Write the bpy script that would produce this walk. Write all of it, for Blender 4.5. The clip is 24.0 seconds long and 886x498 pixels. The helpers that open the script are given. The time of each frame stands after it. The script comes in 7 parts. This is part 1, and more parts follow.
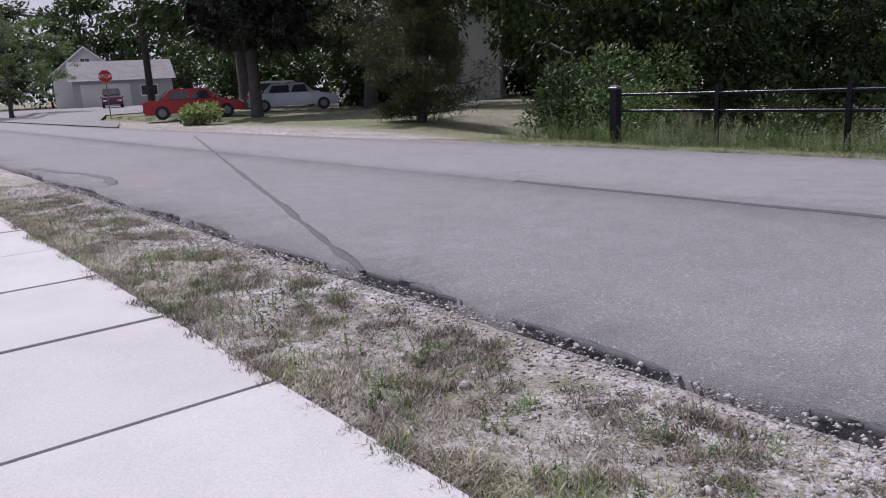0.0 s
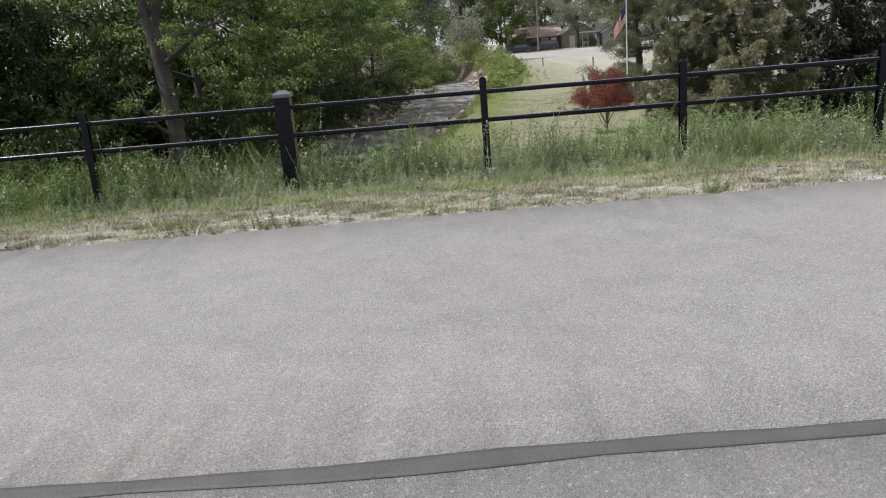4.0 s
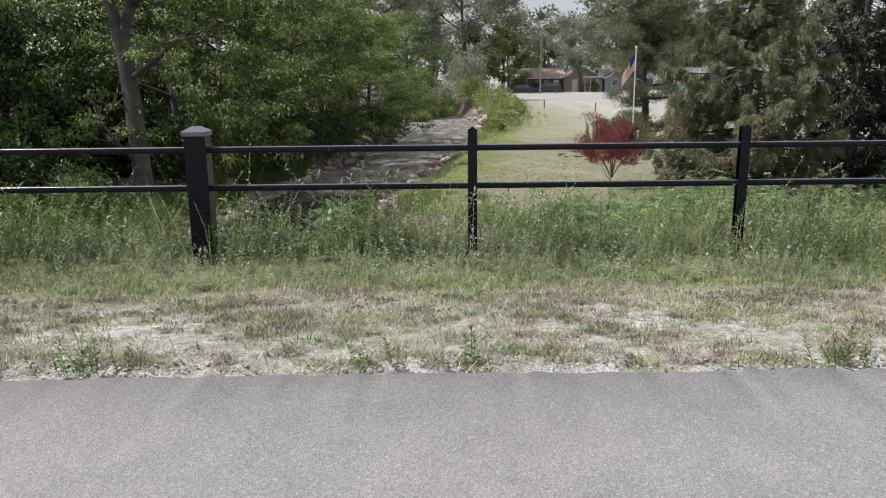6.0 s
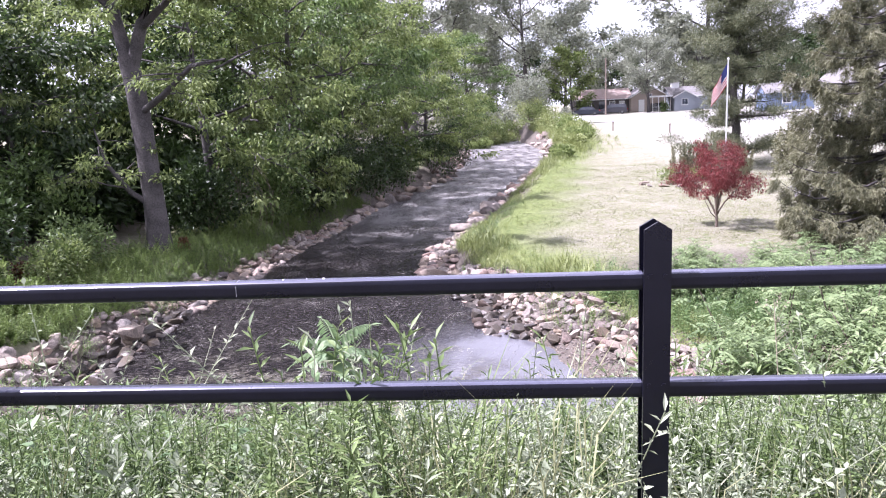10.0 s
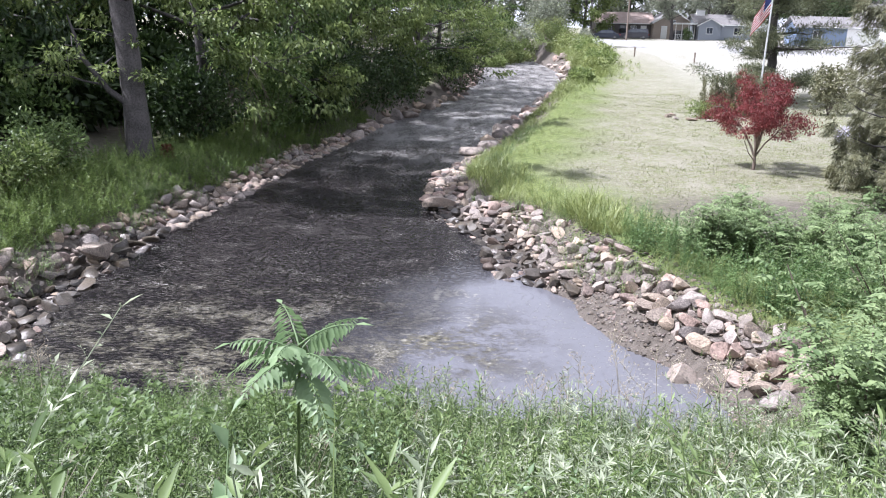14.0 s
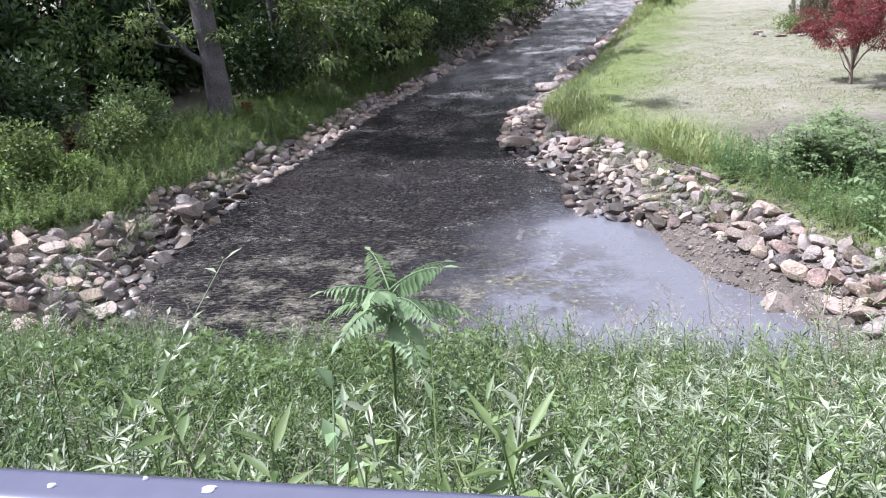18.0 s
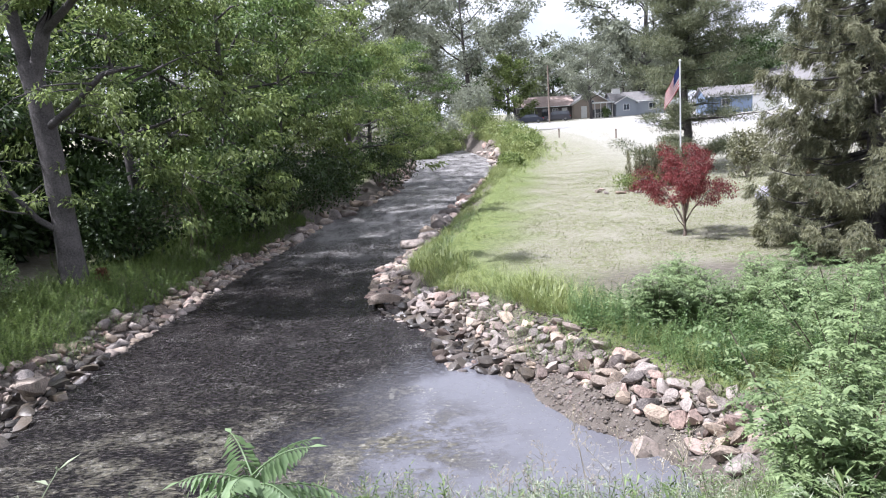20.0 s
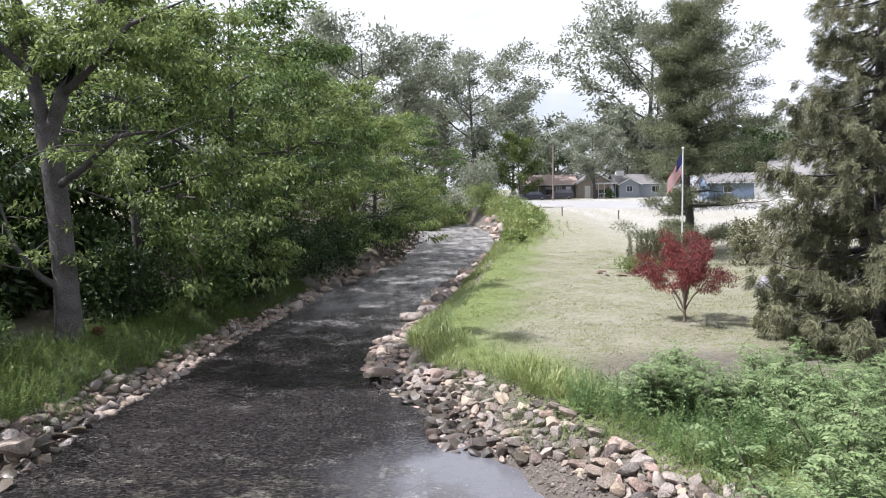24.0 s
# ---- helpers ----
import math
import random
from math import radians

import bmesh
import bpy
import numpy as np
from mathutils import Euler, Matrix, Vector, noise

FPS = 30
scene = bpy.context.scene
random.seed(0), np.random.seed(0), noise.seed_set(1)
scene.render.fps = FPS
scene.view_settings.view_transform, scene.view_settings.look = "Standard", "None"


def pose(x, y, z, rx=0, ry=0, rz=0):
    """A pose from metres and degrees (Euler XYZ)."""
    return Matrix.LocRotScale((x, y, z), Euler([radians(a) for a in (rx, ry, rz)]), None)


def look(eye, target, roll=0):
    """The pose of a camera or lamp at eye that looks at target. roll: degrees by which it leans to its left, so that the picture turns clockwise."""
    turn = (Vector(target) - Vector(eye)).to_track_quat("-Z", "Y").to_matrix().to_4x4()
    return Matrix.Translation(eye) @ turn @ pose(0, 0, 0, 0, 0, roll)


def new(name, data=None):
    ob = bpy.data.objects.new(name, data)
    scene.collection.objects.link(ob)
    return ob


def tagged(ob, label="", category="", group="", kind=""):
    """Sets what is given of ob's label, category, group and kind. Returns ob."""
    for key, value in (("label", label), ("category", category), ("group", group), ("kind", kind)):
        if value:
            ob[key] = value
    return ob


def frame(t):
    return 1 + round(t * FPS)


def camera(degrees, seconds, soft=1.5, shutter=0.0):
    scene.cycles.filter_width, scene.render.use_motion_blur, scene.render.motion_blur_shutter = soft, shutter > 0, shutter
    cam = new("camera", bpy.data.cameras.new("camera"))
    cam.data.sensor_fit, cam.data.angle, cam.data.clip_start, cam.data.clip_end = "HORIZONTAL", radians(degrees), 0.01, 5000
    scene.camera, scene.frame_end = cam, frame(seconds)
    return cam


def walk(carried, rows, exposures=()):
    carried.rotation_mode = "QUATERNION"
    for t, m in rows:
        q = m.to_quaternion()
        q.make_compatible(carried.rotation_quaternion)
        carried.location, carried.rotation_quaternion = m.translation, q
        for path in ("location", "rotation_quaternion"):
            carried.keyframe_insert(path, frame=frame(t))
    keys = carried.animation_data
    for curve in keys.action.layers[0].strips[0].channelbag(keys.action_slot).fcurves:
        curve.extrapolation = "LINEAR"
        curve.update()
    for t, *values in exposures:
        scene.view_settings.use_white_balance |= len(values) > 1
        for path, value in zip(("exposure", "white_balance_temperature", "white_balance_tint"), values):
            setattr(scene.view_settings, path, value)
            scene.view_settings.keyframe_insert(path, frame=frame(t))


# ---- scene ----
cam = camera(61.1, 24.0, soft=1.1)
PATH = [
    (0, (0.82, -13.342, 1.491), (-0.712, -12.131, 1.057), -2.9),
    (0.2, (0.82, -13.184, 1.502), (-0.469, -11.719, 1.061), -3.1),
    (0.4, (0.839, -12.974, 1.461), (-0.165, -11.299, 1.027), -2.3),
    (0.5, (0.873, -12.903, 1.458), (0.01, -11.151, 1.027), -1.9),
    (0.7, (0.952, -12.785, 1.459), (0.338, -10.932, 1.024), -1.0),
    (1, (1.019, -12.529, 1.466), (0.664, -10.611, 1.023), -0.3),
    (1.5, (1.167, -12.131, 1.497), (0.973, -10.205, 0.991), 0.2),
    (2, (1.172, -11.688, 1.525), (1.049, -9.758, 1.017), -1.2),
    (2.5, (1.238, -11.159, 1.5), (1.141, -9.225, 0.996), -2.6),
    (3, (1.416, -10.508, 1.491), (1.356, -8.587, 0.936), -2.1),
    (3.5, (1.636, -9.932, 1.587), (1.61, -8.007, 1.043), -5.4),
    (5.5, (2.037, -7.339, 1.566), (2.148, -5.39, 1.131), -0.7),
    (6, (2.069, -6.734, 1.601), (2.098, -4.782, 1.167), -0.5),
    (6.5, (2.057, -6.101, 1.616), (2.01, -4.15, 1.181), -0.5),
    (7, (2.022, -5.446, 1.615), (1.899, -3.497, 1.182), -1.4),
    (7.5, (1.998, -4.841, 1.611), (1.853, -2.893, 1.183), -2.4),
    (8, (1.947, -4.263, 1.626), (1.782, -2.312, 1.216), -2.4),
    (8.5, (1.954, -3.688, 1.648), (1.8, -1.733, 1.259), -2.3),
    (9, (1.993, -3.193, 1.658), (1.82, -1.238, 1.273), -2.1),
    (9.5, (1.984, -2.705, 1.604), (1.822, -0.747, 1.23), -1.8),
    (10, (1.958, -2.239, 1.559), (1.824, -0.28, 1.194), -2.3),
    (10.5, (1.85, -1.87, 1.56), (1.73, 0.085, 1.157), -2.0),
    (12.5, (1.67, -0.431, 1.375), (1.567, 1.513, 0.92), -1.7),
    (13, (1.673, -0.422, 1.417), (1.595, 1.507, 0.898), -0.4),
    (13.5, (1.689, -0.397, 1.418), (1.589, 1.528, 0.886), 0.7),
    (14, (1.709, -0.391, 1.408), (1.572, 1.52, 0.833), 1.3),
    (14.5, (1.729, -0.407, 1.402), (1.549, 1.484, 0.776), 0.9),
    (15, (1.72, -0.439, 1.404), (1.51, 1.44, 0.751), 0.2),
    (15.5, (1.678, -0.432, 1.387), (1.416, 1.433, 0.716), -0.7),
    (16, (1.642, -0.441, 1.38), (1.317, 1.407, 0.69), -1.3),
    (16.5, (1.622, -0.441, 1.376), (1.238, 1.388, 0.664), -1.3),
    (17, (1.627, -0.424, 1.377), (1.202, 1.393, 0.656), -1.7),
    (17.5, (1.663, -0.412, 1.393), (1.25, 1.403, 0.662), -3.0),
    (18, (1.697, -0.412, 1.411), (1.35, 1.423, 0.695), -4.0),
    (18.5, (1.782, -0.426, 1.433), (1.55, 1.454, 0.793), -4.8),
    (19, (1.783, -0.445, 1.47), (1.669, 1.475, 0.923), -5.1),
    (19.5, (1.75, -0.414, 1.464), (1.707, 1.536, 1.02), -5.0),
    (21.5, (1.701, -0.36, 1.579), (1.813, 1.63, 1.413), 0.3),
    (22, (1.685, -0.365, 1.581), (1.771, 1.627, 1.42), 0.7),
    (22.5, (1.696, -0.383, 1.596), (1.761, 1.609, 1.436), 0.6),
    (23, (1.694, -0.378, 1.598), (1.737, 1.615, 1.435), 0.3),
    (23.5, (1.694, -0.356, 1.59), (1.72, 1.637, 1.424), -0.1),
    (24, (1.735, -0.395, 1.599), (1.748, 1.599, 1.441), -0.8),
]
walk(cam, [(t, look(eye, target, roll)) for t, eye, target, roll in PATH],
     [(0, -0.2, 5900, 25), (1, 0.18, 6200, 19), (2, 0.15, 6300, 11), (3, 0.17, 6330, 9), (5.5, 0.2, 6500, 12), (6, 0.25, 6400, 11), (7, 0.29, 5930, 15), (8, 0.95, 5300, 30), (9, 1.4, 5450, 35), (10, 1.46, 5750, 32), (13, 1.18, 5800, 20), (14, 1.1, 5750, 18), (17, 1.07, 5600, 20), (19, 1.13, 5700, 19), (22, 0.87, 5960, 15), (24, 0.85, 6020, 15)])

# ---- light ----
SUN_DIR = Vector((-0.54, -0.06, 0.84)).normalized()
world = bpy.data.worlds.new("world")
scene.world = world
world.use_nodes = True
wn, wl = world.node_tree.nodes, world.node_tree.links
wn.clear()
w_out, w_bg, w_sky = wn.new("ShaderNodeOutputWorld"), wn.new("ShaderNodeBackground"), wn.new("ShaderNodeTexSky")
w_sky.sky_type, w_sky.sun_disc = "NISHITA", False
w_sky.sun_elevation, w_sky.sun_rotation = math.asin(SUN_DIR.z), math.atan2(SUN_DIR.x, SUN_DIR.y)
w_sky.dust_density = 2.0
w_map, w_coord, w_noise, w_ramp, w_mix = (wn.new(k) for k in ("ShaderNodeMapping", "ShaderNodeTexCoord", "ShaderNodeTexNoise", "ShaderNodeValToRGB", "ShaderNodeMixRGB"))
w_map.inputs["Scale"].default_value = (1.2, 1.2, 3.0)
w_noise.inputs["Scale"].default_value, w_noise.inputs["Detail"].default_value = 1.6, 5
w_ramp.color_ramp.elements[0].position, w_ramp.color_ramp.elements[1].position = 0.30, 0.50
w_mix.inputs[2].default_value = (9.0, 9.15, 9.4, 1)
wl.new(w_coord.outputs["Generated"], w_map.inputs["Vector"])
wl.new(w_map.outputs["Vector"], w_noise.inputs["Vector"])
wl.new(w_noise.outputs["Fac"], w_ramp.inputs["Fac"])
wl.new(w_ramp.outputs["Color"], w_mix.inputs["Fac"])
wl.new(w_sky.outputs["Color"], w_mix.inputs[1])
wl.new(w_mix.outputs["Color"], w_bg.inputs["Color"])
w_bg.inputs["Strength"].default_value = 0.07
wl.new(w_bg.outputs["Background"], w_out.inputs["Surface"])
sun = new("sun", bpy.data.lights.new("sun", "SUN"))
sun.data.energy, sun.data.angle, sun.data.color = 5.0, radians(0.6), (1.0, 0.965, 0.92)
sun.matrix_world = look(SUN_DIR * 50, (0, 0, 0))


# ---- materials ----
def mat(name, dark, light, scale=4.0, rough=0.8, bump=0.3, fine=40.0, metal=0.0, random=0.0, spots=None, spot_scale=2.0, spot_at=0.55, trans=0.0, spec=0.5, rough2=None, island=False):
    """A surface whose colour runs between dark and light at two scales; spots: a third colour in patches."""
    m = bpy.data.materials.new(name)
    m.use_nodes = True
    nt = m.node_tree
    n, l = nt.nodes, nt.links
    b = n["Principled BSDF"]
    co = n.new("ShaderNodeTexCoord")
    big, small, mixf, ramp = n.new("ShaderNodeTexNoise"), n.new("ShaderNodeTexNoise"), n.new("ShaderNodeMath"), n.new("ShaderNodeMixRGB")
    big.inputs["Scale"].default_value, big.inputs["Detail"].default_value = scale, 6
    small.inputs["Scale"].default_value, small.inputs["Detail"].default_value = fine, 3
    geo = n.new("ShaderNodeNewGeometry")
    for t in (big, small):
        l.new(geo.outputs["Position"], t.inputs["Vector"])
    mixf.operation = "MULTIPLY_ADD"
    mixf.inputs[1].default_value = 0.55
    half = n.new("ShaderNodeMath")
    half.operation, half.inputs[1].default_value = "MULTIPLY", 0.45
    l.new(big.outputs["Fac"], half.inputs[0])
    l.new(small.outputs["Fac"], mixf.inputs[0])
    l.new(half.outputs[0], mixf.inputs[2])
    st = n.new("ShaderNodeMapRange")
    st.inputs[1].default_value, st.inputs[2].default_value = 0.33, 0.67
    l.new(mixf.outputs[0], st.inputs[0])
    fac = st.outputs[0]
    if random:
        src = geo.outputs["Random Per Island"] if island else n.new("ShaderNodeObjectInfo").outputs["Random"]
        ad = n.new("ShaderNodeMath")
        ad.operation, ad.inputs[1].default_value = "MULTIPLY_ADD", random
        sub = n.new("ShaderNodeMath")
        sub.operation, sub.inputs[1].default_value = "SUBTRACT", random / 2
        l.new(src, ad.inputs[0])
        l.new(fac, ad.inputs[2])
        l.new(ad.outputs[0], sub.inputs[0])
        sub.use_clamp = True
        fac = sub.outputs[0]
    l.new(fac, ramp.inputs["Fac"])
    ramp.inputs[1].default_value, ramp.inputs[2].default_value = (*dark, 1), (*light, 1)
    col = ramp.outputs[0]
    if spots:
        pn, pr, pm = n.new("ShaderNodeTexNoise"), n.new("ShaderNodeMapRange"), n.new("ShaderNodeMixRGB")
        pn.inputs["Scale"].default_value, pn.inputs["Detail"].default_value = spot_scale, 7
        pn.inputs["Roughness"].default_value = 0.65
        l.new(geo.outputs["Position"], pn.inputs["Vector"])
        pr.inputs[1].default_value, pr.inputs[2].default_value = spot_at - 0.05, spot_at + 0.05
        l.new(pn.outputs["Fac"], pr.inputs[0])
        l.new(pr.outputs[0], pm.inputs["Fac"])
        l.new(col, pm.inputs[1])
        pm.inputs[2].default_value = (*spots, 1)
        col = pm.outputs[0]
    l.new(col, b.inputs["Base Color"])
    b.inputs["Roughness"].default_value, b.inputs["Metallic"].default_value = rough, metal
    b.inputs["Specular IOR Level"].default_value = spec
    if rough2 is not None:
        rr = n.new("ShaderNodeMapRange")
        rr.inputs[3].default_value, rr.inputs[4].default_value = rough, rough2
        l.new(big.outputs["Fac"], rr.inputs[0])
        l.new(rr.outputs[0], b.inputs["Roughness"])
    if bump:
        bp = n.new("ShaderNodeBump")
        bp.inputs["Strength"].default_value, bp.inputs["Distance"].default_value = bump, 0.02
        l.new(mixf.outputs[0], bp.inputs["Height"])
        l.new(bp.outputs[0], b.inputs["Normal"])
    if trans:
        tr, mx, out = n.new("ShaderNodeBsdfTranslucent"), n.new("ShaderNodeMixShader"), n["Material Output"]
        l.new(col, tr.inputs["Color"])
        mx.inputs[0].default_value = trans
        l.new(b.outputs[0], mx.inputs[1])
        l.new(tr.outputs[0], mx.inputs[2])
        l.new(mx.outputs[0], out.inputs["Surface"])
    return m


def leaf_mat(name, dark, light, trans=0.35, rough=0.48, random=0.7):
    return mat(name, dark, light, scale=0.7, rough=rough, bump=0, fine=9, random=random, island=True, trans=trans, spec=0.45)


def chip_asphalt(name, k):
    """Worn asphalt: pale stone chips in grey binder, with broad stains and wheel-polished bands."""
    m = mat(name, (0.155 * k, 0.15 * k, 0.152 * k), (0.20 * k, 0.194 * k, 0.195 * k), scale=0.35, fine=4, rough=0.85, bump=0, spots=(0.187 * k, 0.178 * k, 0.177 * k), spot_scale=0.25, spot_at=0.55)
    n, l = m.node_tree.nodes, m.node_tree.links
    b = n["Principled BSDF"]
    old = b.inputs["Base Color"].links[0].from_socket
    geo = n.new("ShaderNodeNewGeometry")
    vor, vor2 = n.new("ShaderNodeTexVoronoi"), n.new("ShaderNodeTexVoronoi")
    for v, sc in ((vor, 170.0), (vor2, 110.0)):
        v.inputs["Scale"].default_value = sc
        l.new(geo.outputs["Position"], v.inputs["Vector"])
    tone = n.new("ShaderNodeMapRange")
    tone.inputs[3].default_value, tone.inputs[4].default_value = 0.6, 1.4
    grey = n.new("ShaderNodeRGBToBW")
    l.new(vor.outputs["Color"], grey.inputs[0])
    l.new(grey.outputs[0], tone.inputs[0])
    mul = n.new("ShaderNodeMixRGB")
    mul.blend_type = "MULTIPLY"
    mul.inputs[0].default_value = 1.0
    l.new(old, mul.inputs[1])
    l.new(tone.outputs[0], mul.inputs[2])
    pit = n.new("ShaderNodeMapRange")
    grey2 = n.new("ShaderNodeRGBToBW")
    l.new(vor2.outputs["Color"], grey2.inputs[0])
    pit.inputs[1].default_value, pit.inputs[2].default_value = 0.85, 0.90
    l.new(grey2.outputs[0], pit.inputs[0])
    pale = n.new("ShaderNodeMixRGB")
    l.new(pit.outputs[0], pale.inputs[0])
    l.new(mul.outputs[0], pale.inputs[1])
    pale.inputs[2].default_value = (0.31, 0.305, 0.30, 1)
    l.new(pale.outputs[0], b.inputs["Base Color"])
    bp = n.new("ShaderNodeBump")
    bp.inputs["Strength"].default_value, bp.inputs["Distance"].default_value = 0.6, 0.006
    l.new(vor.outputs["Distance"], bp.inputs["Height"])
    l.new(bp.outputs[0], b.inputs["Normal"])
    return m


M_asphalt = chip_asphalt("asphalt", 1.0)
M_asphalt_pale = chip_asphalt("pale_asphalt", 1.15)
M_tar = mat("tar", (0.045, 0.045, 0.05), (0.085, 0.083, 0.085), scale=6, fine=120, rough=0.7, bump=0.3)
M_concrete = mat("concrete", (0.36, 0.35, 0.345), (0.48, 0.47, 0.46), scale=1.5, fine=120, rough=0.9, bump=0.25, random=0.25)
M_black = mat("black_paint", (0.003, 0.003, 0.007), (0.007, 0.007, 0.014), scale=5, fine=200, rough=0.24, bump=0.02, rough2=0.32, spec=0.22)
# lighter copy of the black, with sky sheen put into the colour
M_black_sheen = mat("black_paint_sky_sheen", (0.06, 0.061, 0.092), (0.08, 0.081, 0.118), scale=4, fine=30, rough=0.22, bump=0.0, rough2=0.32, spec=1.0)


def rock_mat(name, dark, light, island=False, rough=0.9):
    """Creek stone: tone by stone, its hue drifting from grey to tan to pink, with a dried silty film on it."""
    m = mat(name, dark, light, scale=5, fine=38, rough=rough, bump=0.9, random=0.85, island=island, spots=(0.16, 0.145, 0.12), spot_scale=8, spot_at=0.62)
    n, l = m.node_tree.nodes, m.node_tree.links
    b = n["Principled BSDF"]
    old = b.inputs["Base Color"].links[0].from_socket
    src = n.new("ShaderNodeNewGeometry").outputs["Random Per Island"] if island else n.new("ShaderNodeObjectInfo").outputs["Random"]
    f7, ramp, mul = n.new("ShaderNodeMath"), n.new("ShaderNodeValToRGB"), n.new("ShaderNodeMixRGB")
    f7.operation, f7.inputs[1].default_value = "MULTIPLY", 13.0
    fr = n.new("ShaderNodeMath")
    fr.operation = "FRACT"
    l.new(src, f7.inputs[0])
    l.new(f7.outputs[0], fr.inputs[0])
    l.new(fr.outputs[0], ramp.inputs[0])
    e = ramp.color_ramp.elements
    e[0].color, e[1].color = (0.92, 0.95, 1.0, 1), (1.12, 0.95, 0.90, 1)
    for at, c in ((0.35, (1.0, 0.98, 0.94, 1)), (0.6, (1.08, 1.0, 0.86, 1)), (0.75, (0.72, 0.72, 0.74, 1))):
        e.new(at).color = c
    mul.blend_type = "MULTIPLY"
    mul.inputs[0].default_value = 1.0
    l.new(old, mul.inputs[1])
    l.new(ramp.outputs[0], mul.inputs[2])
    l.new(mul.outputs[0], b.inputs["Base Color"])
    return m


M_rock = rock_mat("rock", (0.10, 0.083, 0.073), (0.40, 0.34, 0.295))
M_rock_wet = rock_mat("wet_rock", (0.03, 0.026, 0.022), (0.10, 0.085, 0.07), rough=0.35)
M_bark = mat("bark", (0.035, 0.031, 0.03), (0.11, 0.10, 0.096), scale=3, fine=25, rough=0.95, bump=1.0)
M_twig = mat("twig", (0.10, 0.075, 0.06), (0.2, 0.16, 0.13), scale=3, fine=25, rough=0.95, bump=0.5)
M_leaf = leaf_mat("leaf_green", (0.038, 0.068, 0.019), (0.17, 0.25, 0.076), trans=0.42)
M_leaf_bright = leaf_mat("leaf_bright", (0.078, 0.118, 0.031), (0.30, 0.365, 0.13), trans=0.5)
# leaves of distant trees, paled and greyed to carry haze in the colour
M_leaf_hazed = leaf_mat("leaf_hazed", (0.15, 0.17, 0.125), (0.33, 0.35, 0.26), trans=0.4)
M_leaf_red = leaf_mat("leaf_red", (0.10, 0.018, 0.02), (0.28, 0.06, 0.058))
M_needle = leaf_mat("needle", (0.05, 0.06, 0.03), (0.33, 0.325, 0.19), trans=0.25, random=0.35)
M_pine = leaf_mat("pine_needle", (0.055, 0.07, 0.04), (0.26, 0.28, 0.16), trans=0.3, random=0.4)
M_corner = leaf_mat("corner_pine_needle", (0.018, 0.026, 0.01), (0.10, 0.105, 0.04), trans=0.2)
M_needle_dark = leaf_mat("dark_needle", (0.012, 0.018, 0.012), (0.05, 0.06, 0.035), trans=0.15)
# darker copy of the leaf green, deep shade put into its colour
M_leaf_shaded = leaf_mat("leaf_shaded", (0.014, 0.03, 0.009), (0.07, 0.112, 0.032), trans=0.3)
M_weed = leaf_mat("weed_leaf", (0.058, 0.10, 0.028), (0.235, 0.31, 0.115), trans=0.35)
M_weed_pale = leaf_mat("weed_pale", (0.15, 0.19, 0.11), (0.41, 0.45, 0.305), trans=0.3)
M_grass = leaf_mat("grass_blade", (0.06, 0.105, 0.026), (0.225, 0.295, 0.10), trans=0.3)
M_straw = leaf_mat("straw_green", (0.17, 0.185, 0.085), (0.40, 0.405, 0.225), trans=0.3)
M_lawn = leaf_mat("lawn_blade", (0.145, 0.165, 0.07), (0.30, 0.31, 0.165), trans=0.3)
M_thatch = leaf_mat("dead_thatch", (0.085, 0.072, 0.05), (0.24, 0.205, 0.155), trans=0.2)
M_grass_dry = leaf_mat("dry_grass", (0.20, 0.18, 0.14), (0.46, 0.425, 0.35), trans=0.2)
M_stalk = leaf_mat("dry_stalk", (0.30, 0.25, 0.18), (0.5, 0.44, 0.33), trans=0.1)
M_bank_herb = leaf_mat("bank_herb", (0.07, 0.12, 0.025), (0.26, 0.345, 0.10), trans=0.4)
M_sumac = leaf_mat("sumac_leaf", (0.11, 0.18, 0.08), (0.28, 0.38, 0.19), trans=0.35)
M_white = mat("white_paint", (0.68, 0.68, 0.66), (0.80, 0.80, 0.78), scale=1.0, fine=20, rough=0.6, bump=0.05)
M_glass = mat("window_glass", (0.02, 0.025, 0.03), (0.05, 0.055, 0.06), scale=0.5, fine=2, rough=0.08, bump=0, spec=0.8)


# ---- building blocks ----
def mesh_np(name, verts, tris, m, smooth=False):
    """A triangle mesh from arrays."""
    me = bpy.data.meshes.new(name)
    v, f = np.asarray(verts, np.float32), np.asarray(tris, np.int32)
    me.vertices.add(len(v))
    me.vertices.foreach_set("co", v.ravel())
    me.loops.add(f.size)
    me.loops.foreach_set("vertex_index", f.ravel())
    me.polygons.add(len(f))
    me.polygons.foreach_set("loop_start", np.arange(0, f.size, f.shape[1], dtype=np.int32))
    me.update(calc_edges=True)
    me.materials.append(m)
    if smooth:
        me.polygons.foreach_set("use_smooth", np.ones(len(f), bool))
    return me


def part(name, data, m, parent=None, label="", at=None):
    """Links a bmesh or a mesh as one object, under its thing if that is given."""
    if isinstance(data, bmesh.types.BMesh):
        me = bpy.data.meshes.new(name)
        data.to_mesh(me)
        data.free()
        me.materials.append(m)
        data = me
    ob = new(name, data)
    ob.parent = parent
    if at is not None:
        ob.matrix_basis = at
    if label:
        tagged(ob, label)
    return ob


def thing(name, place, label, category, group="", kind="", turn=0.0):
    ob = new(name)
    ob.empty_display_size = 0.1
    ob.matrix_basis = pose(*place, rz=turn)
    return tagged(ob, label, category, group, kind)


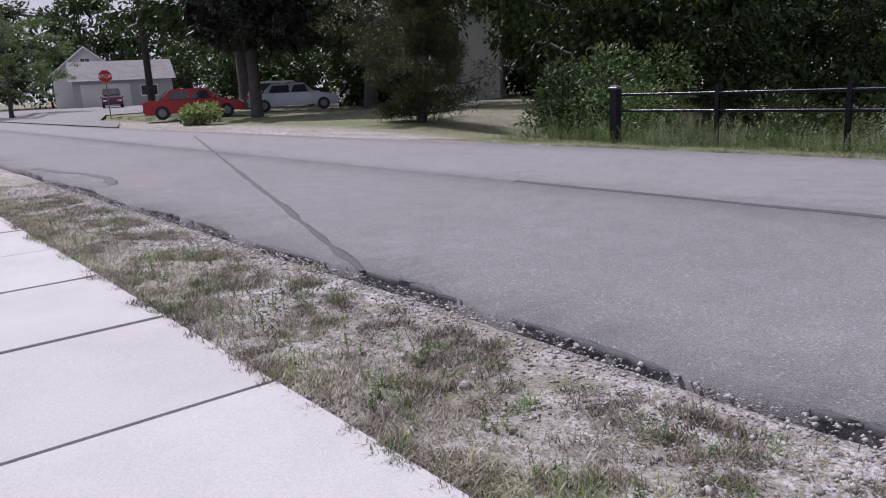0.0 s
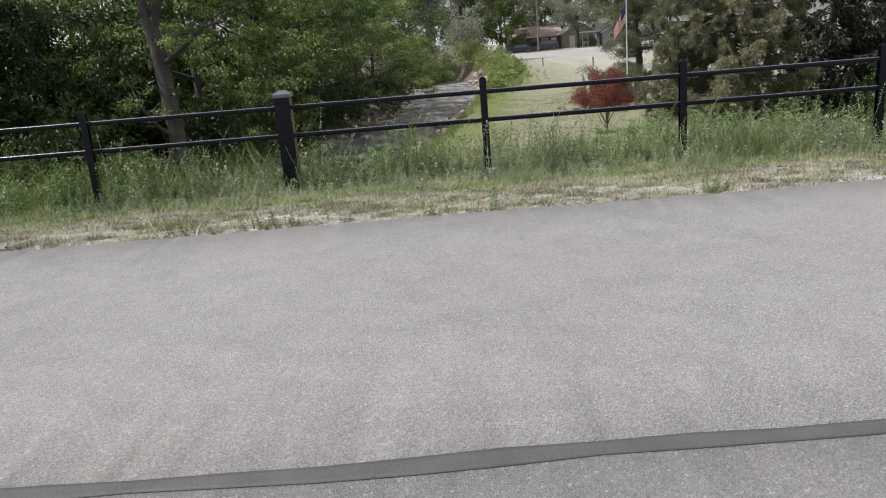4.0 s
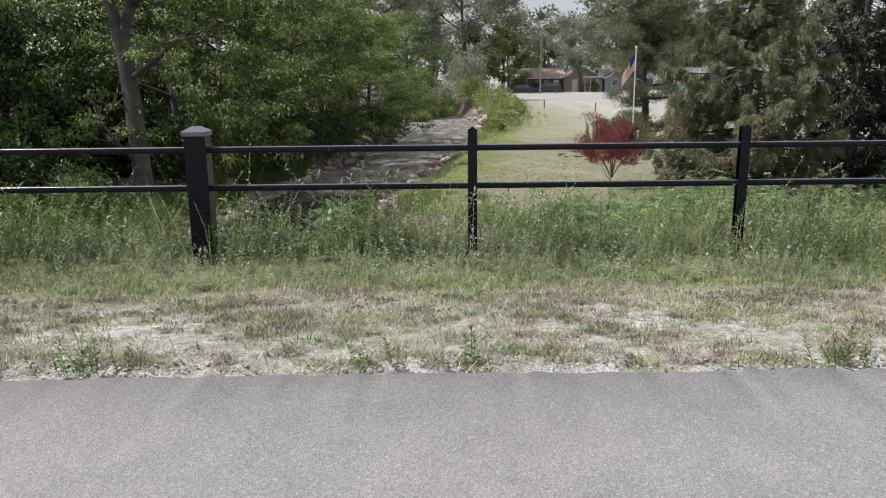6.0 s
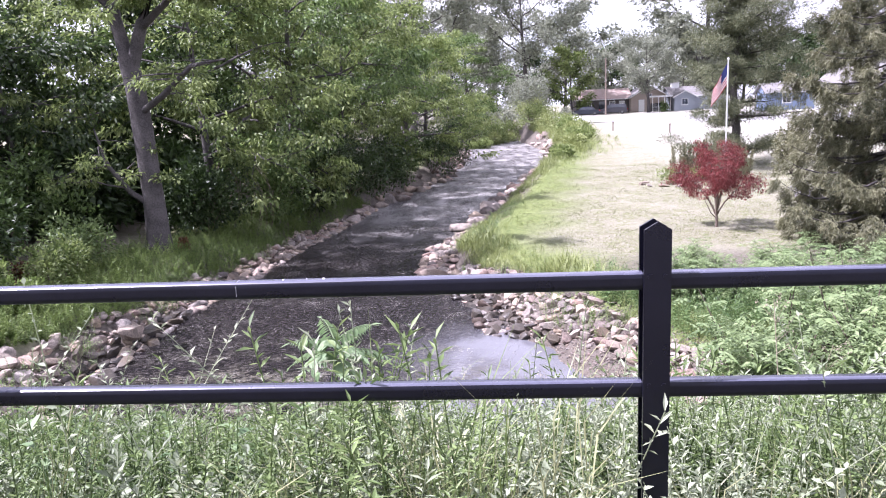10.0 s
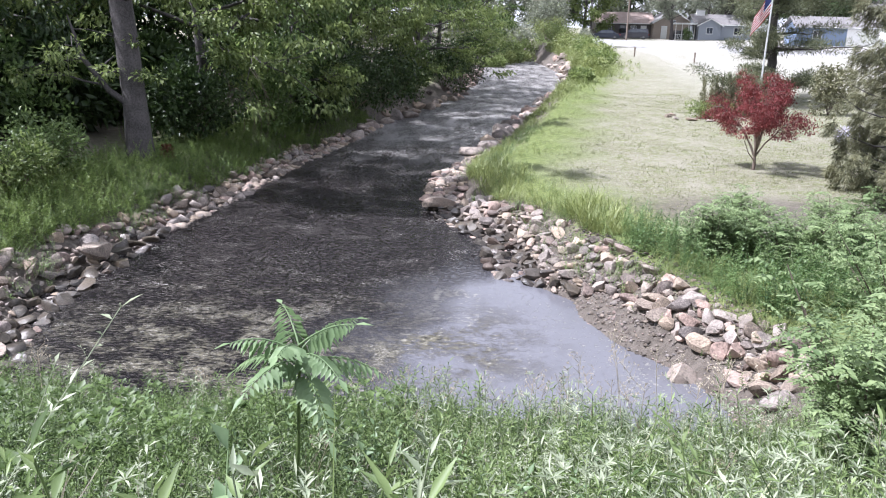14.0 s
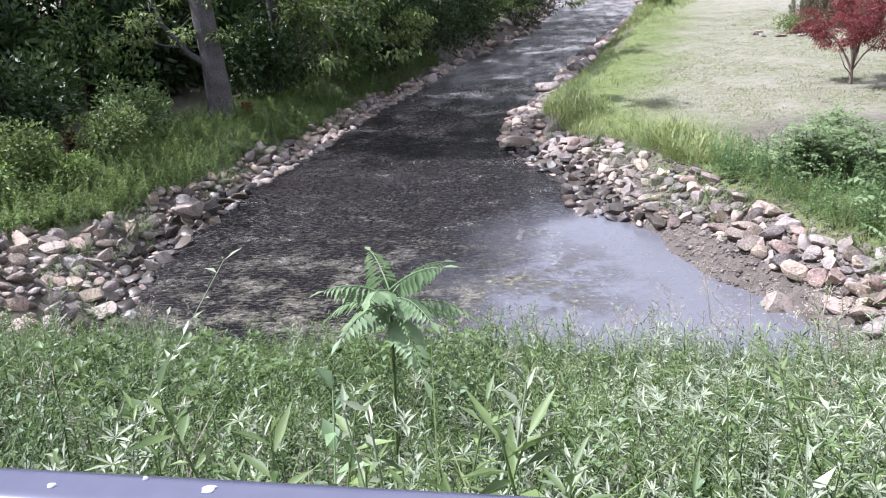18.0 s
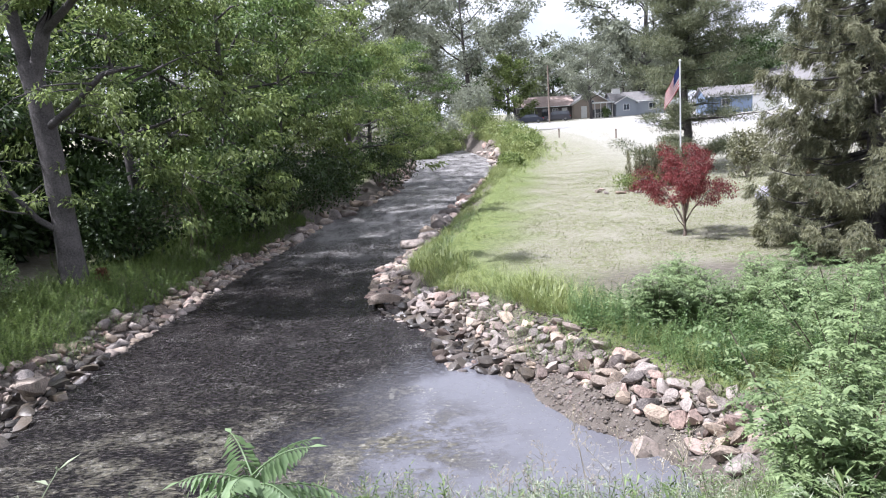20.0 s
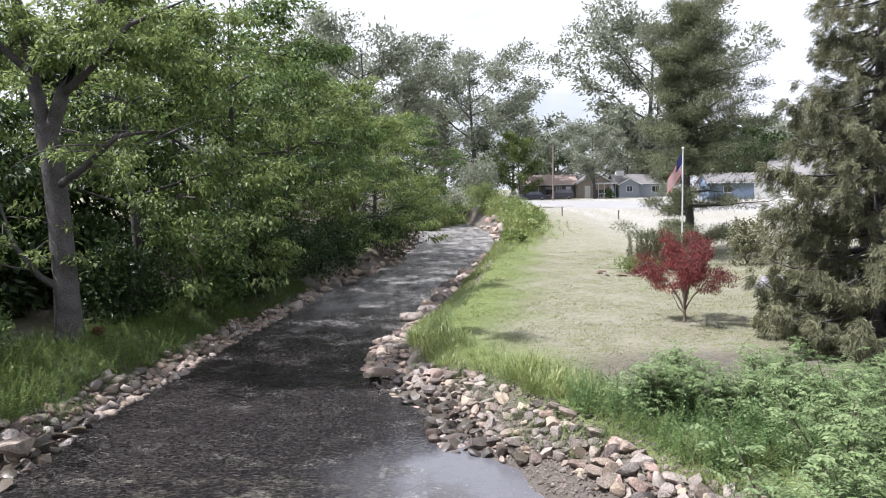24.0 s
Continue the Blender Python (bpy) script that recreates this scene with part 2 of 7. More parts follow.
def box(x0, x1, y0, y1, z0, z1, bevel=0.0, bm=None, seg=1):
    bm = bm or bmesh.new()
    made = bmesh.ops.create_cube(bm, size=1.0, matrix=Matrix.Translation(((x0 + x1) / 2, (y0 + y1) / 2, (z0 + z1) / 2)) @ Matrix.Diagonal((x1 - x0, y1 - y0, z1 - z0, 1)))
    if bevel:
        edges = list({e for v in made["verts"] for e in v.link_edges})
        bmesh.ops.bevel(bm, geom=edges, offset=bevel, segments=seg, affect="EDGES")
    return bm


def cyl(r0, r1, z0, z1, x=0.0, y=0.0, n=12, bm=None, m=None):
    bm = bm or bmesh.new()
    t = Matrix.Translation((x, y, (z0 + z1) / 2))
    bmesh.ops.create_cone(bm, cap_ends=True, segments=n, radius1=r0, radius2=r1, depth=z1 - z0, matrix=(m or Matrix()) @ t)
    return bm


def prism(outline, x0, x1, bm=None):
    """An outline in y and z, drawn out along x."""
    bm = bm or bmesh.new()
    a = [bm.verts.new((x0, y, z)) for y, z in outline]
    b = [bm.verts.new((x1, y, z)) for y, z in outline]
    k = len(outline)
    bm.faces.new(a)
    bm.faces.new(b[::-1])
    for i in range(k):
        bm.faces.new((a[i], b[i], b[(i + 1) % k], a[(i + 1) % k]))
    bmesh.ops.recalc_face_normals(bm, faces=bm.faces)
    return bm


def tubes(paths, sides=6):
    """Vertices and triangles of tapered tubes along paths of (points, radii)."""
    vs, fs, base = [], [], 0
    ang = np.arange(sides) * 2 * np.pi / sides
    for pts, rad in paths:
        p, r = np.asarray(pts, float), np.asarray(rad, float)
        d = np.gradient(p, axis=0)
        d /= np.linalg.norm(d, axis=1, keepdims=True) + 1e-9
        ref = np.where(np.abs(d[:, 2:3]) > 0.9, [[1.0, 0, 0]], [[0, 0, 1.0]])
        u = np.cross(d, ref)
        u /= np.linalg.norm(u, axis=1, keepdims=True) + 1e-9
        w = np.cross(d, u)
        ring = p[:, None] + r[:, None, None] * (np.cos(ang)[None, :, None] * u[:, None] + np.sin(ang)[None, :, None] * w[:, None])
        vs.append(ring.reshape(-1, 3))
        k = len(p)
        i, j = np.meshgrid(np.arange(k - 1), np.arange(sides), indexing="ij")
        a, b = base + i * sides + j, base + i * sides + (j + 1) % sides
        c, e = a + sides, b + sides
        fs.append(np.stack([a, b, e], -1).reshape(-1, 3))
        fs.append(np.stack([a, e, c], -1).reshape(-1, 3))
        base += k * sides
    return np.concatenate(vs), np.concatenate(fs)


def unit(a):
    return a / (np.linalg.norm(a, axis=-1, keepdims=True) + 1e-9)


def leaves(p, d, n, length, width, fold=0.25):
    """Folded pointed leaves: base points, ways, normals, sizes."""
    d = unit(d)
    s = unit(np.cross(d, n))
    n = np.cross(s, d)
    length, width = np.broadcast_to(length, len(p))[:, None], np.broadcast_to(width, len(p))[:, None]
    mid = p + d * length * 0.45 + n * width * fold
    v = np.stack([p, mid + s * width / 2, p + d * length - n * length * 0.08, mid - s * width / 2], 1).reshape(-1, 3)
    k = np.arange(len(p))[:, None] * 4
    f = np.concatenate([k + [[0, 1, 2]], k + [[0, 2, 3]]], 1).reshape(-1, 3)
    return v, f


def join(pieces):
    vs, fs, base = [], [], 0
    for v, f in pieces:
        vs.append(v)
        fs.append(f + base)
        base += len(v)
    return np.concatenate(vs), np.concatenate(fs)


def scatter(templates, pts, scale, rng, tilt=0.15, pick=None):
    """Copies of small meshes set at points, turned and leaning at random, as one mesh's arrays."""
    out = []
    pick = rng.integers(0, len(templates), len(pts)) if pick is None else pick
    for k, (tv, tf) in enumerate(templates):
        q, s = pts[pick == k], scale[pick == k]
        if not len(q):
            continue
        a = rng.uniform(0, 2 * np.pi, len(q))
        c, sn = np.cos(a)[:, None], np.sin(a)[:, None]
        x = c * tv[None, :, 0] - sn * tv[None, :, 1]
        y = sn * tv[None, :, 0] + c * tv[None, :, 1]
        z = np.broadcast_to(tv[None, :, 2], x.shape)
        lean = rng.normal(0, tilt, (2, len(q), 1))
        v = np.stack([x + lean[0] * z, y + lean[1] * z, z], -1) * s[:, None, None] + q[:, None]
        f = tf[None] + (np.arange(len(q)) * len(tv))[:, None, None]
        out.append((v.reshape(-1, 3), f.reshape(-1, 3)))
    return join(out)


def smooth(a, b, x):
    t = np.clip((np.asarray(x, float) - a) / (b - a), 0, 1)
    return t * t * (3 - 2 * t)


def fractal(x, y, scale, seed=0.0):
    """Cheap rolling noise from sines, about -1 to 1."""
    x, y = np.asarray(x, float) / scale + seed, np.asarray(y, float) / scale - seed
    return (np.sin(x * 1.3 + 1.7 * np.sin(y * 0.9)) + np.sin(y * 1.7 + 1.3 * np.sin(x * 1.1 + 2)) + 0.6 * np.sin(2.9 * x + 2.3 * y) + 0.5 * np.sin(4.1 * y - 3.7 * x)) / 3.1


# ---- the plan ----
ROAD_Z, WATER_Z = 0.31, -3.0
ROAD_FAR, ROAD_NEAR, SEAM_Y, WALK_EDGE = -3.54, -10.80, -7.19, -12.09
LEFT_Y = [4, 8.2, 10, 12.2, 14.6, 18.5, 23.6, 30, 39, 46, 63, 86, 119, 160]
LEFT_X = [-4.0, -4.6, -5.2, -5.3, -5.3, -4.9, -4.6, -3.7, -2.4, -1.0, -0.3, -0.3, 0.3, 1.0]
RIGHT_Y = [4, 8.6, 10, 11.5, 12.6, 13.4, 15, 16.8, 19.5, 22, 24.2, 31, 44, 59, 78, 118, 160]
RIGHT_X = [4.8, 3.9, 3.05, 2.7, 1.9, 1.6, 1.5, 0.35, -0.15, -0.1, 0.6, 1.7, 3.9, 6.6, 7.3, 4.8, 4.0]


def height(x, y):
    """The ground's height."""
    x, y = np.asarray(x, float), np.asarray(y, float)
    xl, xr = np.interp(y, LEFT_Y, LEFT_X), np.interp(y, RIGHT_Y, RIGHT_X)
    lawn = -2.25 + 1.7 * smooth(15, 135, y) + 0.015 * np.clip(x - 8, 0, 60) + 0.06 * fractal(x, y, 5)
    left = -2.05 + 0.07 * np.clip(xl - x - 3, 0, 30) + 0.08 * fractal(x, y, 3, 4)
    far = smooth(30, 60, y)
    dr, dl = x - xr, xl - x
    side = np.where(dr > dl, lawn, left)
    d = np.maximum(dr, dl)
    bank = smooth(-0.6, 2.3 - 0.8 * far, d + 0.25 * fractal(x, y, 1.1, 2))
    valley = (WATER_Z - 0.35) * (1 - bank) + side * bank
    slope = np.clip(-0.42 * (y - 0.3) + 0.06 * fractal(x, y, 1.3, 7), -9, 0)
    z = np.maximum(valley, slope) * smooth(0, 1.0, y) + np.minimum(slope, 0) * (1 - smooth(0, 1.0, y))
    plain = 0.32 + 0.006 * np.clip(-x - 25, 0, 200)
    open_ = smooth(-20, -11, x) * (1 - smooth(26, 60, x) * (1 - smooth(20, 60, y)))
    z = plain + (z - plain) * np.maximum(open_, smooth(30, 70, y) * smooth(-30, -10, x))
    verge = np.clip(0.29 * (-y - 0.5) / (-ROAD_FAR - 0.5), 0, 0.29) + 0.012 * fractal(x, y, 0.5) + 0.012 * fractal(x, y, 0.23, 3)
    near = 0.288 + 0.010 * fractal(x, y, 0.4, 2) + 0.022 * smooth(-11.3, -12.0, y) - 0.14 * smooth(-12.06, -12.12, y)
    z = np.where(y < 0, verge * open_ + 0.29 * (1 - open_), z)
    z = np.where(y < ROAD_FAR + 0.05, 0.20, z)
    return np.where(y < ROAD_NEAR - 0.02, near, z)


# ---- ground, road, pavement, water ----
def spread(dense0, dense1, step, far):
    a = list(np.arange(dense0, dense1 + step / 2, step))
    s, lo, hi = step, dense0, dense1
    while hi < far:
        s *= 1.25
        hi += s
        a.append(hi)
    s = step
    while lo > -far:
        s *= 1.25
        lo -= s
        a.insert(0, lo)
    return np.array(a)


gx, gy = spread(-15, 15, 0.3, 700), spread(-13, 34, 0.25, 700)
GX, GY = np.meshgrid(gx, gy, indexing="ij")
GZ = height(GX, GY)
ii, jj = np.meshgrid(np.arange(len(gx) - 1), np.arange(len(gy) - 1), indexing="ij")
k00 = ii * len(gy) + jj
quads = np.stack([k00, k00 + len(gy), k00 + len(gy) + 1, k00 + 1], -1).reshape(-1, 4)


def ground_material():
    m = bpy.data.materials.new("ground_soil_and_grass")
    m.use_nodes = True
    n, l = m.node_tree.nodes, m.node_tree.links
    b = n["Principled BSDF"]
    geo = n.new("ShaderNodeNewGeometry")

    def noise_at(scale, detail=6, rough=0.6):
        t = n.new("ShaderNodeTexNoise")
        t.inputs["Scale"].default_value, t.inputs["Detail"].default_value, t.inputs["Roughness"].default_value = scale, detail, rough
        l.new(geo.outputs["Position"], t.inputs["Vector"])
        return t.outputs["Fac"]

    def ranged(src, a, b_):
        t = n.new("ShaderNodeMapRange")
        t.inputs[1].default_value, t.inputs[2].default_value = a, b_
        l.new(src, t.inputs[0])
        return t.outputs[0]

    def mixed(f, a, c):
        t = n.new("ShaderNodeMixRGB")
        l.new(f, t.inputs[0])
        for k, v in ((1, a), (2, c)):
            if isinstance(v, tuple):
                t.inputs[k].default_value = (*v, 1)
            else:
                l.new(v, t.inputs[k])
        return t.outputs[0]

    zone = n.new("ShaderNodeAttribute")
    zone.attribute_name = "zone"
    sep = n.new("ShaderNodeSeparateColor")
    l.new(zone.outputs["Color"], sep.inputs[0])
    fine, mid, wide = noise_at(60), noise_at(7), noise_at(0.6)
    turf = mixed(ranged(mid, 0.35, 0.65), (0.145, 0.14, 0.085), (0.24, 0.227, 0.16))
    turf = mixed(ranged(wide, 0.42, 0.62), turf, (0.265, 0.25, 0.195))
    turf = mixed(ranged(noise_at(2.2, 8, 0.7), 0.52, 0.60), turf, (0.15, 0.17, 0.07))
    turf = mixed(ranged(noise_at(9, 12, 0.78), 0.50, 0.56), turf, (0.29, 0.272, 0.22))
    turf = mixed(ranged(fine, 0.45, 0.70), turf, (0.11, 0.115, 0.065))
    sand = mixed(ranged(mid, 0.40, 0.6), (0.33, 0.32, 0.305), (0.57, 0.558, 0.548))
    sand = mixed(ranged(fine, 0.45, 0.72), sand, (0.17, 0.15, 0.125))
    sand = mixed(ranged(noise_at(16, 12, 0.78), 0.52, 0.57), sand, (0.19, 0.18, 0.145))
    sand = mixed(ranged(noise_at(3.0, 8, 0.7), 0.54, 0.62), sand, (0.24, 0.225, 0.175))
    mud = mixed(ranged(mid, 0.35, 0.65), (0.065, 0.057, 0.05), (0.17, 0.15, 0.13))
    mud = mixed(ranged(fine, 0.4, 0.7), mud, (0.12, 0.10, 0.08))
    lush = mixed(ranged(mid, 0.35, 0.65), (0.085, 0.115, 0.035), (0.175, 0.205, 0.075))
    col = mixed(sep.outputs[0], turf, sand)
    col = mixed(sep.outputs[2], col, lush)
    col = mixed(sep.outputs[1], col, mud)
    l.new(col, b.inputs["Base Color"])
    b.inputs["Roughness"].default_value, b.inputs["Specular IOR Level"].default_value = 0.95, 0.2
    bp = n.new("ShaderNodeBump")
    bp.inputs["Strength"].default_value, bp.inputs["Distance"].default_value = 0.8, 0.03
    l.new(fine, bp.inputs["Height"])
    l.new(bp.outputs[0], b.inputs["Normal"])
    return m


ground_me = mesh_np("ground", np.stack([GX, GY, GZ], -1).reshape(-1, 3), quads, ground_material(), True)
xl_g, xr_g = np.interp(GY, LEFT_Y, LEFT_X), np.interp(GY, RIGHT_Y, RIGHT_X)
out_d = np.maximum(GX - xr_g, xl_g - GX)
valley_on = smooth(2, 7, GY) * smooth(-24, -16, GX)
mud = valley_on * np.maximum(1 - smooth(1.35, 1.95, out_d), smooth(1.5, 4, xl_g - GX - 1.5) * smooth(10, 16, GY) * 0.9)
mud = np.maximum(mud, smooth(-0.2, 0.6, GY) * (1 - smooth(7, 9, GY)) * (1 - smooth(12, 16, np.abs(GX))) * 0.4)
mud *= 1 - 0.75 * valley_on * smooth(9, 11, GY) * smooth(0.9, 1.5, xl_g - GX) * (1 - smooth(3.2, 4.5, xl_g - GX)) * (1 - smooth(14, 18, GY))
# bare soil patch on the lawn, with tree shade darkened in
mud = np.maximum(mud, np.clip(0.95 + 0.4 * fractal(GX, GY, 0.5), 0, 1) * np.exp(-(((GX - 7.3) / 2.9) ** 2 + ((GY - 15.4) / 1.5) ** 2) ** 2))
sandy = 0.95 * smooth(-0.9, -2.3, GY) + smooth(25, 75, GY) * smooth(4, 14, GX - xr_g) * (1 - smooth(120, 128, GY))
sandy = np.clip(sandy * (0.8 + 0.5 * fractal(GX, GY, 0.6)), 0, 1)
lush = 0.8 * valley_on * smooth(0.9, 1.5, xl_g - GX) * (1 - smooth(3.2, 4.5, xl_g - GX)) + valley_on * smooth(0.8, 1.6, GX - xr_g) * (1 - smooth(2.6, 5.0, GX - xr_g + 0.8 * fractal(GX, GY, 1.5))) + smooth(-1.2, -0.3, GY) * (1 - smooth(0, 3, GY)) * 0.5
zone = np.stack([sandy, np.clip(mud, 0, 1), np.clip(lush, 0, 1), np.ones_like(mud)], -1).reshape(-1, 4)
za = ground_me.color_attributes.new("zone", "FLOAT_COLOR", "POINT")
za.data.foreach_set("color", zone.astype(np.float32).ravel())
tagged(new("ground", ground_me), "uneven grassy ground falling to a stony creek", "ground", kind="structure")


def strip(xs, y0s, y1s, z, m, name, thick=0.05, xnoise=0.0, seed=3):
    """A flat strip along x with ragged edges and a real lip."""
    rng = np.random.default_rng(seed)
    k = len(xs)
    top0 = np.stack([xs, np.asarray(y0s) + rng.normal(0, xnoise, k), np.full(k, z)], 1)
    top1 = np.stack([xs, np.asarray(y1s) + rng.normal(0, xnoise, k), np.full(k, z)], 1)
    mids = [top0 + (top1 - top0) * f for f in (0.25, 0.5, 0.75)]
    rows = [top0 - [0, 0, thick], top0, *mids, top1, top1 - [0, 0, thick]]
    v = np.concatenate(rows)
    f = []
    for r in range(len(rows) - 1):
        i = np.arange(k - 1)
        f.append(np.stack([r * k + i, r * k + i + 1, (r + 1) * k + i + 1, (r + 1) * k + i], 1))
    return mesh_np(name, v, np.concatenate(f), m)


road_x = np.concatenate([np.arange(-300, -20, 6.0), np.arange(-20, 16, 0.07), np.arange(16, 300, 6.0)])
wave = 0.05 * np.sin(road_x * 1.7) + 0.03 * np.sin(road_x * 4.3 + 1)
bend = -0.045 * np.clip(-road_x - 4, 0, 30)
road = tagged(part("road", strip(road_x, ROAD_NEAR + wave, SEAM_Y + 0 * road_x, ROAD_Z, M_asphalt, "road", 0.12, 0.009), M_asphalt),
              "grey weathered asphalt road with tar seams", "road", kind="structure")
part("far_lane", strip(road_x, SEAM_Y + 0.012 + 0 * road_x, ROAD_FAR + bend * 0.6 + 0.22 * np.roll(wave, 9), ROAD_Z + 0.001, M_asphalt_pale, "far_lane", 0.12, 0.012), M_asphalt_pale, road, "paler pinkish asphalt lane")
sx = np.arange(-5.55, 40, 0.3)
part("seam", strip(sx, SEAM_Y - 0.045 + 0.012 * np.sin(sx * 3), SEAM_Y + 0.045 + 0.012 * np.sin(sx * 3.3 + 1), ROAD_Z + 0.005, M_tar, "seam", 0.004, 0.006), M_tar, road, "dark straight tar seam")
cx = np.linspace(-20.7, -3.25, 60)
cy = -10.78 + (-5.24 + 10.78) * (-3.3 - cx) / 17.4
part("seam", strip(cx, cy - 0.03, cy + 0.03, ROAD_Z + 0.005, M_tar, "seam", 0.004, 0.012), M_tar, road, "dark diagonal tar-filled crack")
ex = np.arange(-14, 3, 0.05)
part("edge_patch", strip(ex, ROAD_NEAR - 0.014 + 0.05 * np.sin(ex * 1.7), ROAD_NEAR + 0.02 + 0.05 * np.sin(ex * 1.7), ROAD_Z - 0.006, M_tar, "edge_patch", 0.03, 0.011), M_tar, road, "dark crumbling asphalt edge")
lx = np.linspace(0, 1, 40)
px_, py_ = np.interp(lx, [0, 0.3, 0.55, 0.85, 1], [-14.6, -13.3, -12.6, -11.3, -10.3]), np.interp(lx, [0, 0.3, 0.55, 0.85, 1], [-10.55, -10.45, -10.25, -10.2, -10.38])
part("seam", strip(px_, py_ - 0.07, py_ + 0.07, ROAD_Z + 0.005, M_tar, "seam", 0.004, 0.02), M_tar, road, "dark wavy patch line by the drive")
# side street and drive meeting the road at the corner
sy = np.array([-3.9, -2.6, -1.4, 0, 2, 4, 6, 8, 10, 14, 20, 30, 45, 65, 90])
right_ = np.interp(sy, [-3.9, -2.6, -1.4, 0, 8, 90], [-33, -37, -45, -49, -52, -60])
left_ = np.interp(sy, [-3.9, 6, 9, 14, 90], [-96, -84, -83, -72, -80])
su = np.linspace(0, 1, 40)
SX = left_[:, None] + (right_ - left_)[:, None] * su[None]
SY = np.repeat(sy[:, None], 40, 1)
SZ = np.maximum(height(SX, SY), 0.26) + 0.06
SZ[0] = ROAD_Z - 0.01 + 0 * SZ[0]
i, j = np.meshgrid(np.arange(len(sy) - 1), np.arange(39), indexing="ij")
k = i * 40 + j
tagged(new("side_street", mesh_np("side_street", np.stack([SX, SY, SZ], -1).reshape(-1, 3), np.stack([k, k + 1, k + 41, k + 40], -1).reshape(-1, 4), M_asphalt)), "pale asphalt side street and drive meeting the road", "road", kind="structure")

pavement = tagged(new("pavement"), "pale concrete sidewalk slabs with dark joints", "sidewalk", kind="structure")
slab = bpy.data.meshes.new("slab")
bm = box(-0.648, 0.648, -0.90, 0.90, -0.10, 0.0, 0.012, seg=2)
bm.to_mesh(slab)
bm.free()
slab.materials.append(M_concrete)
for i in range(56):
    s = part("slab", slab, M_concrete, pavement, at=pose(-1.91 - 0.655 + 7.86 + 15.72 - i * 1.31, WALK_EDGE - 0.90, 0.322 + 0.003 * ((i * 7) % 3), ry=0.12 * ((i * 5) % 3 - 1)))


def water_material():
    m = bpy.data.materials.new("creek_water_with_algae")
    m.use_nodes = True
    n, l = m.node_tree.nodes, m.node_tree.links
    b = n["Principled BSDF"]
    geo = n.new("ShaderNodeNewGeometry")
    mp = n.new("ShaderNodeMapping")
    mp.inputs["Scale"].default_value = (0.75, 1.0, 1.0)
    l.new(geo.outputs["Position"], mp.inputs["Vector"])

    def noise_at(scale, detail=6, rough=0.6):
        t = n.new("ShaderNodeTexNoise")
        t.inputs["Scale"].default_value, t.inputs["Detail"].default_value, t.inputs["Roughness"].default_value = scale, detail, rough
        l.new(mp.outputs["Vector"], t.inputs["Vector"])
        return t.outputs["Fac"]

    def ranged(src, a, b_, c=0.0, d=1.0):
        t = n.new("ShaderNodeMapRange")
        t.inputs[1].default_value, t.inputs[2].default_value, t.inputs[3].default_value, t.inputs[4].default_value = a, b_, c, d
        l.new(src, t.inputs[0])
        return t.outputs[0]

    def math2(op, a, c):
        t = n.new("ShaderNodeMath")
        t.operation = op
        t.use_clamp = True
        for k, v in ((0, a), (1, c)):
            if isinstance(v, float):
                t.inputs[k].default_value = v
            else:
                l.new(v, t.inputs[k])
        return t.outputs[0]

    zone = n.new("ShaderNodeAttribute")
    zone.attribute_name = "zone"
    sep = n.new("ShaderNodeSeparateColor")
    l.new(zone.outputs["Color"], sep.inputs[0])
    flow = n.new("ShaderNodeMapping")
    flow.inputs["Scale"].default_value, flow.inputs["Rotation"].default_value = (1.0, 0.28, 1.0), (0, 0, radians(-8))
    l.new(geo.outputs["Position"], flow.inputs["Vector"])

    def streak_at(scale, detail=6, rough=0.6):
        t = n.new("ShaderNodeTexNoise")
        t.inputs["Scale"].default_value, t.inputs["Detail"].default_value, t.inputs["Roughness"].default_value = scale, detail, rough
        l.new(flow.outputs["Vector"], t.inputs["Vector"])
        return t.outputs["Fac"]

    def mixed(f, a, c):
        t = n.new("ShaderNodeMixRGB")
        l.new(f, t.inputs[0])
        for k, v in ((1, a), (2, c)):
            if isinstance(v, tuple):
                t.inputs[k].default_value = (*v, 1)
            else:
                l.new(v, t.inputs[k])
        return t.outputs[0]

    flecks, patch, fine, broad = noise_at(13, 12, 0.78), noise_at(1.9, 12, 0.72), noise_at(60, 4), noise_at(0.55, 8, 0.65)
    drifts = streak_at(1.5, 10, 0.68)
    rows_ = n.new("ShaderNodeMapping")
    rows_.inputs["Scale"].default_value = (0.55, 1.5, 1.0)
    l.new(geo.outputs["Position"], rows_.inputs["Vector"])
    strokes = n.new("ShaderNodeTexNoise")
    strokes.inputs["Scale"].default_value, strokes.inputs["Detail"].default_value, strokes.inputs["Roughness"].default_value = 15, 11, 0.8
    l.new(rows_.outputs["Vector"], strokes.inputs["Vector"])
    # how thickly weed and debris lie: open water, thin drifts, matted beds
    thr = math2("ADD", math2("ADD", ranged(broad, 0.34, 0.66, -0.10, 0.07), ranged(drifts, 0.36, 0.64, -0.07, 0.06)), flecks)
    scum = math2("MULTIPLY", ranged(thr, 0.475, 0.50), sep.outputs[0])
    mats = math2("MULTIPLY", ranged(math2("ADD", patch, ranged(strokes.outputs["Fac"], 0.3, 0.7, -0.16, 0.16)), 0.46, 0.60), sep.outputs[1])
    drift = math2("MULTIPLY", ranged(thr, 0.575, 0.60), 0.8)
    cover = math2("MAXIMUM", math2("MAXIMUM", scum, mats), drift)
    # ripple glints, painted as pale flecks and strokes over near-black weed
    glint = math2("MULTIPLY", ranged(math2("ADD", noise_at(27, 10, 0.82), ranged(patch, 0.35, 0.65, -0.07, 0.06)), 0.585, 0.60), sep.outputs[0])
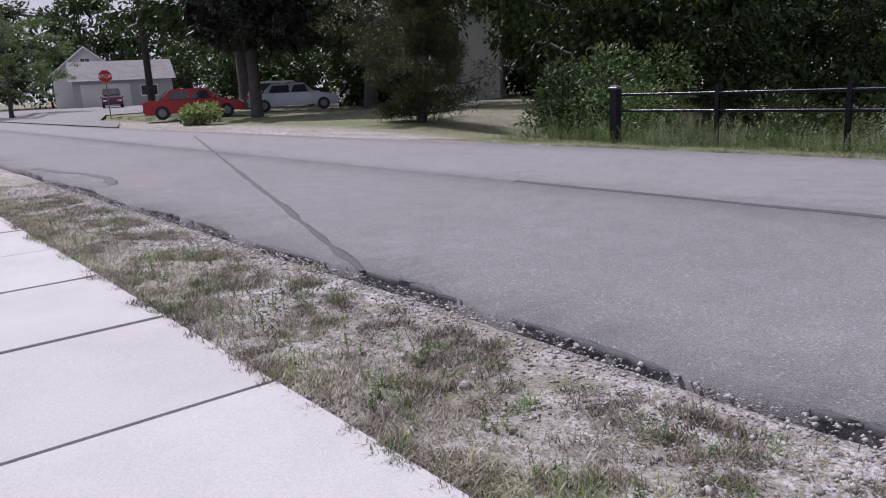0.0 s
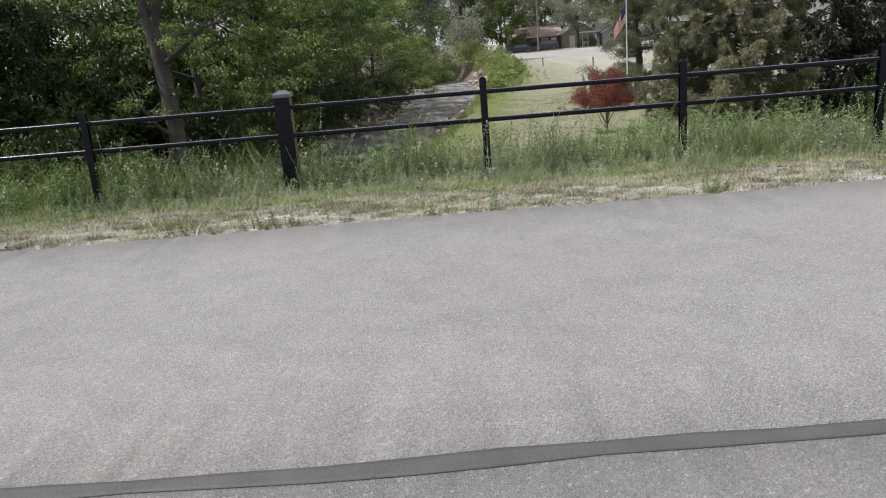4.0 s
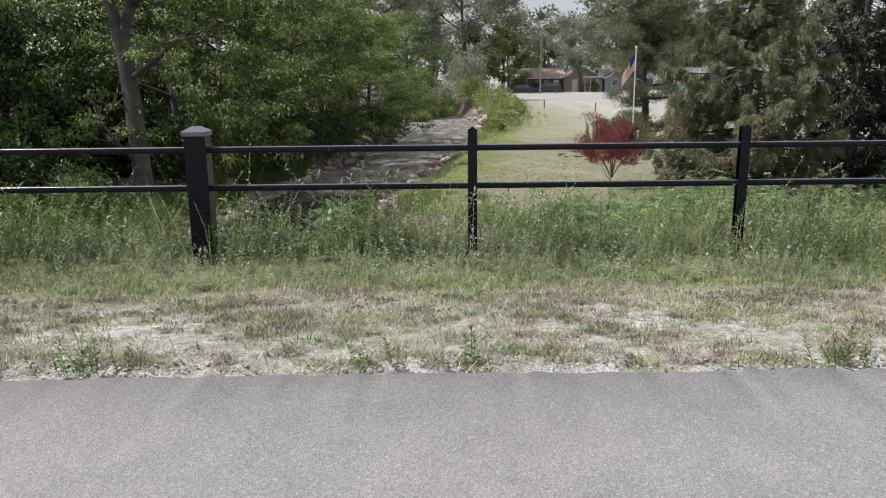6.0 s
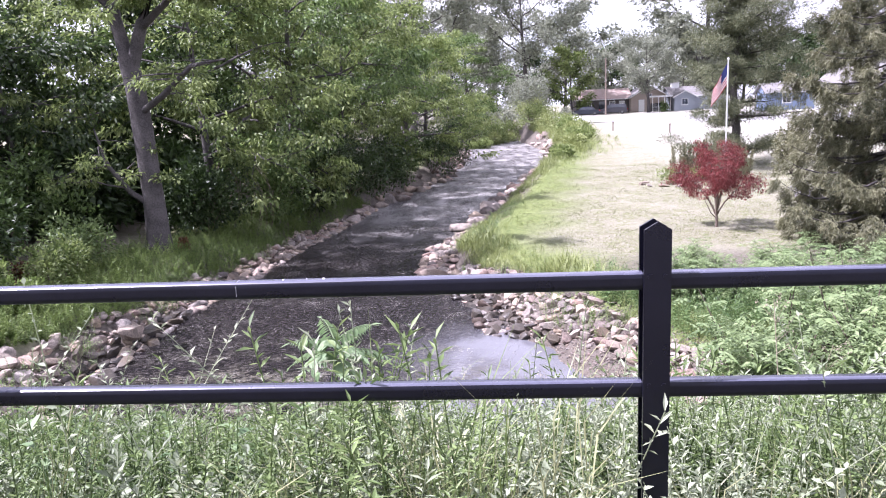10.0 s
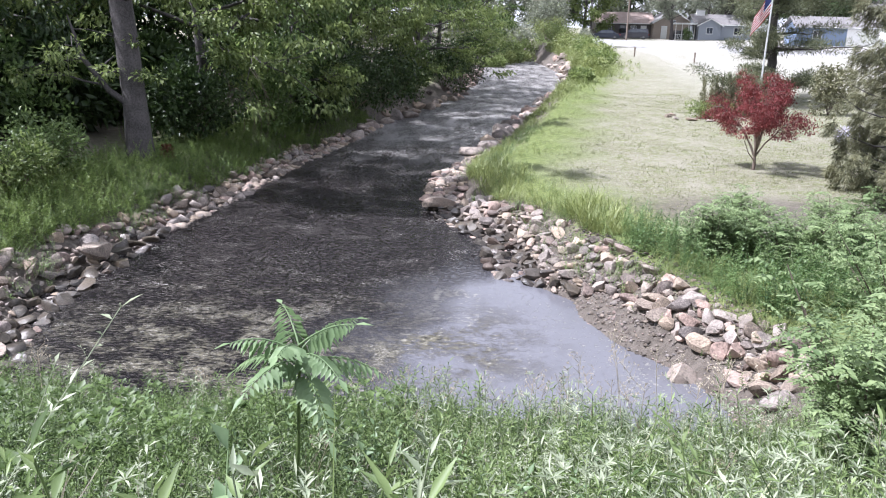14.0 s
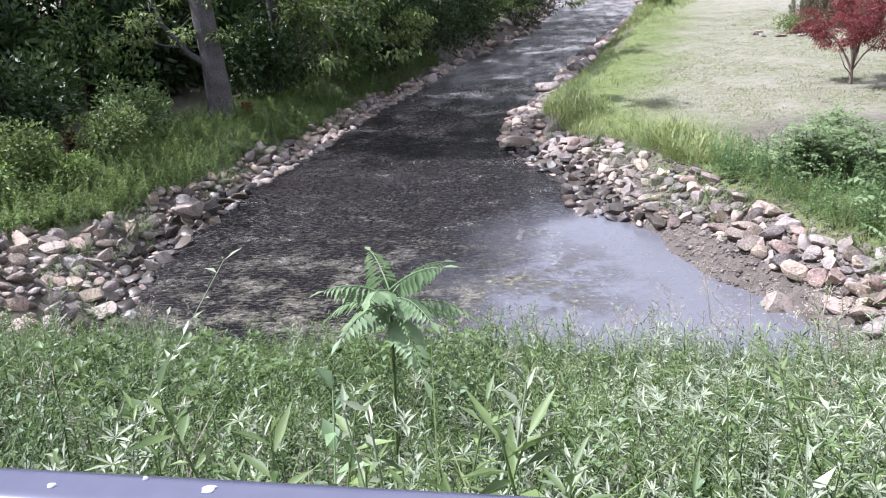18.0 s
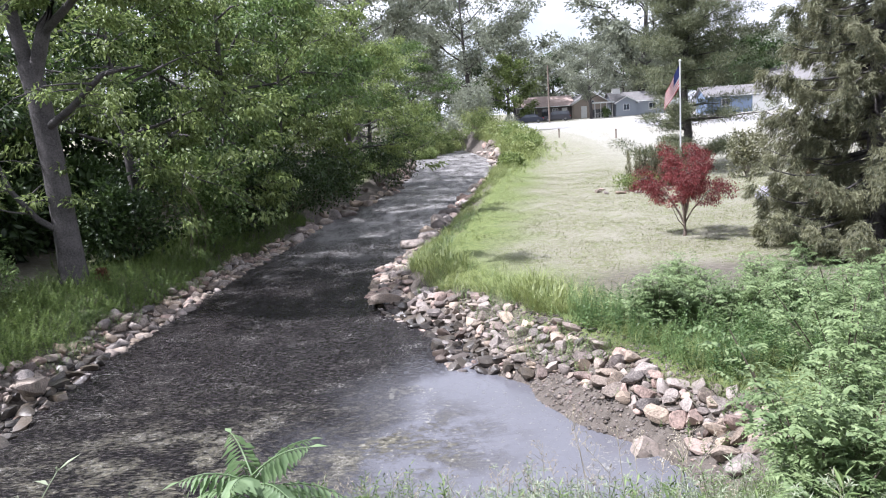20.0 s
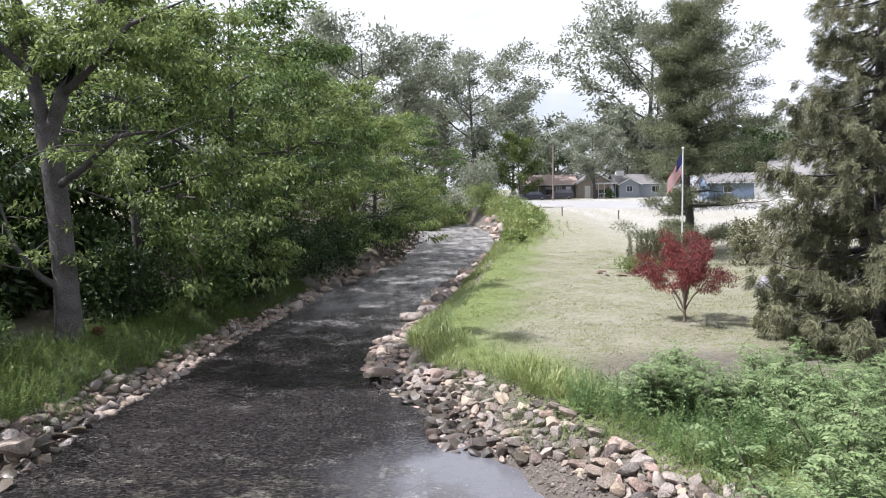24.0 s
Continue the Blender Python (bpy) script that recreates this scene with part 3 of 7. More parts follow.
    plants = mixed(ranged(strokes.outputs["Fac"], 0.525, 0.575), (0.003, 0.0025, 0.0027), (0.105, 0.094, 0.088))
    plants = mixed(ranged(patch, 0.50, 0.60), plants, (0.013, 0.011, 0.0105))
    algae = mixed(ranged(flecks, 0.40, 0.60), (0.014, 0.013, 0.011), (0.175, 0.163, 0.118))
    top = mixed(mats, plants, algae)
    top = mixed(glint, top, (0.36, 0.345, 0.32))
    # far stretch: grey sky reflection painted in as pale and dark streaks
    far_sheen = mixed(ranged(math2("ADD", drifts, ranged(flecks, 0.3, 0.7, -0.12, 0.12)), 0.38, 0.60), (0.045, 0.042, 0.04), (0.31, 0.298, 0.285))
    top = mixed(sep.outputs[2], top, far_sheen)
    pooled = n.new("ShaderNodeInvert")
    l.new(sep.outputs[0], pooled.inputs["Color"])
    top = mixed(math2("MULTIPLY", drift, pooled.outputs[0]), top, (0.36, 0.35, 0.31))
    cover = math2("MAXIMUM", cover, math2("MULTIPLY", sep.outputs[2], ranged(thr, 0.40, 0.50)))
    # pool base paled in place of the bright sky it would reflect
    water_sky_tone = mixed(sep.outputs[0], (0.135, 0.135, 0.15), (0.0095, 0.008, 0.0098))
    l.new(mixed(cover, water_sky_tone, top), b.inputs["Base Color"])
    l.new(ranged(cover, 0.0, 1.0, 0.05, 0.6), b.inputs["Roughness"])
    l.new(ranged(cover, 0.0, 1.0, 0.5, 0.1), b.inputs["Specular IOR Level"])
    b.inputs["IOR"].default_value = 1.38
    bp = n.new("ShaderNodeBump")
    bp.inputs["Strength"].default_value, bp.inputs["Distance"].default_value = 0.45, 0.012
    hsum = n.new("ShaderNodeMath")
    hsum.operation = "MULTIPLY_ADD"
    l.new(math2("MULTIPLY", cover, flecks), hsum.inputs[0])
    hsum.inputs[1].default_value = 1.6
    rip = math2("MULTIPLY", noise_at(9, 5), sep.outputs[0])
    l.new(rip, hsum.inputs[2])
    l.new(hsum.outputs[0], bp.inputs["Height"])
    l.new(bp.outputs[0], b.inputs["Normal"])
    return m


wy = np.concatenate([np.arange(5, 34, 0.3), np.arange(34, 160, 2.0)])
wu = np.linspace(0, 1, 26)
WY, WU = np.meshgrid(wy, wu, indexing="ij")
wl_, wr_ = np.interp(WY, LEFT_Y, LEFT_X) - 0.6, np.interp(WY, RIGHT_Y, RIGHT_X) + 0.6
WX = wl_ + (wr_ - wl_) * WU
ii, jj = np.meshgrid(np.arange(len(wy) - 1), np.arange(len(wu) - 1), indexing="ij")
k00 = ii * len(wu) + jj
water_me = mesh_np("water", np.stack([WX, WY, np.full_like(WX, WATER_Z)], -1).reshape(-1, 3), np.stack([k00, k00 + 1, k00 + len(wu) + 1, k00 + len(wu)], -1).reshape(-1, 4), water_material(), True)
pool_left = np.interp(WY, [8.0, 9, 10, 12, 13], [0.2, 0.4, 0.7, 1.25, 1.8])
# weaker outer term pales the water beside the pool like a sky sheen
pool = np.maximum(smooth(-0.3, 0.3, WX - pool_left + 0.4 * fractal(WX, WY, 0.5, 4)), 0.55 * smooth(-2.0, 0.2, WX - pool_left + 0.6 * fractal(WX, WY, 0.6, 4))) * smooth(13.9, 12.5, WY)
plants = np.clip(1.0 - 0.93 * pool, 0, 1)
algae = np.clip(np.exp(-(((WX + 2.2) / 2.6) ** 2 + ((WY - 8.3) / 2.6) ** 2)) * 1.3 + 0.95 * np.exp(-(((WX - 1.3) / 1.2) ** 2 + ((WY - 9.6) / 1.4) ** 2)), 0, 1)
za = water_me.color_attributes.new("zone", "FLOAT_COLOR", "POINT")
# third channel lays the painted sky grey over the far water
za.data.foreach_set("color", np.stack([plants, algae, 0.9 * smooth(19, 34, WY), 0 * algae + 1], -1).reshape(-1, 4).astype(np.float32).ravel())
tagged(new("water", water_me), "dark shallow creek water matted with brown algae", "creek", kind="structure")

# ---- the fence ----
fence = thing("fence", (0, 0, 0), "black-painted steel two-rail fence along the bridge verge", "fence")
RAIL_TOP, RAIL_LOW = 1.03, 0.69


def big_post(x):
    bm = box(-0.095, 0.095, -0.095, 0.095, -0.45, 1.16, 0.008)
    p = part("post", bm, M_black, fence, "thick square black post", at=pose(x, 0, 0))
    bm = box(-0.108, 0.108, -0.108, 0.108, 1.155, 1.198, 0.004)
    bmesh.ops.create_cone(bm, cap_ends=True, segments=4, radius1=0.150, radius2=0.045, depth=0.042, matrix=Matrix.Translation((0, 0, 1.219)) @ Matrix.Rotation(radians(45), 4, "Z"))
    # the whole cap takes the lightened black in place of light on it
    part("cap", bm, M_black_sheen, p, "black pyramid cap with sky sheen in its colour")
    for z in (RAIL_TOP, RAIL_LOW):
        for s in (-1, 1):
            part("bolt", cyl(0.012, 0.012, -0.006, 0.006, n=8, m=Matrix.Translation((s * 0.07, -0.098, z - 0.01)) @ Matrix.Rotation(radians(90), 4, "X")), M_black, p)


def thin_post(x, dz=0.0):
    w = 0.040
    bm = prism([(-w, -0.45), (w, -0.45), (w, 1.178 + dz), (0, 1.202 + dz), (-w, 1.178 + dz)], -w, -w + 0.012)
    prism([(-w, -0.45), (w, -0.45), (w, 1.178 + dz), (0, 1.202 + dz), (-w, 1.178 + dz)], w - 0.012, w, bm)
    bmesh.ops.rotate(bm, verts=bm.verts, cent=(0, 0, 0), matrix=Matrix.Rotation(radians(90), 3, "Z"))
    box(-w + 0.001, w - 0.001, -w + 0.010, w - 0.010, -0.45, 0.25, 0, bm)
    for z in (RAIL_TOP, RAIL_LOW):
        box(-0.012, 0.012, -w + 0.010, w - 0.010, z - 0.012, z + 0.012, 0, bm)
    p = part("post", bm, M_black, fence, "slim black post with a peaked top", at=pose(x, 0, 0))
    for z in (RAIL_TOP, RAIL_LOW):
        for s in (-1, 1):
            part("bolt", cyl(0.007, 0.007, -0.004, 0.004, n=8, m=Matrix.Translation((s * 0.022, -0.040, z + 0.02)) @ Matrix.Rotation(radians(90), 4, "X")), M_black, p)


STEP = 2.44
M_pale = mat("worn_edge", (0.16, 0.16, 0.18), (0.24, 0.24, 0.26), rough=0.5, bump=0)
for i in range(-4, 5):
    if i % 4 == 0:
        big_post(i * STEP)
    else:
        thin_post(i * STEP, (0.0, 0.0, -0.03, -0.02)[i % 4] if i < 0 else 0.01)
outline = []
for cx_, cz_, a0 in ((0.010, 0.010, 0), (-0.010, 0.010, 90), (-0.010, -0.010, 180), (0.010, -0.010, 270)):
    arc = [(cx_ + 0.018 * math.cos(radians(a0 + k * 15)), cz_ + 0.018 * math.sin(radians(a0 + k * 15))) for k in range(7)]
    first, last = arc[0], arc[-1]
    side = {0: ((0, -0.001), (-0.001, 0)), 90: ((0.001, 0), (0, -0.001)), 180: ((0, 0.001), (0.001, 0)), 270: ((-0.001, 0), (0, 0.001))}[a0]
    outline += [(first[0] + side[0][0], first[1] + side[0][1])] + arc + [(last[0] + side[1][0], last[1] + side[1][1])]
rail = prism(outline, 0.04, STEP - 0.04)
rail_me = bpy.data.meshes.new("rail")
rail.to_mesh(rail_me)
rail.free()
rail_me.materials.append(M_black)
rail_me.polygons.foreach_set("use_smooth", np.ones(len(rail_me.polygons), bool))
rail_me.set_sharp_from_angle(angle=radians(40))
rail_me.materials.append(M_black_sheen)
# upward faces get the lightened copy, standing in for reflected sky
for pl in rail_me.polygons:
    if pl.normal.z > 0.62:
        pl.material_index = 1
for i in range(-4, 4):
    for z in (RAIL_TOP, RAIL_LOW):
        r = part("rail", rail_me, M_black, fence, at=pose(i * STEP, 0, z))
        if i == 0 and z == RAIL_TOP:
            joint = box(-0.5, 0.5, -0.0283, 0.0283, -0.0283, 0.0283, 0.012, seg=2)
            for v in joint.verts:
                v.co.x = 1.16 if v.co.x < 0 else 1.162
            part("sleeve_joint", joint, M_pale, r, "thin pale joint in the rail")
M_drop = mat("bird_dropping", (0.7, 0.7, 0.68), (0.85, 0.85, 0.82), rough=0.9, bump=0.2)


# ---- plants ----
rng = np.random.default_rng(11)


def blades(count, h, w, lean, rng, root=0.05):
    """A tuft of grass: bent blades of two triangles."""
    vs, fs = [], []
    for i in range(count):
        a, r, o = rng.uniform(0, 2 * np.pi), root * math.sqrt(rng.uniform(0, 1)), rng.uniform(0, 2 * np.pi)
        d = np.array([np.cos(a), np.sin(a), 0])
        s = np.array([-d[1], d[0], 0]) * w * rng.uniform(0.7, 1.3)
        hh, ln = h * rng.uniform(0.45, 1.15), lean * rng.uniform(0.3, 1.3)
        p0 = np.array([np.cos(o), np.sin(o), 0]) * r
        p1, p2 = p0 + d * ln * 0.35 + [0, 0, hh * 0.6], p0 + d * ln + [0, 0, hh * (1 - 0.25 * ln / h)]
        b = len(vs)
        vs += [p0, p1 - s, p1 + s, p2]
        fs += [(b, b + 2, b + 1), (b + 1, b + 2, b + 3)]
    return np.array(vs), np.array(fs)


def mat_of_blades(count, h, w, lean, root, rng):
    """Short matted turf: single-triangle blades sown over a small patch."""
    a, o, r = rng.uniform(0, 6.283, count), rng.uniform(0, 6.283, count), root * np.sqrt(rng.uniform(0, 1, count))
    d = np.stack([np.cos(a), np.sin(a), 0 * a], 1)
    s = np.stack([-np.sin(a), np.cos(a), 0 * a], 1) * w * rng.uniform(0.6, 1.4, (count, 1))
    p0 = np.stack([np.cos(o) * r, np.sin(o) * r, 0 * r], 1)
    tip = p0 + d * lean * rng.uniform(0.2, 1.4, (count, 1)) + np.stack([0 * a, 0 * a, h * rng.uniform(0.35, 1.2, count)], 1)
    k = np.arange(count)[:, None] * 3
    return np.stack([p0 - s, p0 + s, tip], 1).reshape(-1, 3), k + [[0, 1, 2]]


def stalk(h, pairs, ll, lw, rng, droop=0.2, tuft=0.0):
    """A leafy stem: a thin three-sided stalk with leaves up it, smaller towards the top."""
    bend = rng.normal(0, 0.12, 2)
    zs = np.linspace(0, h, 4)
    path = np.stack([bend[0] * (zs / h) ** 2 * h, bend[1] * (zs / h) ** 2 * h, zs], 1)
    t = tubes([(path, np.linspace(0.0035, 0.0018, 4))], 3)
    k = pairs * 2
    hz = np.linspace(0.05, 1.0, k)
    p = np.stack([np.interp(hz * h, zs, path[:, 0]), np.interp(hz * h, zs, path[:, 1]), hz * h], 1)
    a = np.arange(k) * 2.4 + rng.uniform(0, 6)
    up = rng.uniform(0.1, 0.9, k) - droop + 0.9 * smooth(0.85, 1.0, hz)
    d = np.stack([np.cos(a), np.sin(a), up], 1)
    n = np.stack([-np.cos(a) * up, -np.sin(a) * up, np.ones(k)], 1) + rng.normal(0, 0.25, (k, 3))
    size = ll * (1.15 - 0.5 * hz + tuft * (hz > 0.85)) * rng.uniform(0.6, 1.25, k)
    return join([t, leaves(p, d, n, size, size * lw / ll)])


def flower_stem(h, rng):
    """A slim pale stem with a loose spike of small heads."""
    path = np.stack([rng.normal(0, 0.1) * np.linspace(0, 1, 4) ** 2 * h, rng.normal(0, 0.1) * np.linspace(0, 1, 4) ** 2 * h, np.linspace(0, h, 4)], 1)
    t = tubes([(path, [0.003, 0.003, 0.002, 0.0015])], 3)
    k = 26
    hz = rng.uniform(0.6, 1.0, k)
    p = np.stack([np.interp(hz * h, path[:, 2], path[:, 0]), np.interp(hz * h, path[:, 2], path[:, 1]), hz * h], 1)
    a = rng.uniform(0, 6.3, k)
    d = np.stack([np.cos(a), np.sin(a), rng.uniform(0.2, 1, k)], 1)
    return join([t, leaves(p, d, np.stack([0 * a, 0 * a, 0 * a + 1], 1) + rng.normal(0, 0.3, (k, 3)), rng.uniform(0.015, 0.05, k), 0.011)])


def rosette(n, ll, lw, rng):
    """A ring of long soft leaves rising from the ground."""
    a = np.arange(n) * 2.4
    up = rng.uniform(0.35, 1.3, n)
    d = np.stack([np.cos(a), np.sin(a), up], 1)
    size = ll * rng.uniform(0.6, 1.2, n)
    return leaves(np.stack([0.02 * np.cos(a), 0.02 * np.sin(a), 0.02 + 0.02 * rng.uniform(size=n)], 1), d, np.stack([-np.cos(a) * up, -np.sin(a) * up, np.ones(n)], 1), size, size * lw / ll, 0.2)


def on_ground(x, y, sink=0.0):
    return np.stack([x, y, height(x, y) - sink], 1)


def stuff(name, arrays, m, label, category):
    return tagged(new(name, mesh_np(name, *arrays, m)), label, category, kind="stuff")


def low(x, y):
    """Plants are shorter towards the verge and where feet have trodden."""
    return (0.30 + 0.70 * smooth(-1.15, 0.1, y) - 0.22 * smooth(0.5, 1.5, y) + 0.24 * fractal(x, y, 0.9, 4) + 0.18 * fractal(x, y, 0.35, 2)) * (1 - 0.4 * np.exp(-(((x - 0.9) / 2.0) ** 4 + ((y + 0.7) / 0.55) ** 4)))


def area(n, x0, x1, y0, y1):
    return rng.uniform(x0, x1, n), rng.uniform(y0, y1, n)


def untrodden(x, y):
    return ((x - 1.7) / 1.0) ** 2 + ((y + 0.45) / 0.62) ** 2 > 1


def clumped(x, y, scale, seed, cut=-0.1):
    """Keeps plants of one kind in drifts."""
    return fractal(x, y, scale, seed) + rng.normal(0, 0.25, len(x)) > cut


weeds = [stalk(h, p, l, w, rng, 0.2, tf) for h, p, l, w, tf in ((0.5, 18, 0.062, 0.0125, 0.35), (0.6, 20, 0.055, 0.013, 0.35), (0.40, 15, 0.046, 0.018, 0.2), (0.55, 19, 0.068, 0.012, 0.5), (0.45, 18, 0.038, 0.016, 0.2), (0.33, 14, 0.042, 0.02, 0.0))]
small_weeds = [stalk(h, p, l, w, rng, 0.0) for h, p, l, w in ((0.22, 8, 0.06, 0.03), (0.16, 7, 0.05, 0.03), (0.28, 9, 0.055, 0.02))]
broad = [stalk(h, p, l, w, rng, 0.1) for h, p, l, w in ((0.42, 7, 0.09, 0.05), (0.5, 8, 0.085, 0.045))]
tall_grass = [blades(14, h, 0.0028, ln, rng, 0.07) for h, ln in ((0.55, 0.3), (0.7, 0.4), (0.42, 0.35), (0.5, 0.5))]
big_blades = [blades(13, h, 0.006, ln, rng, 0.12) for h, ln in ((0.42, 0.25), (0.52, 0.35), (0.32, 0.3))]
dry_tuft = [mat_of_blades(34, h, 0.003, ln, 0.07, rng) for h, ln in ((0.032, 0.05), (0.045, 0.05), (0.026, 0.06))]
low_tuft = [mat_of_blades(18, h, 0.0032, ln, 0.09, rng) for h, ln in ((0.032, 0.045), (0.045, 0.05), (0.022, 0.05), (0.035, 0.03))]
spikes = [flower_stem(h, rng) for h in (0.75, 0.9, 0.65)]

M_grass_lime = leaf_mat("lime_grass", (0.12, 0.16, 0.045), (0.32, 0.36, 0.13), trans=0.3)
# tall weeds along the fence and down the near bank
x, y = (np.concatenate(q) for q in zip(area(7000, -13, 13, -1.3, 7.2), area(5200, -4.5, 7, 0.2, 7.0)))
far_edge = np.interp(x, [-6, -4, 0, 3, 5, 8], [7.4, 7.0, 6.6, 6.9, 7.6, 8.5])
keep = (y < far_edge) & (rng.uniform(size=len(x)) < np.where(y < -0.6, 0.35, 1)) & clumped(x, y, 0.8, 1, -0.45)
x, y = x[keep], y[keep]
size_ = rng.uniform(0.6, 1.3, len(x)) * low(x, y)
west = x + rng.normal(0, 0.35, len(x)) < np.where(y < 0.5, -0.6, 0.7)
stuff("bank_weeds", scatter(weeds, on_ground(x[~west], y[~west], 0.02), size_[~west], rng, 0.22), M_weed, "thick pale green knee-high weeds on the bank", "weeds")
stuff("green_weeds", scatter(weeds, on_ground(x[west], y[west], 0.02), size_[west], rng, 0.22), M_leaf, "thick deep green knee-high weeds on the bank", "weeds")
x, y = area(8200, -9, 10, -1.3, 6.8)
keep = clumped(x, y, 0.7, 9, -0.15) & (rng.uniform(size=len(x)) < np.where(y < 0.45, 0.75, 0.08 + 0.92 * smooth(0.3, 2.2, x - 0.15 * y)))
x, y = x[keep], y[keep]
stuff("pale_weeds", scatter(weeds[::-1], on_ground(x, y, 0.02), rng.uniform(0.6, 1.2, len(x)) * low(x, y), rng, 0.22), M_weed_pale, "grey-green pale-leaved weeds among the grass", "weeds")
x, y = (np.concatenate(q) for q in zip(area(4200, -9, 10, -1.2, 6.8), area(5200, -4.5, 7, 0.2, 6.8)))
size_, k0 = rng.uniform(0.6, 1.5, len(x)) * (0.4 + 0.6 * low(x, y)), (y < 0.7) & (x > -1.2)
stuff("low_pale_weeds", scatter(small_weeds, on_ground(x[k0], y[k0], 0.01), size_[k0], rng, 0.2), M_weed_pale, "low pale leafy weeds about the fence", "weeds")
stuff("low_weeds", scatter(small_weeds, on_ground(x[~k0], y[~k0], 0.01), size_[~k0], rng, 0.2), M_leaf, "low green leafy weeds covering the soil", "weeds")
x, y = area(620, -6, 8, -0.5, 6.5)
keep = clumped(x, y, 0.8, 5, 0.0)
x, y = x[keep], y[keep]
stuff("broad_weeds", scatter(broad, on_ground(x, y, 0.02), rng.uniform(0.5, 1.2, len(x)) * low(x, y), rng), M_sumac, "broad-leaved green weeds on the bank", "weeds")
x, y = area(80, -6, 8, 0.1, 5)
stuff("woolly_rosettes", scatter([rosette(8, 0.11, 0.032, rng), rosette(6, 0.09, 0.03, rng)], on_ground(x, y), rng.uniform(0.6, 1.2, len(x)), rng), M_weed_pale, "woolly pale grey-green leaf rosettes among the weeds", "weeds")
x, y = area(5600, -13, 13, -0.95, 7.0)
keep = clumped(x, y, 0.9, 2, -0.3) & untrodden(x, y) & (rng.uniform(size=len(x)) < np.where(y > 0.4, 0.35, 0.85))
x, y = x[keep], y[keep]
stuff("bank_grass", scatter(tall_grass, on_ground(x, y, 0.02), rng.uniform(0.5, 1.1, len(x)) * low(x, y), rng, 0.25), M_grass, "long green grass among the weeds", "grass")
x, y = (np.concatenate(q) for q in zip(area(3600, -11, 11, -0.95, 6.6), area(520, -0.8, 5.5, 0.08, 1.1)))
keep = clumped(x, y, 0.6, 7, 0.25) & untrodden(x, y) & (rng.uniform(size=len(x)) < np.where(y < 0.3, 0.9, 0.35 * smooth(0.3, 2.2, x - 0.15 * y)))
x, y = x[keep], y[keep]
stuff("straw_grass", scatter(tall_grass, on_ground(x, y, 0.02), rng.uniform(0.5, 1.2, len(x)) * low(x, y), rng, 0.3), M_straw, "long straw-coloured grass among the weeds", "grass")
x, y = area(380, -12, 12, -0.6, 5.5)
keep = untrodden(x, y)
x, y = x[keep], y[keep]
stuff("seed_stems", scatter(spikes, on_ground(x, y, 0.02), rng.uniform(0.7, 1.25, len(x)) * low(x, y), rng, 0.3), M_weed_pale, "pale seeding flower stems above the weeds", "weeds")
leafy = [stalk(h, p, l, w, rng, 0.0) for h, p, l, w in ((0.95, 13, 0.055, 0.026), (0.8, 12, 0.048, 0.024), (1.05, 15, 0.045, 0.022))]
x, y = np.concatenate([rng.uniform(-4, 6, 60), rng.normal(2.45, 0.18, 7), rng.normal(0.0, 0.25, 3)]), np.concatenate([rng.uniform(0.1, 1.6, 60), rng.uniform(-0.35, -0.1, 7), rng.uniform(-0.4, 0.3, 3)])
keep = ((y > 0.9) & ((x < 0.4) | (x > 3.0))) | (y < -0.05) | (np.abs(x) < 0.4)
x, y = x[keep], y[keep]
stuff("leafy_stems", scatter(leafy, on_ground(x, y, 0.02), rng.uniform(0.75, 1.1, len(x)) * np.where(y < 0, 0.72, 1.0), rng, 0.12), M_weed_pale, "tall pale stems with small round leaves by the fence", "weeds")
tall_rng = np.random.default_rng(78)
x = np.concatenate([tall_rng.normal(c_, d_, n_) for c_, d_, n_ in ((2.25, 0.28, 20), (1.4, 0.1, 5), (3.3, 0.3, 7))])
y = tall_rng.uniform(0.09, 0.3, len(x))
stuff("rail_stems", scatter(leafy + spikes, on_ground(x, y, 0.02), tall_rng.uniform(0.68, 0.98, len(x)), tall_rng, 0.16), M_weed_pale, "tall pale seeding stems standing against the rails", "weeds")
x, y = area(1500, -9, 9, -1.2, 5.5)
keep = clumped(x, y, 0.6, 61, 0.3) & untrodden(x, y)
x, y = x[keep], y[keep]
stuff("dead_stems", scatter(tall_grass + weeds[4:5], on_ground(x, y, 0.02), rng.uniform(0.5, 1.0, len(x)) * low(x, y), rng, 0.35), M_thatch, "dead brown stems among the weeds", "weeds")
x, y = rng.uniform(-3.5, 6.5, 2600), 0.05 - 1.3 * rng.uniform(size=2600) ** 1.4
k0 = clumped(x, y, 0.4, 71, 0.0)
stuff("trodden_weeds", scatter(small_weeds, on_ground(x[k0], y[k0], 0.01), rng.uniform(0.35, 0.8, k0.sum()) * (1.1 + 0.6 * np.minimum(y[k0], 0)), rng, 0.3), M_weed_pale, "low pale trampled weeds before the fence", "weeds")
stuff("trodden_grass", scatter(dry_tuft + low_tuft, on_ground(x[~k0], y[~k0], 0.005), rng.uniform(0.7, 1.5, (~k0).sum()), rng, 0.3), M_straw, "short half-dry grass before the fence", "grass")
woolly = [stalk(h, p, l, w, rng, 0.0, 0.5) for h, p, l, w in ((0.42, 7, 0.075, 0.03), (0.36, 6, 0.07, 0.026), (0.5, 8, 0.07, 0.024))]
x, y = np.concatenate([rng.uniform(-2.5, 1.6, 16), rng.uniform(1.0, 4.5, 10)]), np.concatenate([rng.uniform(0.5, 1.8, 16), rng.uniform(0.5, 2.4, 10)])
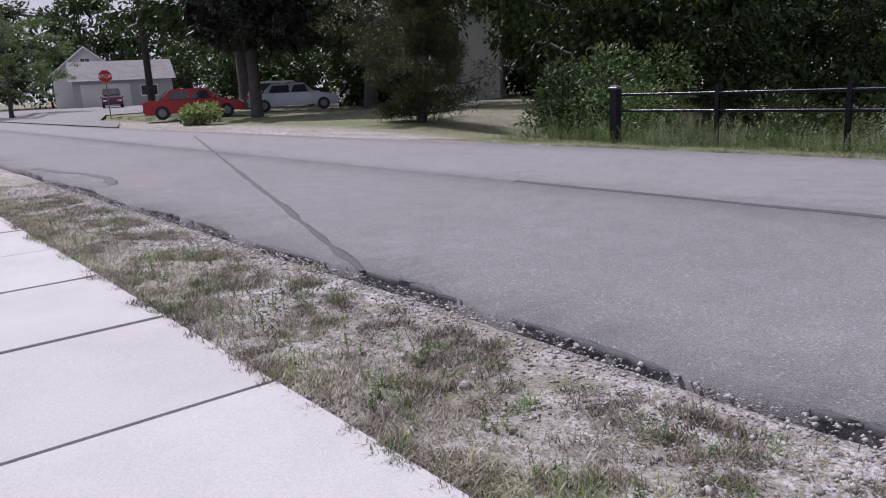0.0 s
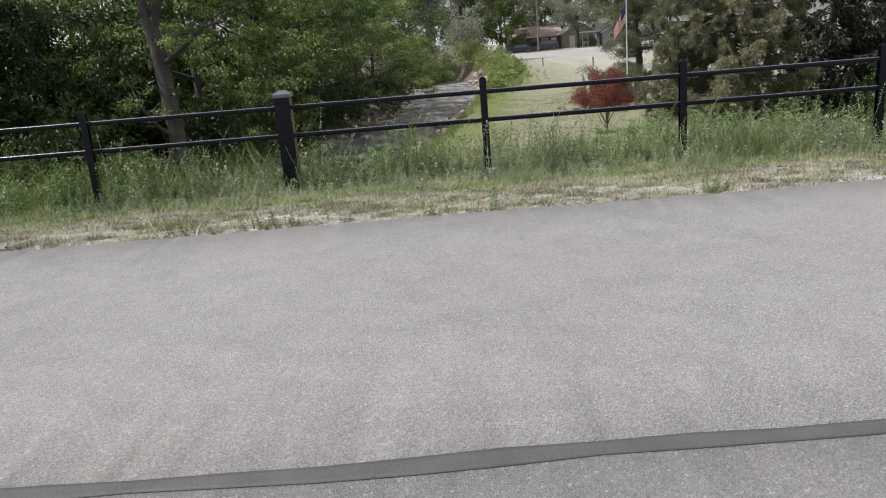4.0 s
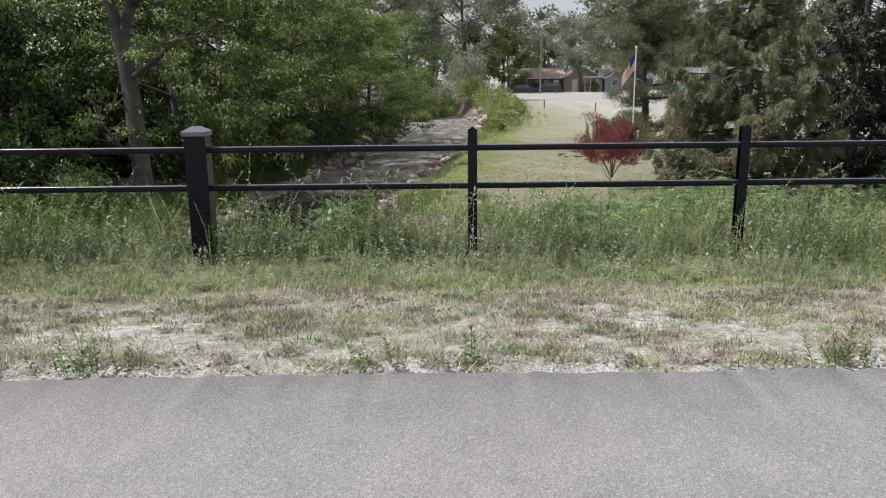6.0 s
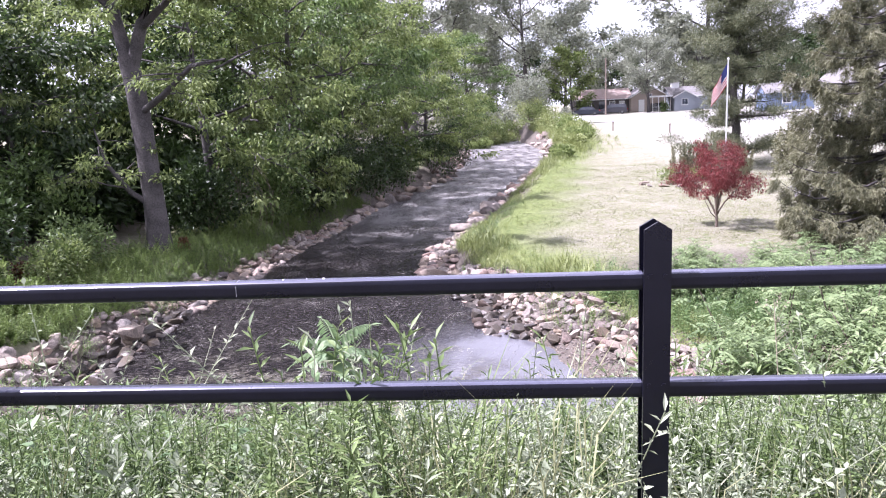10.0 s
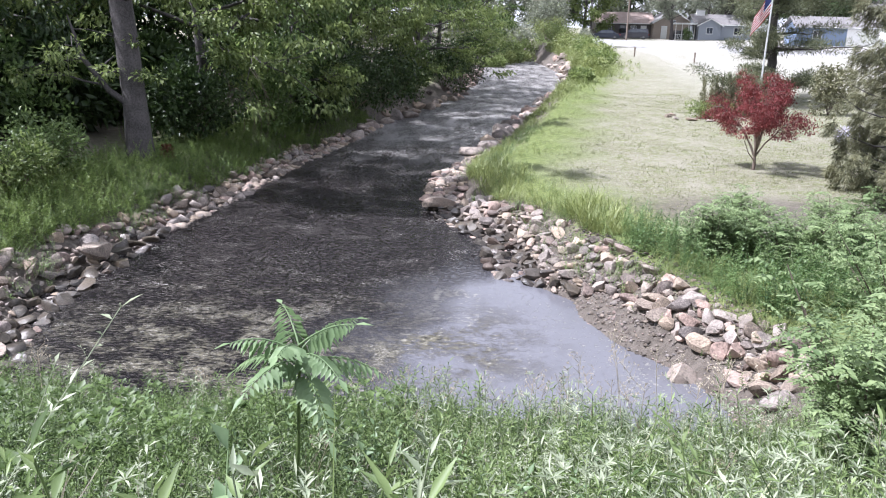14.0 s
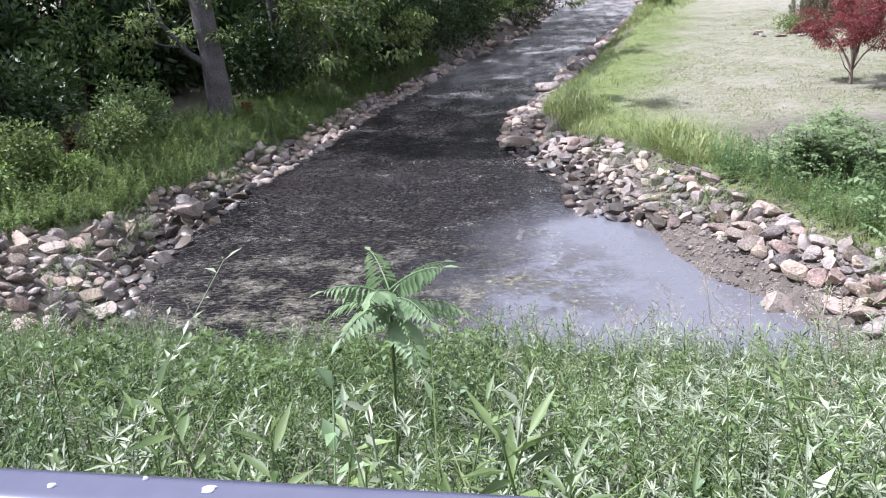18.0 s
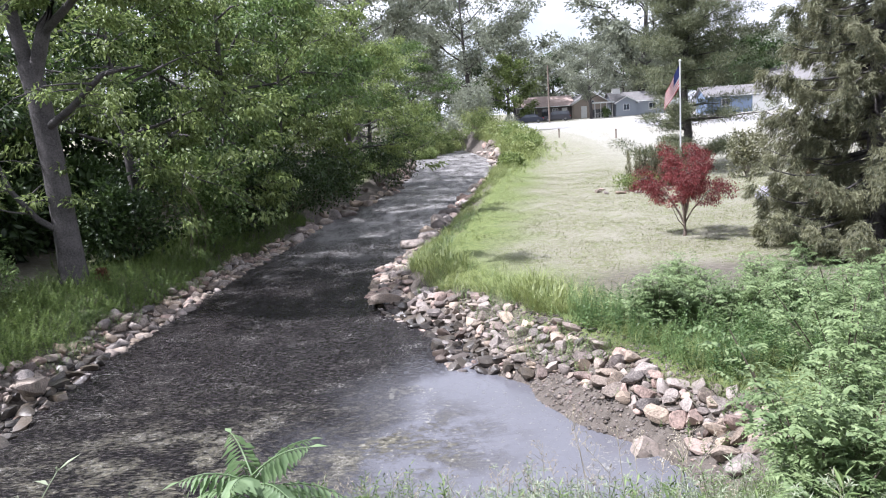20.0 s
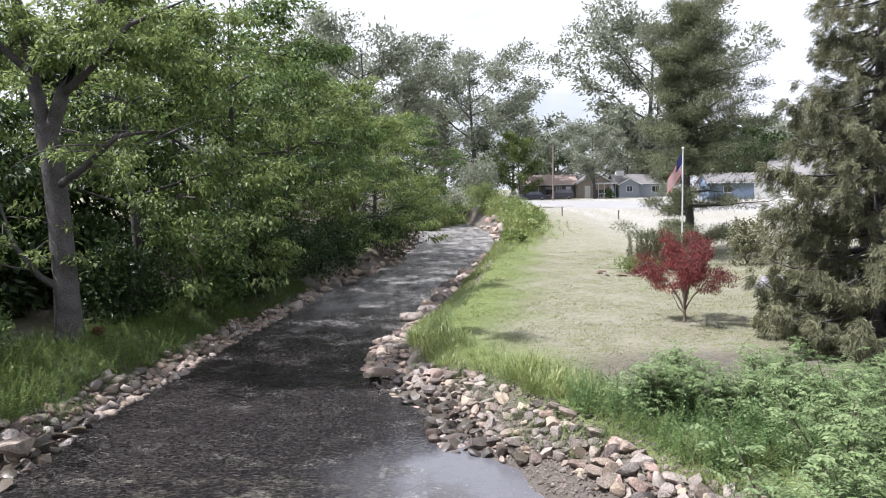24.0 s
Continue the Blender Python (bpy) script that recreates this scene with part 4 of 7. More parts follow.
stuff("woolly_stems", scatter(woolly, on_ground(x, y, 0.02), rng.uniform(0.7, 1.1, len(x)), rng, 0.15), M_weed_pale, "woolly pale upright stems with soft broad leaves", "weeds")


vine = [rosette(7, 0.10, 0.075, rng), rosette(9, 0.085, 0.06, rng)]
x, y = np.concatenate([rng.uniform(-2.6, 1.0, 420), rng.uniform(-4, -0.3, 240)]), np.concatenate([rng.uniform(3.6, 6.4, 420), rng.uniform(1.2, 4.6, 240)])
keep = clumped(x, y, 0.7, 45, 0.0)
x, y = x[keep], y[keep]
stuff("creeper_leaves", scatter(vine, on_ground(x, y) + np.stack([0 * x, 0 * x, rng.uniform(0.15, 0.42, len(x))], 1), rng.uniform(0.45, 0.95, len(x)), rng, 0.5), M_leaf, "broad green creeper leaves over the weeds", "creeper")
star = [join([stalk(h, 9, 0.06, 0.009, rng, 0.1, 0.5), leaves(np.tile([[0, 0, h]], (9, 1)), np.stack([np.cos(np.arange(9) * 2.4), np.sin(np.arange(9) * 2.4), rng.uniform(0.1, 0.9, 9)], 1), np.tile([[0, 0, 1.0]], (9, 1)) + rng.normal(0, 0.2, (9, 3)), rng.uniform(0.04, 0.075, 9), 0.0095)]) for h in (0.45, 0.55, 0.38)]
x, y = np.concatenate([rng.uniform(-0.2, 4.5, 170), rng.uniform(2.0, 6.0, 420)]), np.concatenate([rng.uniform(0.8, 2.6, 170), rng.uniform(1.6, 6.6, 420)])
stuff("star_weeds", scatter(star, on_ground(x, y, 0.02), rng.uniform(0.7, 1.15, len(x)), rng, 0.2), M_weed_pale, "pale narrow-leaved weeds with star-shaped tops", "weeds")


def dry_umbel(h, rng):
    """A bare bleached stem that parts near the top into rays with tiny seed heads."""
    bend = rng.normal(0, 0.16, 2) * h
    t = np.linspace(0, 1, 5)
    path = np.stack([bend[0] * t ** 2, bend[1] * t ** 2, h * t], 1)
    runs, tips = [(path, np.linspace(0.004, 0.002, 5))], []
    for i in range(9):
        a, f = rng.uniform(0, 6.28), rng.uniform(0.72, 1.0)
        p0 = np.array([np.interp(f, t, path[:, j]) for j in range(3)])
        tip = p0 + np.array([math.cos(a), math.sin(a), rng.uniform(0.5, 1.6)]) * rng.uniform(0.05, 0.11)
        runs.append((np.stack([p0, (p0 + tip) / 2, tip]), [0.0018, 0.0014, 0.001]))
        tips += [tip] * 5
    tips = np.array(tips) + rng.normal(0, 0.008, (len(tips), 3))
    return join([tubes(runs, 3), leaves(tips, rng.normal(0, 1, tips.shape), rng.normal(0, 1, tips.shape) + [0, 0, 0.5], 0.016, 0.009)])


x, y = np.concatenate([rng.uniform(0.9, 3.9, 34), rng.uniform(-3, 6, 14)]), np.concatenate([rng.uniform(4.6, 6.7, 34), rng.uniform(1.5, 6, 14)])
stuff("dry_umbels", scatter([dry_umbel(h, rng) for h in (0.75, 0.95, 0.6, 0.85)], on_ground(x, y, 0.02), rng.uniform(0.7, 1.15, len(x)), rng, 0.2), M_stalk, "bleached bare stems with dead seed heads", "weeds")
# dry verge by the road
x, y = area(19000, -13, 11, -3.46, -0.35)
keep = rng.uniform(size=len(x)) < np.clip(0.36 - 0.4 * smooth(-3.2, -3.42, y) + 0.6 * smooth(-3.1, -1.2, y) + 0.6 * fractal(x, y, 0.5, 3) + 0.6 * fractal(x, y, 0.15, 6), 0.03, 1)
x, y = x[keep], y[keep]
tone = fractal(x, y, 0.45, 12) + 0.3 + 0.9 * smooth(-1.9, -0.8, y) + rng.normal(0, 0.55, len(x))
k0, k1 = tone < 0.35, (tone >= 0.35) & (tone < 1.2)
stuff("verge_dry_grass", scatter(low_tuft, on_ground(x[k0], y[k0], 0.004), rng.uniform(0.5, 1.3, k0.sum()), rng), M_grass_dry, "short dry straw-coloured verge grass", "grass")
stuff("verge_straw", scatter(low_tuft, on_ground(x[k1], y[k1], 0.004), rng.uniform(0.5, 1.4, k1.sum()), rng), M_straw, "short half-dry verge grass", "grass")
k2 = tone >= 1.2
stuff("verge_grass", scatter(low_tuft, on_ground(x[k2], y[k2], 0.004), rng.uniform(0.7, 1.7, k2.sum()), rng), M_grass, "short sparse green verge grass", "grass")
x, y = area(8500, -9, 10, -3.3, -0.8)
keep = clumped(x, y, 0.35, 41, -0.05)
x, y = x[keep], y[keep]
k0 = rng.uniform(size=len(x)) < 0.14
stuff("verge_tufts", scatter(dry_tuft, on_ground(x[k0], y[k0], 0.004), rng.uniform(0.5, 1.2, k0.sum()), rng), M_weed, "small grey-green tufts on the sandy verge", "grass")
stuff("verge_brown_tufts", scatter(dry_tuft, on_ground(x[~k0], y[~k0], 0.004), rng.uniform(0.5, 1.1, (~k0).sum()), rng), M_thatch, "small brown dead tufts on the sandy verge", "grass")
edge_rng = np.random.default_rng(77)
x = np.concatenate([edge_rng.normal(cx_, 0.09, n_) for cx_, n_ in ((-0.25, 9), (0.45, 16), (1.75, 8), (2.2, 5), (4.05, 12), (-1.9, 10), (-3.4, 8), (6.2, 9), (-5.2, 8))])
y = -3.36 + edge_rng.normal(0, 0.07, len(x))
stuff("edge_weeds", scatter(small_weeds, on_ground(x, y, 0.004), edge_rng.uniform(0.35, 0.75, len(x)), edge_rng, 0.25), M_leaf, "low green weed clumps at the road's edge", "weeds")
x, y = area(900, -9, 10, -3.2, -0.9)
keep = clumped(x, y, 0.4, 15, 0.25)
x, y = x[keep], y[keep]
stuff("verge_weeds", scatter(small_weeds, on_ground(x, y, 0.005), rng.uniform(0.18, 0.42, len(x)), rng), M_weed, "small flat green weeds in the verge", "weeds")
x, y = area(14500, -12, 6.0, -12.14, -10.92)
keep = rng.uniform(size=len(x)) < np.clip(-0.25 + 1.1 * smooth(-11.3, -11.95, y) + 0.4 * fractal(x, y, 0.4, 5) + 0.45 * fractal(x, y, 0.13, 2), 0.02, 1)
x, y = x[keep], y[keep]
tone = fractal(x, y, 0.3, 21) + rng.normal(0, 0.45, len(x))
k0, k1 = tone < 0.3, (tone >= 0.3) & (tone < 1.15)
stuff("sidewalk_dry_grass", scatter(low_tuft, on_ground(x[k0], y[k0], 0.004), rng.uniform(0.5, 1.1, k0.sum()), rng), M_grass_dry, "dry trampled grass strip beside the sidewalk", "grass")
stuff("sidewalk_straw", scatter(low_tuft, on_ground(x[k1], y[k1], 0.004), rng.uniform(0.5, 1.2, k1.sum()), rng), M_straw, "half-dry matted grass beside the sidewalk", "grass")
k2 = tone >= 1.15
stuff("sidewalk_grass", scatter(low_tuft, on_ground(x[k2], y[k2], 0.004), rng.uniform(0.6, 1.4, k2.sum()), rng), M_grass, "patchy green grass strip beside the sidewalk", "grass")
x, y = area(7400, -10, 6.0, -12.16, -11.1)
keep = clumped(x, y, 0.22, 51, 0.15) & (y > -12.12 + 0.04 * fractal(x, y, 0.2, 3))
x, y = x[keep], y[keep]
k0 = rng.uniform(size=len(x)) < 0.2
base = np.stack([x, y, np.maximum(height(x, y), np.where(y < -12.05, 0.32, -9))], 1)
stuff("strip_tufts", scatter(dry_tuft, base[k0], rng.uniform(0.5, 1.0, k0.sum()), rng), M_weed, "dark grey-green tufts in the trampled strip", "grass")
stuff("strip_brown_tufts", scatter(dry_tuft, base[~k0], rng.uniform(0.5, 1.0, (~k0).sum()), rng), M_thatch, "brown dead tufts in the trampled strip", "grass")
x, y = area(1100, -9, 2.5, -12.0, -11.2)
keep = clumped(x, y, 0.3, 30, 0.3)
x, y = x[keep], y[keep]
stuff("sidewalk_weeds", scatter(small_weeds, on_ground(x, y, 0.005), rng.uniform(0.2, 0.5, len(x)), rng), M_leaf, "small dark green weeds beside the sidewalk", "weeds")
# clods of dark soil and gravel on the verges
pebble = []
octa = np.array([[1, 0, 0], [-1, 0, 0], [0, 1, 0], [0, -1, 0], [0, 0, 1], [0, 0, -1.0]]) * 0.5
octa_f = np.array([[0, 2, 4], [2, 1, 4], [1, 3, 4], [3, 0, 4], [2, 0, 5], [1, 2, 5], [3, 1, 5], [0, 3, 5]])
for q in range(6):
    pebble.append((octa * rng.uniform(0.7, 1.2, (6, 1)) * [1.1, 0.9, 0.6] + rng.normal(0, 0.07, (6, 3)), octa_f))
M_gravel = mat("gravel", (0.14, 0.134, 0.128), (0.43, 0.415, 0.40), scale=8, fine=60, rough=0.9, bump=0.3, random=0.8, island=True)
M_clod = mat("dark_soil", (0.03, 0.026, 0.024), (0.09, 0.078, 0.07), scale=8, fine=60, rough=0.95, bump=0.5, random=0.6, island=True)
x, y = area(18500, -12, 6, -11.7, -10.74)
keep = rng.uniform(size=len(x)) < np.clip(1.25 - (y + 10.74) / -0.95 + 0.35 * fractal(x, y, 0.5, 8), 0.06, 1)
x, y = x[keep], y[keep]
stuff("roadside_gravel", scatter(pebble, on_ground(x, y, -0.003), rng.lognormal(-4.1, 0.4, len(x)), rng, 0.4), M_gravel, "loose grey gravel along the road's edge", "gravel")
x, y = area(12000, -10, 11, -3.5, -1.2)
stuff("verge_gravel", scatter(pebble, on_ground(x, y, 0.002), rng.uniform(0.007, 0.03, len(x)), rng), M_gravel, "fine pale gravel on the sandy verge", "gravel")
x, y = rng.uniform(-8, 10, 9000), -1.62 + rng.normal(0, 0.22, 9000)
keep = fractal(x, y, 0.13, 9) + 0.6 * fractal(x, y, 0.6, 2) > 0.22
x, y = x[keep], y[keep]
stuff("soil_clods", scatter(pebble, on_ground(x, y, 0.003), rng.uniform(0.02, 0.075, len(x)), rng), M_clod, "small dark clods of turned soil on the verge", "soil")
# grass along the creek and on the left bank
y = 13 + 85 * rng.uniform(size=9500) ** 1.2
xr = np.interp(y, RIGHT_Y, RIGHT_X)
off = np.interp(y, [13, 16, 20, 24, 30, 100], [1.95, 1.4, 1.05, 0.75, 0.6, 0.9])
x = xr + off + np.abs(rng.normal(0, 0.6, len(y))) * (1 + 1.8 * smooth(30, 60, y))
keep = rng.uniform(size=len(x)) < 0.65 + 0.5 * fractal(x, y, 1.2, 6)
x, y = x[keep], y[keep]
tufted = 0.45 + 0.6 * np.clip(fractal(x, y, 0.9, 1), 0, 1)
stuff("creek_grass", scatter(big_blades, on_ground(x, y, 0.02), tufted * rng.uniform(0.6, 1.2, len(x)) * (1 + 1.6 * smooth(35, 60, y) + 0.55 * (1 - smooth(20, 26, y))), rng), M_grass_lime, "bright yellow-green grass along the creek", "grass")
y = 7.0 + 26 * rng.uniform(size=11000) ** 1.5
x = np.interp(y, LEFT_Y, LEFT_X) - np.interp(y, [7, 9, 11, 14, 20, 24], [2.3, 2.0, 1.1, 0.85, 0.7, 0.6]) - np.abs(rng.normal(0, 1.2, len(y)))
k0 = clumped(x, y, 1.0, 3, 0.45)
stuff("left_bank_grass", scatter(big_blades, on_ground(x[k0], y[k0], 0.02), rng.uniform(0.3, 0.75, k0.sum()), rng, 0.3), M_grass, "lush green grass on the creek bank", "grass")
k1 = ~k0 & (rng.uniform(size=len(x)) < 0.8)
stuff("left_bank_weeds", scatter(weeds[2:3] + weeds[5:6] + small_weeds, on_ground(x[k1], y[k1], 0.02), rng.uniform(0.6, 1.5, k1.sum()), rng, 0.3), M_bank_herb, "leafy green weeds on the creek bank", "weeds")
y = rng.uniform(8, 27, 1800)
side_ = rng.uniform(size=1800) < 0.6
x = np.where(side_, np.interp(y, RIGHT_Y, RIGHT_X) + rng.uniform(0.8, 2.2, 1800), np.interp(y, LEFT_Y, LEFT_X) - rng.uniform(0.4, 1.1, 1800))
keep = clumped(x, y, 0.8, 17, 0.1)
x, y = x[keep], y[keep]
stuff("rock_weeds", scatter(small_weeds + tall_grass[2:3], on_ground(x, y) + [0, 0, 0.05], rng.uniform(0.5, 1.2, len(x)), rng, 0.3), M_weed, "small weeds growing between the creek rocks", "weeds")
# herbs above the rocks
M_herb = leaf_mat("herb_leaf", (0.045, 0.095, 0.03), (0.18, 0.27, 0.095), trans=0.35)
x, y = area(4300, 4.0, 10.5, 9.2, 13.3)
keep = (x - np.interp(y, RIGHT_Y, RIGHT_X) > 1.9) & (rng.uniform(size=len(x)) < 0.75 + 0.5 * fractal(x, y, 1.2, 3))
x, y = x[keep], y[keep]
stuff("herbs", scatter(weeds + broad, on_ground(x, y, 0.02), rng.uniform(0.6, 1.25, len(x)) * (1 + 0.35 * fractal(x, y, 0.9, 8)), rng), M_herb, "dense upright green herbs above the creek rocks", "weeds")
x, y = area(900, 4.0, 9, 7.8, 11.5)
keep = (x - np.interp(y, RIGHT_Y, RIGHT_X) > 1.5) & clumped(x, y, 0.7, 23, 0.0)
x, y = x[keep], y[keep]
stuff("rock_edge_grass", scatter(tall_grass, on_ground(x, y, 0.02), rng.uniform(0.4, 0.9, len(x)), rng, 0.3), M_grass_lime, "yellow-green grass tufts above the rocks", "grass")
# lawn
x, y = area(15000, 3, 19, 10, 42)
keep = (x > np.interp(y, RIGHT_Y, RIGHT_X) + 2.4) & (rng.uniform(size=len(x)) < 1 - 0.85 * np.exp(-(((x - 7.3) / 2.9) ** 2 + ((y - 15.4) / 1.5) ** 2) ** 2)) & clumped(x, y, 1.1, 31, -0.35)
x, y = x[keep], y[keep]
stuff("lawn_grass", scatter([mat_of_blades(12, 0.035, 0.006, 0.05, 0.25, rng), mat_of_blades(12, 0.05, 0.006, 0.06, 0.3, rng)], on_ground(x, y, 0.003), rng.uniform(0.7, 1.3, len(x)), rng), M_lawn, "sparse dry mown lawn grass", "grass")


def bush(name, place, radii, count, leaf, m, label, category="bush", seed=1, lobes=9, stems=6, bark=None):
    """A rounded shrub: stems and leaves gathered in lobes."""
    r = np.random.default_rng(seed)
    root = thing(name, place, label, category)
    a = r.uniform(0, 6.28, lobes)
    c = np.stack([np.cos(a) * r.uniform(0.2, 0.75, lobes) * radii[0], np.sin(a) * r.uniform(0.2, 0.75, lobes) * radii[1], r.uniform(0.3, 0.85, lobes) * radii[2]], 1)
    paths = []
    for i in range(min(stems, lobes)):
        t = np.linspace(0, 1, 5)[:, None]
        paths.append((c[i] * t + [0, 0, 0] + 0.06 * r.normal(size=(5, 3)) * t, np.linspace(0.03, 0.008, 5) * (0.5 + radii[2] / 3)))
    part("branchwork", mesh_np("branchwork", *tubes(paths, 5), bark or M_twig), None, root)
    k = r.integers(0, lobes, count)
    off = unit(r.normal(size=(count, 3))) * (r.uniform(0.25, 1, (count, 1)) ** 0.5)
    p = c[k] + off * np.array(radii) * 0.42
    p[:, 2] = np.abs(p[:, 2])
    d = unit(off + r.normal(0, 0.6, (count, 3)) + [0, 0, 0.1])
    part("foliage", mesh_np("foliage", *leaves(p, d, r.normal(0, 0.6, (count, 3)) + [0, 0, 1], leaf * r.uniform(0.6, 1.3, count), leaf * 0.55 * r.uniform(0.6, 1.2, count)), m), None, root)
    return root


def tree_parts(h, crown, r0, count, leaf, m, seed, start=0.3, limbs=11, droop=0.0, lean=(0, 0), bark=None, clump=0.16, forks=2, sides=6, flat=0.62):
    """Trunk and crown meshes of a broadleaf tree: tapered trunk, limbs, twigs, and leaves gathered at their ends."""
    r = np.random.default_rng(seed)
    k = 9
    t = np.linspace(0, 1, k)
    trunk = np.stack([lean[0] * h * t + 0.02 * h * np.sin(3 * t + seed), lean[1] * h * t + 0.02 * h * np.sin(2.3 * t + seed * 2), h * 0.88 * t], 1)
    paths = [(trunk, r0 * (1.25 * (1 - t) ** 3 * 0.35 + 1 - 0.86 * t))]
    ends = []
    for i in range(limbs):
        f = start + (0.97 - start) * (i + r.uniform(0, 0.8)) / limbs
        p0 = np.array([np.interp(f, t, trunk[:, j]) for j in range(3)])
        a = i * 2.4 + r.uniform(-0.5, 0.5)
        reach = crown * (0.55 + 0.6 * math.sin(math.pi * min(1, (f - start) / (1 - start) * 0.8 + 0.15))) * r.uniform(0.7, 1.1)
        rise = (0.55 - 0.2 * droop) * reach * r.uniform(0.4, 1.2)
        s = np.linspace(0, 1, 6)[:, None]
        way = np.array([math.cos(a) * reach, math.sin(a) * reach, rise])
        limb = p0 + way * s + np.array([0, 0, -droop * reach * 0.6]) * s ** 2 + 0.05 * reach * r.normal(size=(6, 3)) * s
        rr = r0 * (1 - 0.8 * f) * 0.55
        paths.append((limb, np.linspace(rr, rr * 0.25, 6)))
        ends += [limb[3], limb[4], limb[5]]
        for q in range(forks * 2):
            j = 2 + q % 4
            b = a + r.uniform(-1.2, 1.2)
            ln = reach * r.uniform(0.25, 0.5)
            tip = limb[j] + [math.cos(b) * ln, math.sin(b) * ln, ln * r.uniform(-0.4, 0.7) - droop * ln * 0.7]
            mid = (limb[j] + tip) / 2 + 0.08 * ln * r.normal(size=3)
            paths.append((np.stack([limb[j], mid, tip]), [rr * 0.3, rr * 0.2, rr * 0.08]))
            ends += [mid, tip, tip]
    ends.append(trunk[-1] + [0, 0, h * 0.06])
    ends = np.array(ends)
    c = r.integers(0, len(ends), count)
    spread_ = clump * h * (0.6 + 0.6 * r.uniform(size=len(ends)))
    off = unit(r.normal(size=(count, 3))) * r.uniform(0, 1, (count, 1)) ** 0.6
    p = ends[c] + off * spread_[c][:, None] * [1, 1, flat]
    way_ = unit(r.normal(size=(len(ends), 3)) * [1, 1, 0.35] + unit(ends - [0, 0, h * 0.45]))
    d = unit(off * 0.5 + way_[c] * 0.7 + r.normal(0, 0.45, (count, 3)) + [0, 0, -0.3 - droop])
    crown_me = mesh_np("crown", *leaves(p, d, r.normal(0, 0.55, (count, 3)) + [0, 0, 1], leaf * r.uniform(0.6, 1.35, count), leaf * 0.5 * r.uniform(0.7, 1.2, count)), m)
    return mesh_np("trunk", *tubes(paths, sides), bark or M_bark, True), crown_me


def tree(name, place, meshes, label, turn=0.0, scale=1.0, group=""):
    root = thing(name, place, label, "tree", group, turn=turn)
    s = Matrix.Diagonal((scale, scale, scale, 1)) if isinstance(scale, float) else Matrix.Diagonal((*scale, 1))
    part("trunk", meshes[0], None, root, at=s)
    part("crown", meshes[1], None, root, at=s)
    return root


def gz(x, y):
    return float(height(x, y))


# trees on the shaded bank
def branch_out(stems, r, ends, per=5, reach=1.3, from_=0.35, thick=0.35, rise=0.25):
    """Side branches off given stems, noting where leaves gather."""
    out = []
    for pts, rad in stems:
        for q in range(per):
            f = from_ + (1 - from_) * (q + r.uniform(0, 0.9)) / per
            u = np.linspace(0, 1, len(pts))
            p0, r0 = np.array([np.interp(f, u, pts[:, j]) for j in range(3)]), np.interp(f, u, rad) * thick
            a, ln = r.uniform(0, 6.28), reach * r.uniform(0.5, 1.25)
            t = np.linspace(0, 1, 5)[:, None]
            b = p0 + np.array([math.cos(a), math.sin(a), r.uniform(-0.3, 1) * rise * 2]) * ln * t + [0, 0, -0.25 * ln] * t ** 2 + 0.07 * ln * r.normal(size=(5, 3)) * t
            out.append((b, np.linspace(r0, r0 * 0.2, 5)))
            ends += [b[2], b[3], b[4], b[4]]
    return out


def forked_tree():
    """A stout trunk that forks at five metres, with a low side shoot."""
    r = np.random.default_rng(55)
    run = lambda *p: np.array(p, float)
    main = [(run((0, 0, -0.1), (0.03, 0, 0.5), (0.0, 0, 1.6), (-0.10, 0.05, 3.2), (-0.22, 0.1, 4.6), (-0.35, 0.1, 5.4)), np.array([0.44, 0.33, 0.29, 0.28, 0.27, 0.26])),
            (run((-0.28, 0.1, 5.0), (-0.55, 0.1, 6.3), (-0.75, 0.2, 7.8), (-1.3, 0.3, 9.4), (-1.7, 0.4, 11.5)), np.array([0.20, 0.17, 0.13, 0.09, 0.04])),
            (run((-0.28, 0.1, 5.0), (0.2, 0.0, 6.2), (0.75, -0.1, 7.2), (1.5, -0.3, 8.6), (2.3, -0.3, 10.4), (2.9, -0.2, 12.0)), np.array([0.19, 0.16, 0.14, 0.11, 0.07, 0.03])),
            (run((0.2, 0.0, 6.1), (1.1, -0.5, 6.6), (2.2, -0.9, 7.5), (3.5, -1.0, 8.0)), np.array([0.11, 0.09, 0.06, 0.02])),
            (run((-0.05, 0.0, 3.9), (0.8, -0.5, 4.3), (1.8, -0.9, 5.0), (2.8, -1.2, 5.1)), np.array([0.10, 0.085, 0.06, 0.02])),
            (run((-0.6, 0.1, 6.6), (-1.5, -0.4, 7.6), (-2.6, -0.7, 8.4), (-3.8, -0.8, 8.8)), np.array([0.10, 0.08, 0.05, 0.02])),
            (run((0.75, -0.1, 7.2), (0.6, 0.9, 8.4), (0.4, 1.6, 9.8), (0.5, 2.0, 11.4)), np.array([0.10, 0.08, 0.05, 0.02])),
            (run((0.0, 0, 1.3), (-0.5, -0.25, 1.75), (-0.95, -0.45, 2.5), (-1.2, -0.5, 3.5)), np.array([0.10, 0.075, 0.06, 0.02]))]
    ends = []
    side = branch_out(main[1:], r, ends, 6, 1.7, 0.3, 0.4)
    side += branch_out(side, r, ends, 3, 0.8, 0.4, 0.4)
    kept = [e for e in ends if not (e[2] < 5.8 and r.uniform() < 0.8)]
    return spray_tree(main + side, kept, 0.15, 21000, 0.36, M_leaf_bright, 56, 0.4, 0.42, sides=7, hang=-0.45)


